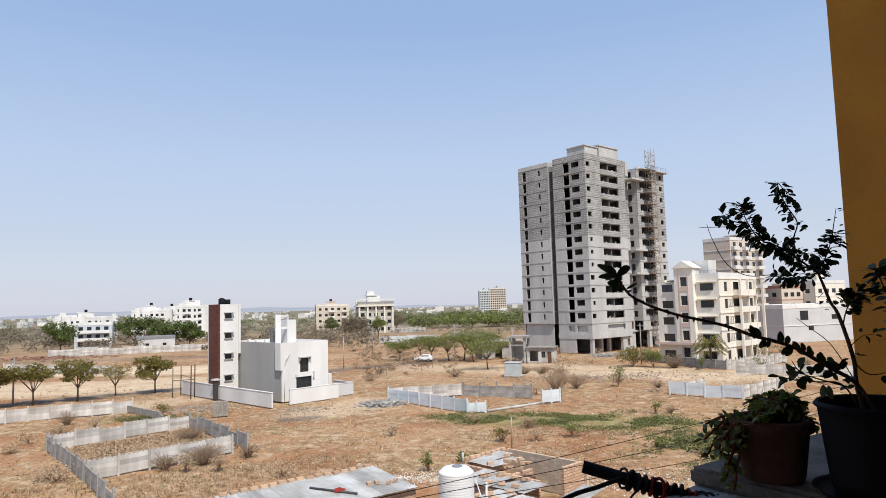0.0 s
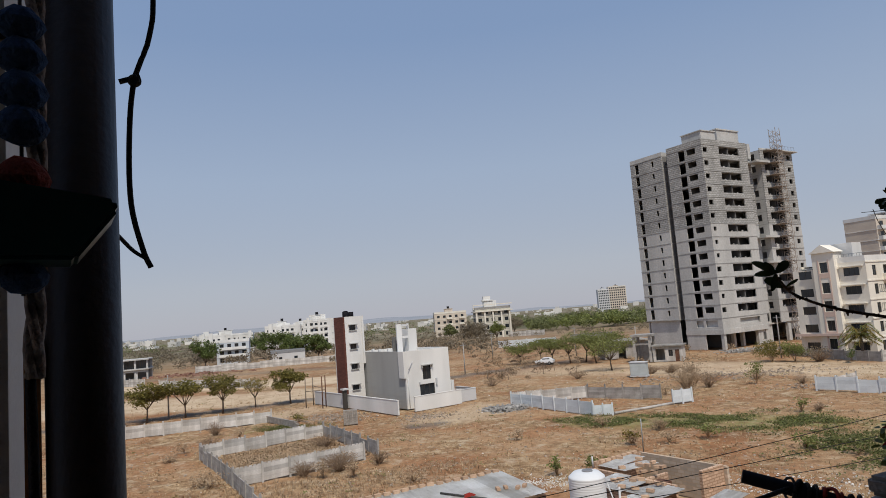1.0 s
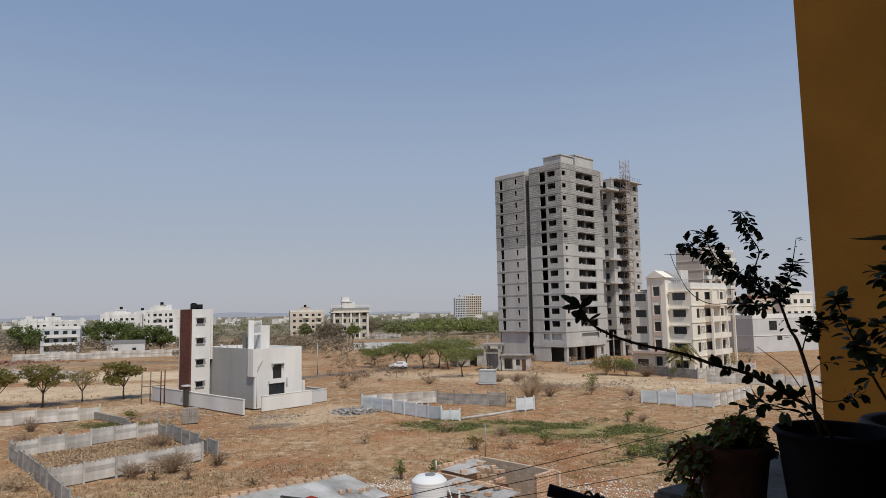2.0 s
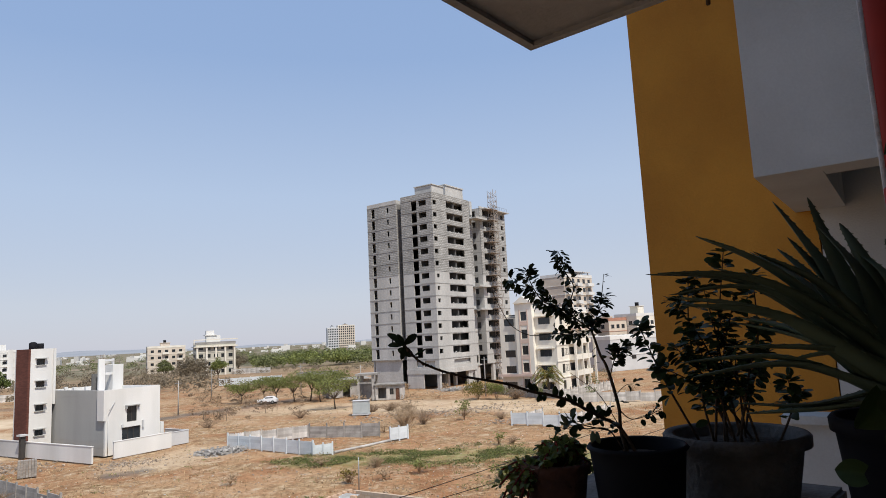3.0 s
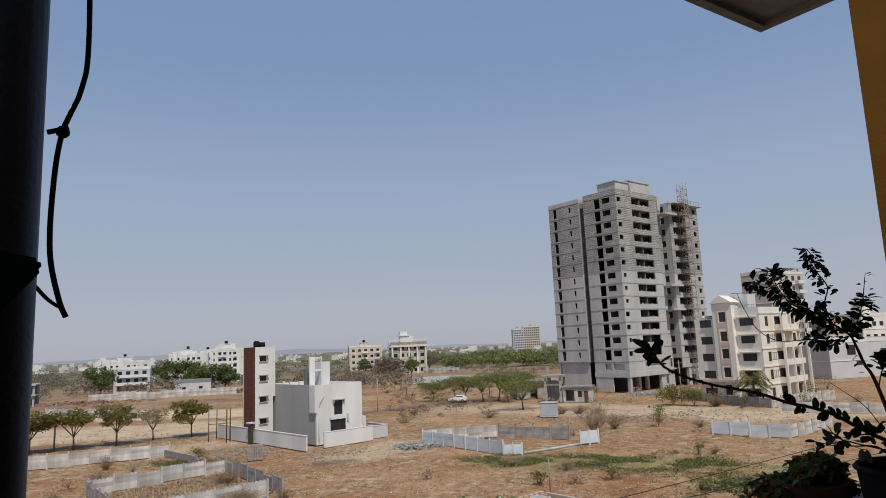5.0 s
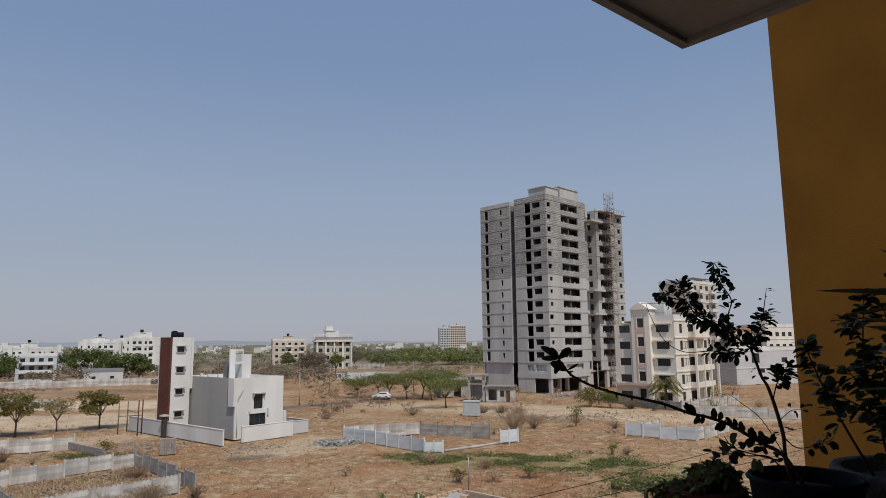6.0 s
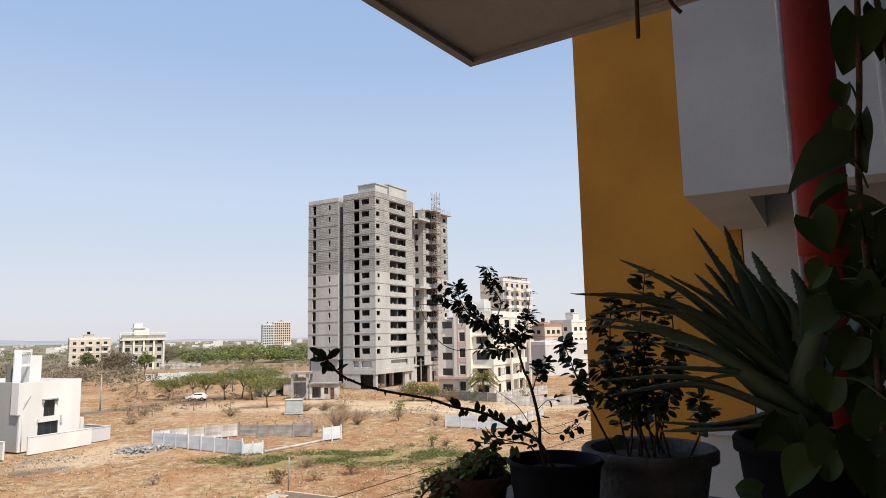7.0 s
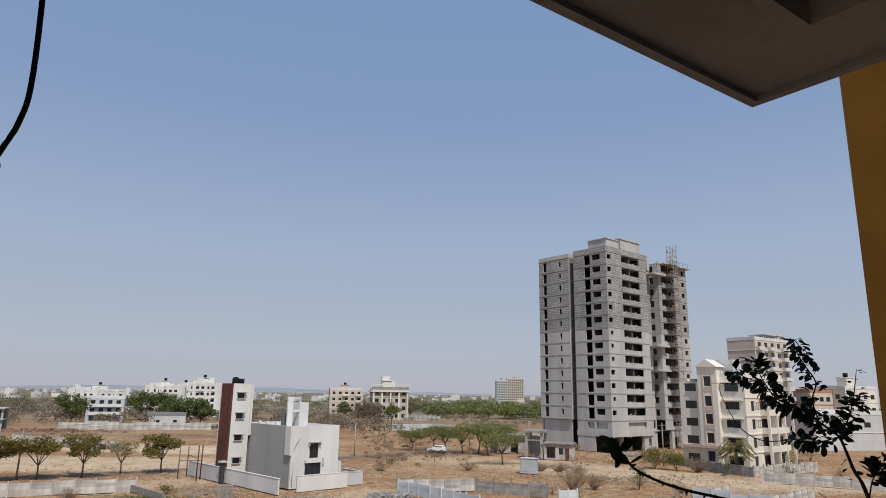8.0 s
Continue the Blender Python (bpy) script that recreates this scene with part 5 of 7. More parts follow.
def palm(x, y, h, seed):
    rnd = random.Random(seed)
    root = thing("palm_tree", pose(x, y, 0), "short palm with yellowing drooping fronds", "palm")
    bm = bmesh.new()
    tube(bm, spline([(0, 0, -0.2), (0.12, 0.05, h * 0.5), (0.1, 0.1, h)], 5), [0.3, 0.26, 0.24, 0.23, 0.22, 0.22, 0.22, 0.21, 0.21, 0.2, 0.2], 8)
    part("trunk", bm, BARK, root)
    top = Vector((0.1, 0.1, h))
    for k in range(34):
        bm = bmesh.new()
        a = 2.4 * k + rnd.uniform(-0.2, 0.2)
        rise = 1.5 - 2.6 * k / 34 + rnd.uniform(-0.25, 0.25)
        L = rnd.uniform(2.5, 3.3)
        d = Vector((math.cos(a), math.sin(a), 0))
        pts = spline([top, top + d * L * 0.45 + Vector((0, 0, rise)), top + d * L * 0.95 + Vector((0, 0, rise * 0.75 - 1.0))], 9)
        tube(bm, pts, 0.03, 4)
        s = d.cross(Vector((0, 0, 1)))
        for n, p in enumerate(pts[2:]):
            for sg in (-1, 1):
                for _ in range(2):
                    q = p + s * sg * rnd.uniform(0.35, 0.7) * (1.1 - 0.035 * n) + d * rnd.uniform(0.2, 0.5) + Vector((0, 0, -rnd.uniform(0.1, 0.5)))
                    v = [bm.verts.new(c) for c in (p - d * 0.04, p + d * 0.07, q)]
                    bm.faces.new(v)
        part("frond", bm, LEAF_YELLOW if k % 3 else LEAF_LIME, root)


palm(46.2, 113.4, 3.9, 8)


def shrub(x, y, r, h, leaf, seed, label, n=260, size=0.12):
    rnd = random.Random(seed)
    root = thing("shrub", pose(x, y, 0), label, "shrub", "shrubs")
    bm = bmesh.new()
    ends = []
    for k in range(12):
        a = rnd.uniform(0, 6.283)
        e = Vector((math.cos(a) * r * rnd.random(), math.sin(a) * r * rnd.random(), h * rnd.uniform(0.4, 1)))
        tube(bm, [(0, 0, -0.05), e * 0.5 + Vector((0, 0, 0.1 * h)), e], [0.03, 0.02, 0.008], 4)
        ends.append(e)
    part("stem", bm, DRY_TWIG, root)
    if n:
        bm = bmesh.new()
        for e in ends:
            leaf_cloud(bm, e, r * 0.45, n // 12, size, rnd, 0.8)
        part("leaves", bm, leaf, root)


for k, (x, y, r, h, lf, n) in enumerate(((24.6, 92.5, 1.3, 2.6, LEAF_ACACIA, 420), (17.8, 96.5, 2.2, 3.4, LEAF_SCRUB, 160), (15.5, 94, 1.8, 2.4, LEAF_SCRUB, 120), (34.6, 119.2, 2.4, 2.9, LEAF_OLIVE, 2600), (37.6, 117.6, 2.0, 2.8, LEAF_LIME, 2400),
        (40.2, 115.6, 2.0, 2.0, LEAF_SCRUB, 500), (43.5, 110.8, 1.0, 2.0, LEAF_DARK, 300), (52, 108, 1.2, 1.8, LEAF_DARK, 250), (22.5, 70.5, 0.8, 1.2, LEAF_ACACIA, 160), (5.0, 58.5, 0.7, 1.0, LEAF_YELLOW, 150),
        (-1.2, 49.0, 0.6, 1.2, LEAF_LIME, 160), (1.5, 50.5, 0.8, 0.8, LEAF_ACACIA, 160), (-34, 80.5, 1.2, 0.8, LEAF_OLIVE, 250), (11.5, 60, 1.0, 0.9, LEAF_ACACIA, 220), (20, 52, 1.0, 0.7, WEED, 260), (17.5, 55, 1.0, 0.8, LEAF_ACACIA, 260),
        (60, 124, 2, 3, LEAF_DARK, 400), (66, 133, 2.4, 3.4, LEAF_OLIVE, 400), (72, 140, 2, 2.4, LEAF_SCRUB, 300))):
    shrub(x, y, r, h, lf, 100 + k, "leafy low bush on dry ground" if n > 250 else "sparse dry bush on bare earth", n)


# far woods, scrub and scattered far houses
def far_stuff():
    rnd = random.Random(77)

    def wood(name, count, place, leaf, label, hmin, hmax, faces=30):
        bm = bmesh.new()
        for _ in range(count):
            x, y = place()
            h = rnd.uniform(hmin, hmax)
            for q in range(3):
                leaf_cloud(bm, (x + rnd.uniform(-1, 1) * h * 0.5, y + rnd.uniform(-1, 1) * h * 0.5, h * rnd.uniform(0.4, 0.62)), h * 0.45, faces, h * 0.095, rnd, 0.75)
        ob = part(name, bm, leaf)
        tagged(ob, label, "trees", kind="stuff")

    def ring(a0, a1, d0, d1):
        return lambda: at(rnd.uniform(a0, a1), math.exp(rnd.uniform(math.log(d0), math.log(d1))))

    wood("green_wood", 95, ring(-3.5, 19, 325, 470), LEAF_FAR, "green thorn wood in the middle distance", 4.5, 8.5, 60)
    wood("green_wood", 42, ring(-2, 13, 330, 440), LEAF_LIME, "fresh green tree tops in the wood", 6.0, 9.0, 80)
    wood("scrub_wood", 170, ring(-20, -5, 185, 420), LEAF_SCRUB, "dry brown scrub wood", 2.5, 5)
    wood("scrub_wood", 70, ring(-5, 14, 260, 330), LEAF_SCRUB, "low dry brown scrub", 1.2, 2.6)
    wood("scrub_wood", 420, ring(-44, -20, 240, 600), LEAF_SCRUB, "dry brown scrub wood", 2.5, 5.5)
    wood("scrub_wood", 90, ring(-6, 20, 125, 200), DRY_TWIG, "low dry twiggy scrub", 1.0, 2.0)
    wood("scrub_wood", 130, ring(-8, 1.5, 112, 200), BROWN_SCRUB, "low brown dry scrub on open ground", 0.7, 1.7, 22)
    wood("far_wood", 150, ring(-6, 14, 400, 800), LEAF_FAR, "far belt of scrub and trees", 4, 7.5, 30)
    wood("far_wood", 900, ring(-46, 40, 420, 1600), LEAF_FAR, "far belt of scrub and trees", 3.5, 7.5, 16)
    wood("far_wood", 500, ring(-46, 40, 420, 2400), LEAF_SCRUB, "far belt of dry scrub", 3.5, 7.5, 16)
    bm = bmesh.new()
    for _ in range(260):
        x, y = ring(-44, 34, 800, 2800)()
        w, d, h = rnd.uniform(5, 15), rnd.uniform(6, 12), rnd.choice((3, 3, 4, 6, 6, 9))
        bx(bm, x, y, 0, x + w, y + d, h)
        if rnd.random() < 0.5:
            bx(bm, x + w * 0.3, y, h, x + w * 0.55, y + d * 0.5, h + 2.6)
    ob = part("far_houses", bm, material("sunlit far walls", (0.66, 0.64, 0.6), 0.9, 0, 0.1, 0.05, 1, 0, island=0.25))
    tagged(ob, "scattered pale houses towards the horizon", "houses", kind="stuff")
    # low ridge on the horizon, its distance haze put into a bluish-grey colour
    n = 220
    verts, faces = [], []
    for i in range(n):
        a = radians(-70 + 140 * i / (n - 1))
        h = 17 + 8 * math.sin(i * 0.09 + 1) + 4 * math.sin(i * 0.31) + 2 * math.sin(i * 0.9)
        if i > 120:
            h *= 0.7
        verts += [(math.sin(a) * 3700, math.cos(a) * 3700, -1), (math.sin(a) * 4300, math.cos(a) * 4300, max(6, h)), (math.sin(a) * 4700, math.cos(a) * 4700, -1)]
    for i in range(n - 1):
        for q in (0, 1):
            k = i * 3 + q
            faces.append((k, k + 3, k + 4, k + 1))
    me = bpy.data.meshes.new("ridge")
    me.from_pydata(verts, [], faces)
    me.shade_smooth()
    me.materials.append(material("far hills with haze colour", (0.3, 0.31, 0.33), 1, 0, 0.1, 0.004, 0.02, 0, (0.25, 0.27, 0.3)))
    tagged(new("backdrop_hills", me), "low hills on the horizon, haze in their bluish colour", "hills", kind="structure")


far_stuff()


# ---------- ground cover and litter ----------
def scatter():
    rnd = random.Random(9)

    def somewhere(d0=42, d1=135, a0=-44, a1=38):
        d = d0 + (d1 - d0) * rnd.random() ** 1.3
        return at(rnd.uniform(a0, a1), d)

    def blocked(x, y):
        p = site(-21.0, 86.2, 45.6).inverted() @ Vector((x, y, 0))
        q = site(34.1, 148.5, 41.15).inverted() @ Vector((x, y, 0))
        s = (-13 < x < 14 and y < 48)
        return (-4 < p.x < 8 and -3 < p.y < 15) or (q.x > -2 and q.y > -3) or s

    def tufts(name, count, mat, label, h, near=None):
        verts, faces = [], []
        for _ in range(count):
            x, y = near() if near else somewhere()
            if blocked(x, y):
                continue
            hh = h * rnd.uniform(0.5, 1.4)
            g = float(ground_z(x, y))
            for _ in range(5):
                a = rnd.uniform(0, 6.283)
                dx, dy = math.cos(a) * hh * 0.5, math.sin(a) * hh * 0.5
                k = len(verts)
                w = 0.05 + 0.05 * rnd.random()
                verts += [(x - dy * w * 2, y + dx * w * 2, g - 0.06), (x + dy * w * 2, y - dx * w * 2, g - 0.06), (x + dx, y + dy, g + hh * rnd.uniform(0.6, 1))]
                faces.append((k, k + 1, k + 2))
        me = bpy.data.meshes.new(name)
        me.from_pydata(verts, [], faces)
        me.materials.append(mat)
        tagged(new(name, me), label, "grass", kind="stuff")

    tufts("dry_grass", 13000, DRY_GRASS, "dry straw-coloured grass tufts on bare earth", 0.24)

    def in_plot():
        u, v = rnd.random(), rnd.random()
        return (-35 + 8.5 * u + 9 * v * 0.95, 60 + 9 * u - 10.6 * v * 0.95)

    tufts("dry_grass", 2200, DRY_TWIG, "dry brown weeds inside a walled plot", 0.34, in_plot)
    tufts("dry_grass", 2500, DRY_TWIG, "dry brown weeds", 0.28, lambda: at(rnd.uniform(-34, -8), rnd.uniform(44, 56)))

    def strip():
        t = rnd.random()
        return (1 + 22 * t + rnd.gauss(0, 2.0), 72.5 - 8.0 * t + rnd.gauss(0, 1.7 + 1.2 * t))

    def mats(count, mat, label, near, size, keep=-0.1):
        """Low leafy creepers that lie in uneven patches."""
        verts, faces = [], []
        for _ in range(count):
            x, y = near()
            if wave(x, y, 1.6) < keep or blocked(x, y):
                continue
            tall = rnd.uniform(0.05, 0.3) * (0.6 + wave(x, y, 2.7))
            g = float(ground_z(x, y))
            for _ in range(7):
                p = Vector((x + rnd.gauss(0, 0.22), y + rnd.gauss(0, 0.22), g + 0.03 + max(0, rnd.random() * tall)))
                a = Vector((rnd.gauss(0, 1), rnd.gauss(0, 1), rnd.gauss(0, 0.5))).normalized() * size * rnd.uniform(0.6, 1.4)
                b = a.cross(Vector((rnd.gauss(0, 0.4), rnd.gauss(0, 0.4), 1))) * 0.55
                k = len(verts)
                verts += [tuple(p + a), tuple(p + b), tuple(p - a), tuple(p - b)]
                faces.append((k, k + 1, k + 2, k + 3))
        me = bpy.data.meshes.new("green_weeds")
        me.from_pydata(verts, [], faces)
        me.materials.append(mat)
        tagged(new("green_weeds", me), label, "weeds", kind="stuff")

    mats(2600, DRY_TWIG, "low brown dead creepers inside a walled plot", in_plot, 0.09)
    mats(3600, DRY_GRASS, "straw-coloured dead creepers on dry ground", lambda: somewhere(44, 110, -42, 36), 0.08, 0.2)
    mats(2600, DRY_TWIG, "brown dead creepers on dry ground", lambda: somewhere(44, 110, -42, 36), 0.08, 0.3)
    mats(4200, WEED, "low dark green creepers in a damp strip", strip, 0.085)
    mats(2200, LEAF_LIME, "low fresh green creepers in a damp strip", strip, 0.07, 0.15)
    mats(2600, WEED, "low green creepers on waste ground", lambda: (rnd.gauss(21, 2.4), rnd.gauss(55, 3.4)), 0.085, 0.05)
    mats(600, WEED, "low green creepers by a brick wall", lambda: (rnd.gauss(-34, 2.6), rnd.gauss(77, 1)), 0.08)
    mats(2600, LEAF_ACACIA, "grey-green creepers scattered on dry ground", lambda: somewhere(46, 110, -30, 36), 0.07, 0.35)

    def bits(name, count, mat, label, smin, smax, near=None, lift=0.0):
        verts, faces = [], []
        for _ in range(count):
            x, y = near() if near else somewhere(44, 120)
            if near is None and blocked(x, y):
                continue
            s = smin + (smax - smin) * rnd.random() ** 3
            a = rnd.uniform(0, 3.14)
            k = len(verts)
            pile = rnd.random() ** 2 * 2.2
            g = float(ground_z(x, y))
            for zz in (-0.02, 0.012 + s * rnd.uniform(0.08, 0.4)):
                for q in range(4):
                    b = a + q * 1.571 + rnd.uniform(-0.3, 0.3)
                    rr = s * rnd.uniform(0.5, 0.9) * (1 if zz < 0 else 0.7)
                    verts.append((x + math.cos(b) * rr, y + math.sin(b) * rr, zz + g + lift * pile))
            faces += [(k + 4, k + 5, k + 6, k + 7)] + [(k + q, k + (q + 1) % 4, k + 4 + (q + 1) % 4, k + 4 + q) for q in range(4)]
        me = bpy.data.meshes.new(name)
        me.from_pydata(verts, [], faces)
        me.materials.append(mat)
        tagged(new(name, me), label, "litter", kind="stuff")

    bits("litter", 520, LITTER, "scattered pale litter and stones on dry ground", 0.03, 0.2)
    bits("stones", 4200, RUBBLE, "scattered brownish stones on dry ground", 0.03, 0.24)
    bits("rubble_heap", 1300, PRECAST_GREY, "heap of grey rubble by a plot wall", 0.08, 0.4, lambda: (rnd.gauss(-7.6, 1.3), rnd.gauss(82.2, 0.9)), 0.22)
    bits("rubble_heap", 900, RUBBLE, "broken stones along a track by the tower", 0.06, 0.4, lambda: (rnd.gauss(24, 9), rnd.gauss(104, 3)), 0.1)
    bits("rubble_heap", 900, RUBBLE, "heaps of broken concrete and earth by the house", 0.05, 0.3, lambda: (rnd.gauss(-31, 3.0), rnd.gauss(83, 2.4)), 0.1)
    bits("rubble_heap", 500, RUBBLE, "rubble before the house", 0.05, 0.26, lambda: (rnd.gauss(-17, 1.6), rnd.gauss(80, 1.6)), 0.05)
    bits("rubble_heap", 900, PRECAST_GREY, "pale rubble at the tower's foot", 0.12, 0.6, lambda: (rnd.gauss(37.5, 2.8), rnd.gauss(144, 1.6)), 0.25)
    bits("litter", 900, LITTER, "white litter heap behind the sheds", 0.03, 0.13, lambda: (rnd.gauss(-4, 2.6), rnd.gauss(47.5, 0.7)), 0.05)
    bits("litter", 800, LITTER, "white litter heap on waste ground", 0.03, 0.13, lambda: (rnd.gauss(13, 3.0), rnd.gauss(44.5, 1.6)), 0.05)
    bits("rubble_heap", 600, RUBBLE, "pale rubble along a track", 0.06, 0.35, lambda: (rnd.gauss(33, 3.6), rnd.gauss(87.5, 1.0)), 0.1)
    bits("rubble_heap", 260, BRICK_RED, "red brick rubble beyond the sand yard", 0.3, 1.4, lambda: (rnd.gauss(-112, 8), rnd.gauss(186, 4)), 0.2)


scatter()
rnd = random.Random(21)
for k, (x, y) in enumerate(([(-51.5, 78.0), (-29.4, 49.7), (-37.3, 71.0), (-19.6, 54.7), (-22.0, 56.1), (-29.6, 70.8), (-40.1, 64.2), (5.9, 91.3), (-5.0, 63.2), (12.3, 87.4), (3.2, 67.5), (5.2, 58.5), (36.4, 136.9), (-28.5, 49.0), (-17.2, 51.1), (-19.9, 51.4), (8.1, 58.5), (15.0, 86.0), (-38.6, 59.3), (-11.9, 49.0)])):
    shrub(x, y, rnd.uniform(0.7, 1.3), rnd.uniform(0.6, 1.2), DRY_TWIG, 300 + k, "dry brown twiggy bush on bare earth", 420, 0.07)


def brush(x, y, r, h, seed, label, twigs=90, mat=DRY_TWIG):
    """A leafless bush of many fine forking twigs."""
    rnd = random.Random(seed)
    root = thing("dry_bush", pose(x, y, 0), label, "bush", "dry bushes")
    bm = bmesh.new()
    for _ in range(twigs):
        a, lean = rnd.uniform(0, 6.283), rnd.random() ** 0.7
        e = Vector((math.cos(a) * r * lean, math.sin(a) * r * lean, h * rnd.uniform(0.45, 1.0) * (1.1 - 0.45 * lean)))
        f = Vector((math.cos(a), math.sin(a), 0)) * r * 0.15 * rnd.random()
        m = f.lerp(e, 0.5) + Vector((rnd.gauss(0, 0.08), rnd.gauss(0, 0.08), 0.06)) * h
        tube(bm, [f - Vector((0, 0, 0.1)), m, e], [0.022, 0.014, 0.006], 3, False)
        for _ in range(3):
            q = m.lerp(e, rnd.uniform(0.1, 0.9))
            tube(bm, [q, q + Vector((rnd.gauss(0, 0.22), rnd.gauss(0, 0.22), rnd.uniform(-0.02, 0.3))) * h * 0.8], [0.01, 0.004], 3, False)
    tagged(part("twig_tangle", bm, mat, root), kind="stuff")


BROWN_TWIG = material("brown dead twigs", (0.34, 0.235, 0.155), 0.95, 0, 0.3, 3, 20, 0, island=0.3)
for k, (x, y, r, h, tw, mt) in enumerate(((15.6, 91.0, 2.6, 3.6, 150, DRY_TWIG), (18.6, 92.5, 1.9, 2.4, 80, BROWN_TWIG), (13.9, 112.6, 2.2, 1.5, 110, BROWN_TWIG), (16.8, 112.0, 2.6, 1.7, 120, BROWN_TWIG), (19.6, 110.4, 1.8, 1.3, 80, BROWN_TWIG), 
        (26.0, 98.0, 2.2, 1.5, 80, DRY_TWIG), (29.5, 90.5, 1.4, 1.2, 60, BROWN_TWIG), (40.6, 115.4, 2.2, 2.0, 140, BROWN_TWIG), (-19.2, 53.6, 2.0, 1.5, 150, BROWN_TWIG), (-21.8, 52.0, 1.5, 1.2, 100, BROWN_TWIG), (-16.4, 55.6, 1.3, 1.1, 80, BROWN_TWIG), (-24.4, 64.0, 2.0, 1.2, 110, BROWN_TWIG),
        (-38.5, 66.5, 1.6, 1.1, 80, BROWN_TWIG), (-42.0, 74.0, 1.3, 1.6, 80, BROWN_TWIG), (8.2, 64.5, 1.2, 1.2, 70, DRY_TWIG), (24.2, 70.7, 1.0, 0.8, 50, BROWN_TWIG),
        (2.0, 112.0, 2.0, 1.2, 70, BROWN_TWIG), (-12.0, 108.0, 2.0, 1.3, 70, BROWN_TWIG), (54.0, 104.0, 2.0, 1.6, 80, BROWN_TWIG), (62.0, 112.0, 2.2, 1.8, 80, DRY_TWIG))):
    brush(x, y, r, h, 500 + k, "leafless brown thorny bush on dry ground", tw, mt)


def dry_scrub():
    """Countless low dry tussocks and creepers, thicker in some patches."""
    rnd = random.Random(5)
    for mat, count, lab in ((DRY_GRASS, 1500, "low straw-coloured tussocks on bare earth"), (DRY_TWIG, 500, "low brown dry creepers on bare earth"), (LEAF_ACACIA, 170, "small grey-green weeds on bare earth")):
        bm = bmesh.new()
        for _ in range(count):
            x, y = at(rnd.uniform(-44, 38), 43 + 85 * rnd.random() ** 1.2)
            if wave(x, y, 6.0) < -0.1 or (-13 < x < 14 and y < 48):
                continue
            q = site(-21.0, 86.2, 45.6).inverted() @ Vector((x, y, 0))
            if -4 < q.x < 8 and -3 < q.y < 15:
                continue
            r = rnd.uniform(0.15, 0.6)
            leaf_cloud(bm, (x, y, float(ground_z(x, y)) + 0.04), r, 16, 0.09, rnd, 0.35)
        tagged(part("dry_scrub", bm, mat), lab, "grass", kind="stuff")


dry_scrub()


# ---------- vehicles, poles, cabinets ----------
def car(x, y, a, paint, label, L=4.3, W=1.75, H=1.75, boxy=True):
    root = thing("car", pose(x, y, 0, 0, 0, a), label, "car")
    prof = [(0, 0.45), (0.02, 1.0), (0.95, 1.1), (1.45, H), (L - 0.25, H), (L, 1.05), (L, 0.45)] if boxy else [(0, 0.4), (0.05, 0.8), (1.1, 0.95), (1.75, H), (3.1, H), (3.7, 1.0), (L, 0.9), (L, 0.4)]
    bm = bmesh.new()
    aa = [bm.verts.new((px_, -W / 2 + (0.14 if z > 1.2 else 0), z)) for px_, z in prof]
    bb = [bm.verts.new((px_, W / 2 - (0.14 if z > 1.2 else 0), z)) for px_, z in prof]
    bm.faces.new(aa)
    bm.faces.new(bb[::-1])
    for i in range(len(prof)):
        j = (i + 1) % len(prof)
        bm.faces.new((aa[i], bb[i], bb[j], aa[j]))
    bmesh.ops.bevel(bm, geom=bm.edges[:], offset=0.05, segments=2, affect="EDGES")
    body = part("body", bm, paint, root)
    for sgn in (-1, 1):
        bm = bmesh.new()
        x0, x1 = (1.35, L - 0.4) if boxy else (1.6, 3.2)
        yy = sgn * (W / 2 - 0.075)
        bx(bm, x0, yy - 0.03, 1.12, x1, yy + 0.03, H - 0.16)
        part("side_window", bm, GLASS_DARK, body)
        for wx in (0.85, L - 0.85):
            bm = bmesh.new()
            cyl(bm, 0, 0, -0.11, 0.11, 0.36, 0.36, 18)
            bmesh.ops.rotate(bm, verts=bm.verts, matrix=Matrix.Rotation(radians(90), 3, "X"))
            wh = part("wheel", bm, TYRE, root)
            wh.matrix_basis = pose(wx, sgn * (W / 2 - 0.08), 0.33)
            bm = bmesh.new()
            cyl(bm, 0, 0, -0.125, 0.125, 0.2, 0.2, 12)
            bmesh.ops.rotate(bm, verts=bm.verts, matrix=Matrix.Rotation(radians(90), 3, "X"))
            part("rim", bm, STEEL, wh)
    for z, nm, mt in ((0.75, "headlight", FRAME_WHITE),):
        for sgn in (-1, 1):
            bm = bmesh.new()
            bx(bm, -0.04, sgn * 0.6 - 0.12, z, 0.04, sgn * 0.6 + 0.12, z + 0.14)
            part(nm, bm, mt, body)
    return root


car(-6.0, 142.2, -12, CAR_WHITE, "white hatchback parked beside thorn trees", 4.0, 1.7, 1.5, False)


def pole(x, y, h, label, mat=PRECAST_GREY, arm=True):
    root = thing("utility_pole", pose(x, y, 0), label, "pole", "poles")
    bm = bmesh.new()
    tube(bm, [(0, 0, -0.2), (0.03, 0, h * 0.5), (0.05, 0, h)], [0.13, 0.11, 0.08] if arm else [0.05, 0.045, 0.035], 8)
    part("shaft", bm, mat, root)
    if arm:
        bm = bmesh.new()
        bx(bm, -0.55, -0.04, h - 0.5, 0.65, 0.04, h - 0.42)
        part("crossarm", bm, STEEL, root)


for x, y, h in ((-19.9, 132.1, 6.2), (-17.7, 166.5, 7.0), (-59.2, 91.0, 6.4), (14.5, 136, 7), (3, 160, 7), (37.8, 125, 7.5)):
    pole(x, y, h, "grey concrete utility pole on waste ground")
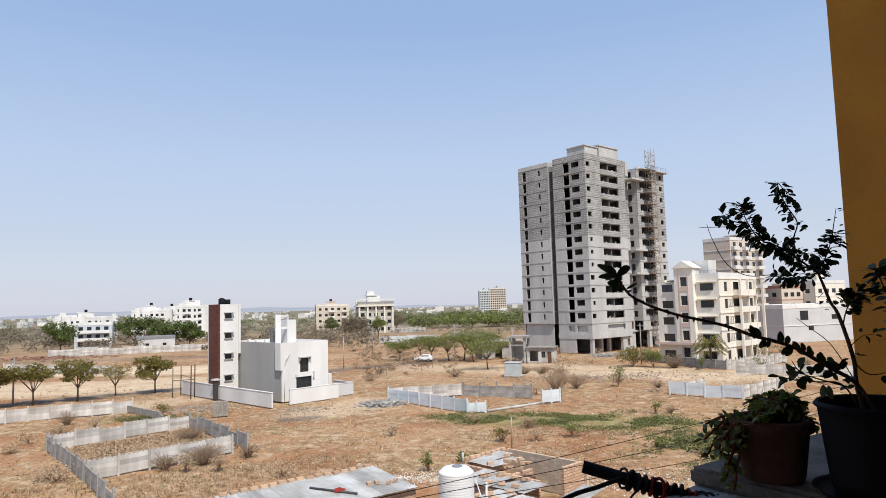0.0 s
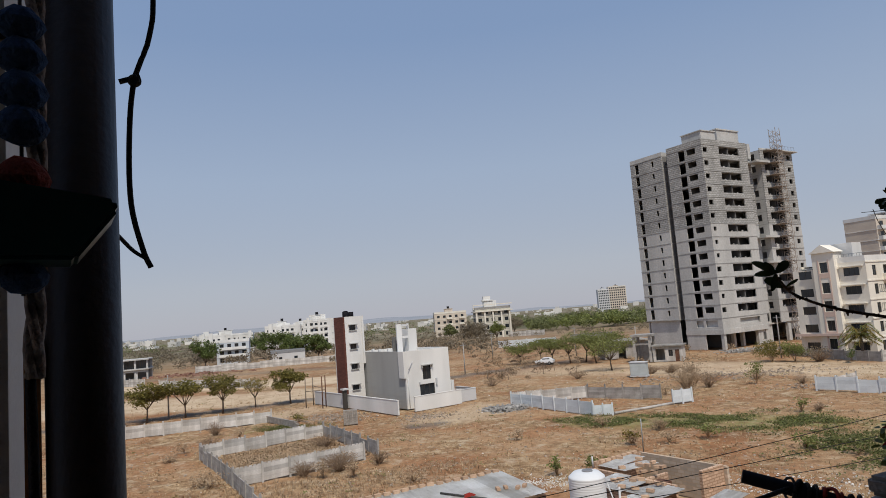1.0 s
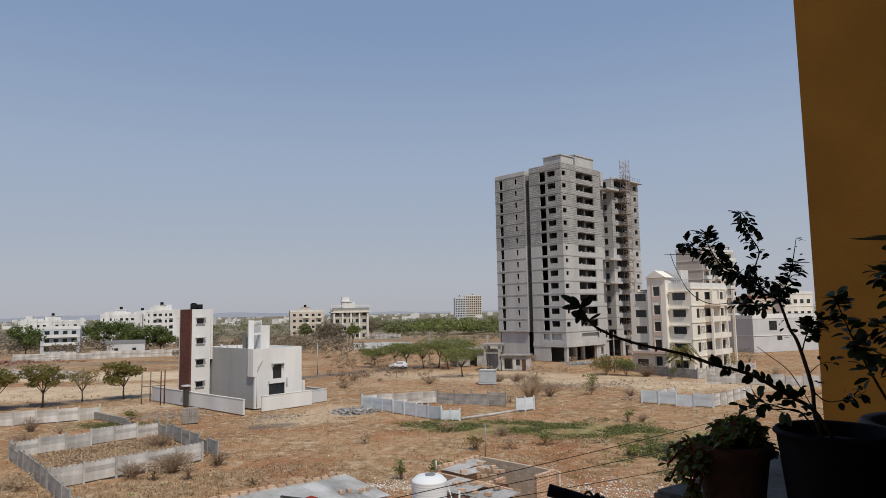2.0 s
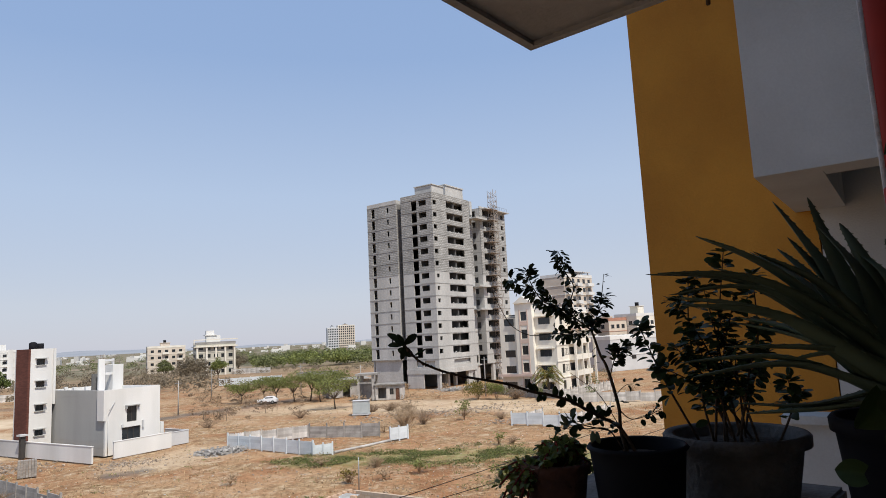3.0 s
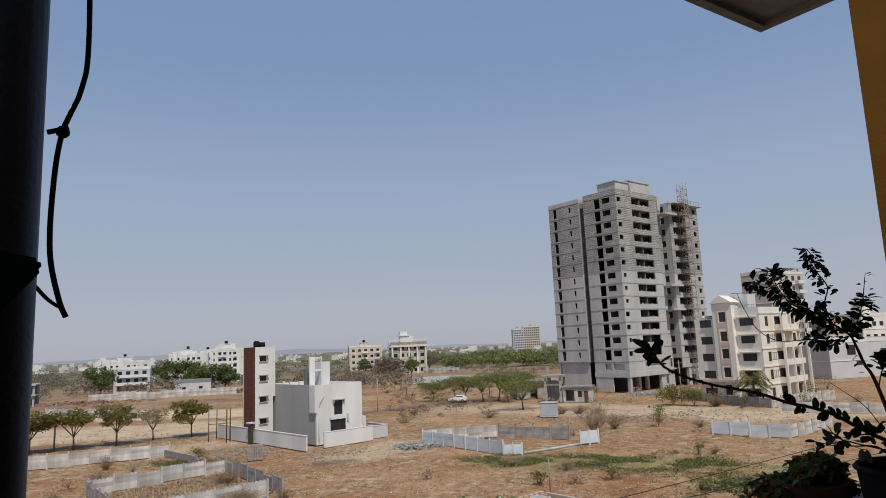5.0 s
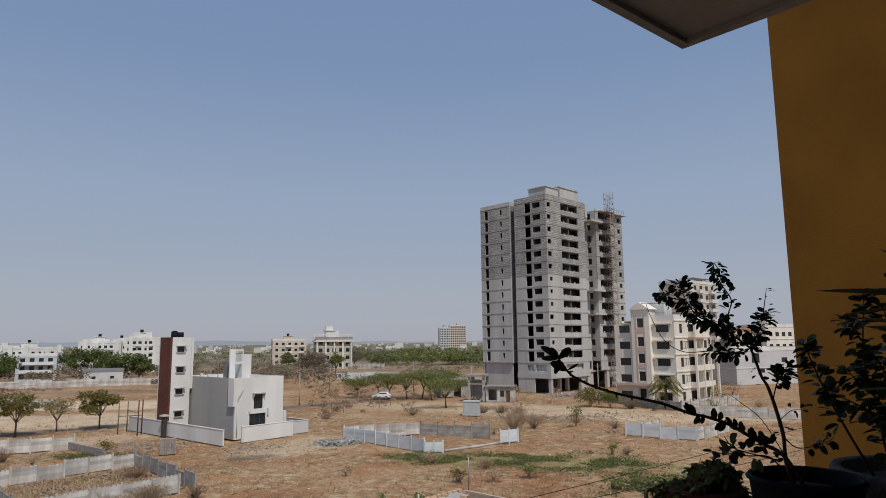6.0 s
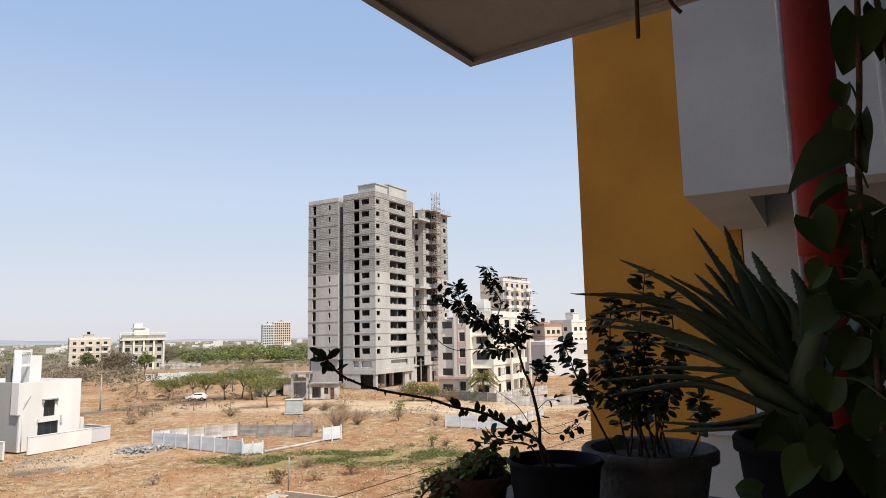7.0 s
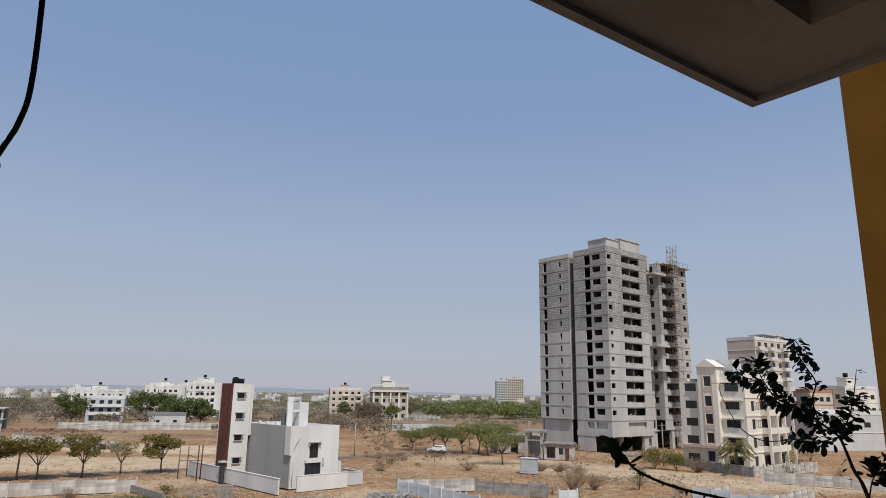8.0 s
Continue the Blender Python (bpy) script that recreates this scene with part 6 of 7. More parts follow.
pole(5.6, 55.4, 2.6, "thin lamp post beside a brick shed", STEEL, False)
for k, (x, y) in enumerate(((-14, 120), (-10, 117), (-4, 124), (-12, 126), (-2, 128), (2, 118))):
    pole(x, y, 1.5, "short fence post on dry ground", WOOD_POLE, False)


def cabinet():
    root = thing("transformer_cabinet", pose(10.2, 108.8, 0, 0, 0, -20), "pale green metal transformer cabinet", "cabinet")
    green = material("pale grey-green metal", (0.52, 0.57, 0.57), 0.6, 0, 0.15, 1, 9, 0.05)
    bm = bmesh.new()
    bx(bm, 0, 0, 0.2, 2.6, 1.3, 2.2)
    bmesh.ops.bevel(bm, geom=bm.edges[:], offset=0.04, segments=1, affect="EDGES")
    part("body", bm, green, root)
    bm = bmesh.new()
    bx(bm, -0.1, -0.1, 2.2, 2.7, 1.4, 2.3)
    part("roof", bm, PALE_GREY, root)
    for k in range(2):
        bm = bmesh.new()
        bx(bm, 0.1 + 1.25 * k, -0.03, 0.3, 1.25 + 1.25 * k, 0, 2.1)
        part("door", bm, green, root)
    bm = bmesh.new()
    bx(bm, -0.1, -0.1, 0, 2.7, 1.4, 0.2)
    part("plinth", bm, PALE_GREY, root)


cabinet()


# ---------- brick sheds with tin roofs in the foreground ----------
BRICKWORK = block_wall("pale orange brickwork", (0.76, 0.52, 0.36), (0.55, 0.5, 0.45), 0.46, 0.17, 0.03)
GREY_BRICKWORK = block_wall("grey blockwork with dark joints", (0.78, 0.64, 0.5), (0.8, 0.75, 0.7), 0.5, 0.22, 0.03)


def brick_rows(root, name, pts, mesh, seed):
    rnd = random.Random(seed)
    for p in pts:
        o = new(name, mesh)
        o.parent = root
        o.matrix_basis = pose(p[0], p[1], p[2], 0, 0, p[3] + rnd.uniform(-18, 18))


def sheds():
    bm = bmesh.new()
    bx(bm, -0.2, -0.1, 0, 0.2, 0.1, 0.16)
    brick = finish(bm)
    brick.materials.append(BRICK_ORANGE)
    # long roof running from lower left to the tank
    root = thing("brick_shed", pose(-10.8, 33.6, 0, 0, 0, 36), "roofed brick shed with tin sheets held down by bricks", "shed", "brick sheds")
    bm = bmesh.new()
    wall_x(bm, 0, 9.6, 2.2, 2.4, 0, 2.15)
    wall_x(bm, 0, 9.6, -2.4, -2.2, 0, 1.9)
    wall_y(bm, -2.2, 2.2, 9.4, 9.6, 0, 2.1, [(-1.6, 0.8, 0.3, 1.8)])
    wall_y(bm, -2.2, 2.2, 0, 0.2, 0, 2.1)
    part("wall", bm, BRICKWORK, root)
    rnd = random.Random(4)
    for k in range(9):
        bm = bmesh.new()
        x0 = k * 1.06
        n = 8
        v = []
        for i in range(n + 1):
            x = x0 + i * 1.12 / n
            z = 0.02 * (i % 2)
            v.append([bm.verts.new((x, y, 2.2 + 0.05 * y + z + 0.01 * k % 0.03)) for y in (-2.7, 2.35)])
        for p, q in zip(v, v[1:]):
            bm.faces.new((p[0], q[0], q[1], p[1]))
        bmesh.ops.solidify(bm, geom=bm.faces[:], thickness=0.01)
        part("tin_sheet", bm, TIN, root)
    brick_rows(root, "brick", [(0.4 + 0.55 * k, 2.2 + rnd.uniform(-0.1, 0.15), 2.33, 0) for k in range(17)] + [(7.5 + 0.5 * k, -1.0 + rnd.uniform(-0.5, 0.3), 2.2, 60) for k in range(4)], brick, 1)
    bm = bmesh.new()
    tube(bm, [(4.6, 0.5, 2.3), (6.2, -1.9, 2.2)], 0.07, 6)
    part("loose_pipe", bm, FRAME_DARK, root)
    bm = bmesh.new()
    v = [bm.verts.new(p) for p in ((5.3, -1.0, 2.24), (5.7, -1.2, 2.26), (6.1, -0.9, 2.25), (5.9, -0.6, 2.28), (5.5, -0.6, 2.3))]
    c = bm.verts.new((5.7, -0.85, 2.42))
    for i in range(5):
        bm.faces.new((v[i], v[(i + 1) % 5], c))
    part("red_cloth", bm, RED_PAINT, root, "scrap of red cloth")
    # rooms round a yard behind the tank
    root = thing("brick_shed", pose(4.4, 45.5, 0, 0, 0, -46.8), "half-built brick rooms with loose tin sheets and bricks", "shed", "brick sheds")
    bm = bmesh.new()
    wall_x(bm, 0, 6.4, -0.2, 0, 0, 2.2)
    part("block_wall", bm, GREY_BRICKWORK, root)
    each("wall", BRICKWORK, root, [
        (wall_y, -4.4, -0.2, 0, 0.2, 0, 2.2),
        (wall_x, 0.2, 6.2, -4.6, -4.4, 0, 2.0, [(2.5, 3.4, 0, 1.8)]),
        (wall_y, -4.4, -2.6, 4.0, 4.2, 0, 2.0),
        (wall_y, -6.8, -4.6, 3.2, 3.4, 0, 1.9),
        (wall_x, 2.0, 7.2, -7.0, -6.8, 0, 1.8),
        (wall_y, -2.2, -0.2, 6.0, 6.2, 0, 2.3),
        (wall_y, -9.4, -6.8, 5.2, 5.4, 0, 1.8),
    ])
    bm = bmesh.new()
    bx(bm, 4.4, -4.2, 0, 5.2, -3.6, 1.9)
    part("door", bm, RUST, root)
    for k, (x0, y0, w, d, z, t) in enumerate(((0.3, -4.3, 1.2, 3.2, 2.14, 2), (1.4, -4.4, 1.15, 3.0, 2.16, -1), (2.2, -7.0, 1.2, 2.4, 1.95, 2), (3.5, -7.2, 1.2, 2.6, 1.97, 1), (4.7, -7.0, 1.2, 2.4, 1.95, -2), (5.8, -6.9, 1.2, 2.2, 1.94, 1), (5.4, -9.4, 1.3, 2.4, 1.88, 1), (6.7, -9.2, 1.3, 2.4, 1.9, -1), (8.0, -5.2, 1.3, 2.8, 1.5, 3), (8.2, -8.6, 1.4, 2.6, 1.6, 2))):
        bm = bmesh.new()
        n = 8
        v = [[bm.verts.new((i * w / n, y, 0.025 * (i % 2))) for y in (0, d)] for i in range(n + 1)]
        for p, q in zip(v, v[1:]):
            bm.faces.new((p[0], q[0], q[1], p[1]))
        bmesh.ops.solidify(bm, geom=bm.faces[:], thickness=0.01)
        o = part("tin_sheet", bm, TIN, root)
        o.matrix_basis = pose(x0, y0, z, t, t * 0.7, t * 2)
    brick_rows(root, "brick", [(rnd.uniform(0.2, 4.2), rnd.uniform(-4.4, -1.2), 2.19, rnd.uniform(0, 90)) for _ in range(12)] + [(rnd.uniform(2.4, 6.8), rnd.uniform(-7, -4.8), 2.0, rnd.uniform(0, 90)) for _ in range(12)] + [(rnd.uniform(5.4, 7.8), rnd.uniform(-9.2, -7.2), 1.93, rnd.uniform(0, 90)) for _ in range(9)] + [(-0.0 + 0.1, -4.2 + 0.5 * k, 2.2, 90) for k in range(8)], brick, 2)
    bm = bmesh.new()
    tube(bm, [(0.1, -4.5, 2.0), (0.1, -4.5, 2.7)], 0.05, 6)
    part("pipe", bm, PALE_GREY, root)
    # white tank on its own low brick room
    root = thing("tank_room", pose(0.55, 32.0, 0), "small brick room carrying a water tank", "shed")
    bm = bmesh.new()
    bx(bm, -1.2, -1.0, 0, 1.2, 1.4, 2.3)
    part("wall", bm, BRICKWORK, root)
    bm = bmesh.new()
    bx(bm, -1.3, -1.1, 2.3, 1.3, 1.5, 2.42)
    part("roof_slab", bm, CONCRETE, root)
    root = thing("water_tank", pose(0.58, 32.0, 2.42), "white ribbed plastic water tank on a low roof", "tank")
    bm = bmesh.new()
    prof = []
    for k in range(15):
        z = k * 0.115
        prof += [(0.836, z), (0.845, z + 0.03), (0.845, z + 0.07), (0.836, z + 0.1)]
    prof += [(0.8, 1.74), (0.62, 1.9), (0.36, 1.95)]
    lathe(bm, prof, 36)
    part("body", bm, TANK_WHITE, root)
    bm = bmesh.new()
    cyl(bm, 0.05, -0.05, 1.94, 2.0, 0.26, 0.24, 20)
    part("lid", bm, material("grey plastic lid", (0.25, 0.25, 0.26), 0.5), root)
    bm = bmesh.new()
    tube(bm, [(1.3, -0.8, -2.4), (1.4, -0.5, 1.3)], 0.05, 6)
    tube(bm, [(0.9, -0.2, 1.4), (1.2, -0.7, 0.4), (1.3, -0.9, -1.6)], 0.03, 6)
    part("feed_pipe", bm, PALE_GREY, root)
    r = thing("water_drum", pose(2.4, 36.4, 0), "dark old metal drum by the brick rooms", "drum")
    bm = bmesh.new()
    lathe(bm, [(0.4, 0.0), (0.42, 0.05), (0.4, 0.1), (0.4, 0.95), (0.42, 1.0), (0.4, 1.05), (0.4, 1.9)], 18)
    part("body", bm, RUST, r)


sheds()

# ---------- the balcony: ledge, pots and plants ----------
CLAY = material("old terracotta", (0.15, 0.065, 0.04), 0.95, 0, 0.35, 14, 60, 0.4, (0.08, 0.04, 0.03))
GREY_POT = material("grey cement pot", (0.15, 0.135, 0.12), 0.95, 0, 0.35, 14, 70, 0.4, (0.09, 0.08, 0.07))
SOIL = material("dark potting soil", (0.06, 0.042, 0.03), 1, 0, 0.4, 20, 90, 0.6)
LEDGE_STONE = material("worn grey stone slab", (0.28, 0.25, 0.22), 0.9, 0, 0.35, 9, 80, 0.4, (0.14, 0.12, 0.1))
FLAKED = material("flaking pale cement", (0.56, 0.55, 0.54), 0.85, 0, 0.3, 14, 90, 0.3, (0.34, 0.32, 0.31))
JADE_LEAF = leafy("dark fleshy leaf", (0.04, 0.06, 0.02), 0.4, 0.1, 0.6)
SUCCULENT = leafy("yellow-green succulent leaf", (0.19, 0.22, 0.05), 0.5, 0.35, 0.5)
BUSH_LEAF = leafy("deep green glossy leaf", (0.05, 0.08, 0.025), 0.4, 0.12, 0.55)
ALOE = leafy("grey-green aloe skin", (0.13, 0.165, 0.095), 0.3, 0.05, 0.6)
POTHOS = leafy("variegated green heart leaf", (0.035, 0.06, 0.012), 0.4, 0.15, 0.75)
STEM = material("brown woody stem", (0.13, 0.085, 0.055), 0.9, 0, 0.3, 30, 200, 0.4)
GREEN_STEM = material("green stem", (0.1, 0.13, 0.05), 0.7, 0, 0.2, 30, 200, 0.1)
FLOWER = leafy("coral flower petal", (0.75, 0.16, 0.08), 0.2, 0.3)
DARK_BROWN = material("dark brown painted metal", (0.035, 0.024, 0.02), 0.45, 0, 0.2, 6, 80, 0.08)
ROPE_PALE = material("dirty white rope", (0.5, 0.46, 0.42), 0.9, 0, 0.35, 60, 300, 0.4, (0.16, 0.13, 0.12))
ROPE_BLACK = material("black cord", (0.02, 0.02, 0.02), 0.8, 0, 0.3, 60, 300, 0.4)
TEAL = material("dark teal plastic", (0.012, 0.05, 0.055), 0.4, 0, 0.1, 20, 100, 0.02)
BLUE_YARN = material("dark blue yarn", (0.03, 0.09, 0.22), 0.95, 0, 0.4, 60, 260, 0.6)
RED_YARN = material("dull red yarn", (0.3, 0.05, 0.03), 0.95, 0, 0.4, 60, 260, 0.6)
OAK = material("orange wood strip", (0.42, 0.2, 0.07), 0.7, 0, 0.3, 8, 80, 0.1)

ob = part("parapet", (lambda bm: (bx(bm, 1.28, 0.05, 10.55, 1.95, 0.74, 11.705), bx(bm, 1.45, -0.17, 10.55, 1.95, 0.046, 11.703), bm)[2])(bmesh.new()), FLAKED)
ob.matrix_basis = HOME
tagged(ob, "flaking pale cement parapet top beside the balcony", "parapet", kind="structure")
ob = part("parapet_front", (lambda bm: (bx(bm, 0.17, 0.45, 10.55, 1.275, 0.6, 11.35), bm)[1])(bmesh.new()), FLAKED)
ob.matrix_basis = HOME
tagged(ob, "low cement parapet before the balcony", "parapet", kind="structure")

bm = bmesh.new()
v = bx(bm, 0, 0, 0, 0.58, 0.56, 0.035)
bmesh.ops.bevel(bm, geom=bm.edges[:], offset=0.008, segments=2, affect="EDGES")
r = thing("stone_slab", HOME @ pose(1.373, 0.196, 11.705, 0, 0, -7), "worn grey stone slab lying on the parapet", "slab")
part("top", bm, LEDGE_STONE, r)


def pot(name, x, y, z, r_top, r_base, h, mat, label, rim=0.012, tall_rim=0.03, saucer=None):
    """A flower pot: wall, rolled rim, soil, and a saucer where it has one."""
    root = thing(name, pose(x, y, z), label, "flower pot", "flower pots")
    bm = bmesh.new()
    b0 = 0.012 if saucer else 0.0
    prof = [(r_base * 0.9, b0), (r_base, b0 + 0.006)]
    for k in range(1, 7):
        t = k / 7
        prof.append((r_base + (r_top - rim - r_base) * t, b0 + (h - tall_rim - b0) * t))
    prof += [(r_top - rim, h - tall_rim), (r_top, h - tall_rim + 0.004), (r_top + 0.001, h - 0.006), (r_top - 0.004, h), (r_top - rim - 0.004, h - 0.003), (r_top - rim - 0.006, h - 0.03)]
    lathe(bm, prof, 40)
    part("wall", bm, mat, root)
    bm = bmesh.new()
    rs = r_top - rim - 0.008
    lathe(bm, [(rs, h - 0.045), (rs, h - 0.028), (rs * 0.6, h - 0.02), (rs * 0.15, h - 0.016)], 28)
    part("soil", bm, SOIL, root)
    if saucer:
        bm = bmesh.new()
        lathe(bm, [(saucer * 0.85, 0.0), (saucer, 0.016), (saucer + 0.004, 0.018), (saucer - 0.006, 0.012), (saucer * 0.5, 0.008)], 36)
        part("saucer", bm, mat, root)
    return root


LEDGE_Z = 11.741
pot("flower_pot", 0.826, 1.258, LEDGE_Z, 0.093, 0.074, 0.158, BLACK_PLASTIC, "black plastic flower pot in its saucer on a stone slab", 0.005, 0.012, 0.1)
pot("flower_pot", 0.718, 1.402, LEDGE_Z, 0.072, 0.052, 0.112, CLAY, "small old terracotta flower pot on a stone slab", 0.008, 0.026)
pot("flower_pot", 1.125, 1.373, 11.705, 0.148, 0.105, 0.177, GREY_POT, "wide grey cement flower pot on the parapet", 0.016, 0.03)
pot("flower_pot", 1.20, 1.00, 11.705, 0.13, 0.1, 0.245, BLACK_PLASTIC, "black plastic flower pot holding an aloe", 0.008, 0.03)
pot("flower_pot", 1.06, 0.76, 10.55, 0.14, 0.11, 1.28, BLACK_PLASTIC, "tall black planter holding a climbing vine", 0.01, 0.04)


def leaf_shape(bm, base, along, up, length, width, fold=0.25, droop=0.15):
    """A pointed-oval leaf folded along its midrib."""
    along = along.normalized()
    side = along.cross(up)
    side = side.normalized() if side.length > 1e-4 else along.cross(Vector((1, 0.3, 0))).normalized()
    nrm = side.cross(along)
    rows = ((0.0, 0.1), (0.2, 0.68), (0.48, 1.0), (0.75, 0.86), (0.92, 0.5), (1.0, 0.0))
    prev = None
    for t, w in rows:
        c = base + along * length * t - nrm * (droop * length * t * t)
        if w:
            cur = [bm.verts.new(c + side * width * w * 0.5 + nrm * fold * width * w * 0.5), bm.verts.new(c), bm.verts.new(c - side * width * w * 0.5 + nrm * fold * width * w * 0.5)]
        else:
            cur = [bm.verts.new(c)]
        if prev:
            if len(cur) == 3:
                bm.faces.new((prev[0], prev[1], cur[1], cur[0])).smooth = True
                bm.faces.new((prev[1], prev[2], cur[2], cur[1])).smooth = True
            else:
                bm.faces.new((prev[0], prev[1], cur[0]))
                bm.faces.new((prev[1], prev[2], cur[0]))
        prev = cur


def dress(bm, pts, rnd, n, size, start=0.3, spread=0.012):
    """n leaves along a branch from the share start on."""
    for _ in range(n):
        t = start + (1 - start) * rnd.random()
        i = min(int(t * (len(pts) - 1)), len(pts) - 2)
        p = pts[i].lerp(pts[i + 1], rnd.random())
        d = (pts[i + 1] - pts[i]).normalized()
        out = Vector((rnd.gauss(0, 1), rnd.gauss(0, 1), rnd.gauss(0, 0.8)))
        a = (out - d * out.dot(d)).normalized() + d * rnd.uniform(0.0, 0.9) + Vector((0, 0, -0.25))
        s = size * rnd.uniform(0.65, 1.25)
        leaf_shape(bm, p + a.normalized() * spread * rnd.random(), a, Vector((rnd.gauss(0, 0.5), rnd.gauss(0, 0.5), 1)), s, s * rnd.uniform(0.55, 0.75), 0.2, rnd.uniform(0, 0.35))


def jade():
    rnd = random.Random(12)
    root = thing("potted_shrub", pose(0, 0, 0), "leggy dark-leaved shrub with a long arching twig in a black pot", "plant")
    stem = [(0.815, 1.265, 11.86), (0.805, 1.275, 11.919), (0.81, 1.285, 11.959), (0.807, 1.295, 12.001), (0.8, 1.305, 12.044), (0.795, 1.315, 12.063), (0.79, 1.325, 12.096), (0.789, 1.335, 12.115)]
    left_up = [stem[-1], (0.748, 1.331, 12.144), (0.716, 1.327, 12.164), (0.684, 1.322, 12.176), (0.661, 1.318, 12.207), (0.65, 1.315, 12.238)]
    left_side = [(0.659, 1.315, 12.203), (0.632, 1.31, 12.209), (0.61, 1.305, 12.22)]
    left_low = [stem[-1], (0.743, 1.328, 12.106), (0.704, 1.32, 12.112)]
    arc = [(0.743, 1.328, 12.106), (0.686, 1.28, 12.112), (0.628, 1.26, 12.111), (0.585, 1.24, 12.131), (0.556, 1.22, 12.169), (0.54, 1.2, 12.192)]
    up = [(0.755, 1.332, 12.14), (0.745, 1.326, 12.174), (0.751, 1.321, 12.204), (0.734, 1.317, 12.231), (0.721, 1.313, 12.253), (0.715, 1.309, 12.274), (0.722, 1.304, 12.26), (0.724, 1.3, 12.236)]
    right = [stem[-1], (0.801, 1.323, 12.148), (0.806, 1.312, 12.18)]
    spike = [(0.806, 1.312, 12.18), (0.808, 1.306, 12.205), (0.809, 1.3, 12.226)]
    tuft = [(0.804, 1.3, 12.02), (0.82, 1.31, 12.05), (0.834, 1.31, 12.068), (0.836, 1.31, 12.081)]
    twig = [(0.83, 1.26, 11.87), (0.801, 1.27, 11.927), (0.756, 1.252, 11.952), (0.719, 1.233, 11.97), (0.676, 1.215, 11.992), (0.633, 1.197, 12.006), (0.592, 1.178, 12.016), (0.546, 1.16, 12.032), (0.501, 1.142, 12.043), (0.457, 1.123, 12.053), (0.415, 1.105, 12.066), (0.381, 1.087, 12.082), (0.363, 1.068, 12.098), (0.352, 1.05, 12.108)]
    low = [(0.81, 1.265, 11.87), (0.773, 1.26, 11.926), (0.719, 1.24, 11.936), (0.673, 1.22, 11.942), (0.63, 1.2, 11.954)]
    low2 = [(0.773, 1.26, 11.926), (0.709, 1.233, 11.944), (0.68, 1.217, 11.955), (0.659, 1.2, 11.975)]
    thin = [(0.798, 1.27, 11.934), (0.758, 1.26, 11.993), (0.718, 1.25, 12.023), (0.693, 1.24, 12.039)]
    side = [(0.81, 1.285, 11.959), (0.833, 1.283, 11.94), (0.872, 1.282, 11.945), (0.896, 1.28, 11.954)]
    side2 = [(0.808, 1.29, 11.987), (0.827, 1.285, 12.004), (0.844, 1.28, 12.007)]
    thorn = [(0.645, 1.316, 12.2), (0.575, 1.317, 12.2)]
    small = bmesh.new()
    for nm, pts, r0, r1, n, st, sz in (("trunk", stem, 0.004, 0.0022, 12, 0.3, 0.013), ("branch", left_up, 0.002, 0.0007, 250, 0.05, 0.015), ("branch", left_side, 0.0011, 0.0005, 36, 0.1, 0.015), ("branch", left_low, 0.0013, 0.0006, 70, 0.1, 0.015), ("branch", arc, 0.0009, 0.0005, 0, 0, 0),
            ("branch", up, 0.0014, 0.0006, 96, 0.0, 0.014), ("branch", right, 0.0016, 0.0005, 150, 0.0, 0.015), ("branch", spike, 0.001, 0.0004, 8, 0.0, 0.007), ("branch", tuft, 0.0013, 0.0007, 80, 0.35, 0.016), ("branch", twig, 0.0036, 0.0014, 0, 0, 0), ("branch", low, 0.0016, 0.0007, 18, 0.4, 0.02),
            ("branch", low2, 0.0014, 0.0006, 14, 0.3, 0.018), ("branch", thin, 0.0009, 0.0004, 0, 0, 0), ("branch", side, 0.0012, 0.0006, 22, 0.5, 0.015), ("branch", side2, 0.0009, 0.0004, 6, 0.3, 0.013), ("branch", thorn, 0.0008, 0.0004, 0, 0, 0)):
        sp = spline(pts, 6)
        bm = bmesh.new()
        tube(bm, sp, [r0 + (r1 - r0) * i / (len(sp) - 1) for i in range(len(sp))], 6)
        if pts is twig:
            for k in range(46):          # worn leaf scars and thorns
                p = sp[10 + (k * 53) % (len(sp) - 12)]
                o = Vector((rnd.gauss(0, 1), rnd.gauss(0, 1), rnd.gauss(0, 1))).normalized() * rnd.uniform(0.003, 0.006)
                tube(bm, [p, p + o * 1.3], [0.0026, 0.0008], 4)
        part(nm, bm, STEM, root)
        if n:
            dress(small, sp, rnd, n, sz, st, 0.013)
    sp = spline(twig, 6)
    tip = sp[-1]
    for a, L in ((Vector((-0.75, 0.1, 0.75)), 0.027), (Vector((-1, 0, 0.15)), 0.021), (Vector((0.75, 0.2, 0.6)), 0.026), (Vector((-0.15, 0, -1)), 0.02), (Vector((-0.35, 0.2, 0.9)), 0.018)):
        leaf_shape(small, tip, a, Vector((0.2, -1, 0.5)), L * 1.1, L * 0.44, 0.2, 0.3)
    leaf_shape(small, sp[-10], Vector((-0.75, 0, 0.45)), Vector((0.2, -1, 0.4)), 0.026, 0.015, 0.2, 0.2)
    leaf_shape(small, sp[-10], Vector((0.8, 0.1, 0.45)), Vector((0.2, -1, 0.4)), 0.024, 0.004, 0.2, 0.4)
    for k, up_ in ((34, 0.9), (32, -0.6), (27, 1.0), (25, -0.8), (21, 0.9), (20, 0.2), (16, 1.0), (15, -0.5), (12, 0.8)):
        for q in range(3):
            leaf_shape(small, sp[k + q], Vector((rnd.uniform(-0.7, 0.7), 0.1, up_)), Vector((0.2, -1, 0.4)), rnd.uniform(0.012, 0.019), 0.01, 0.2, 0.2)
    dress(small, sp[5:14], rnd, 16, 0.018, 0.0)
    part("leaves", small, JADE_LEAF, root)


jade()


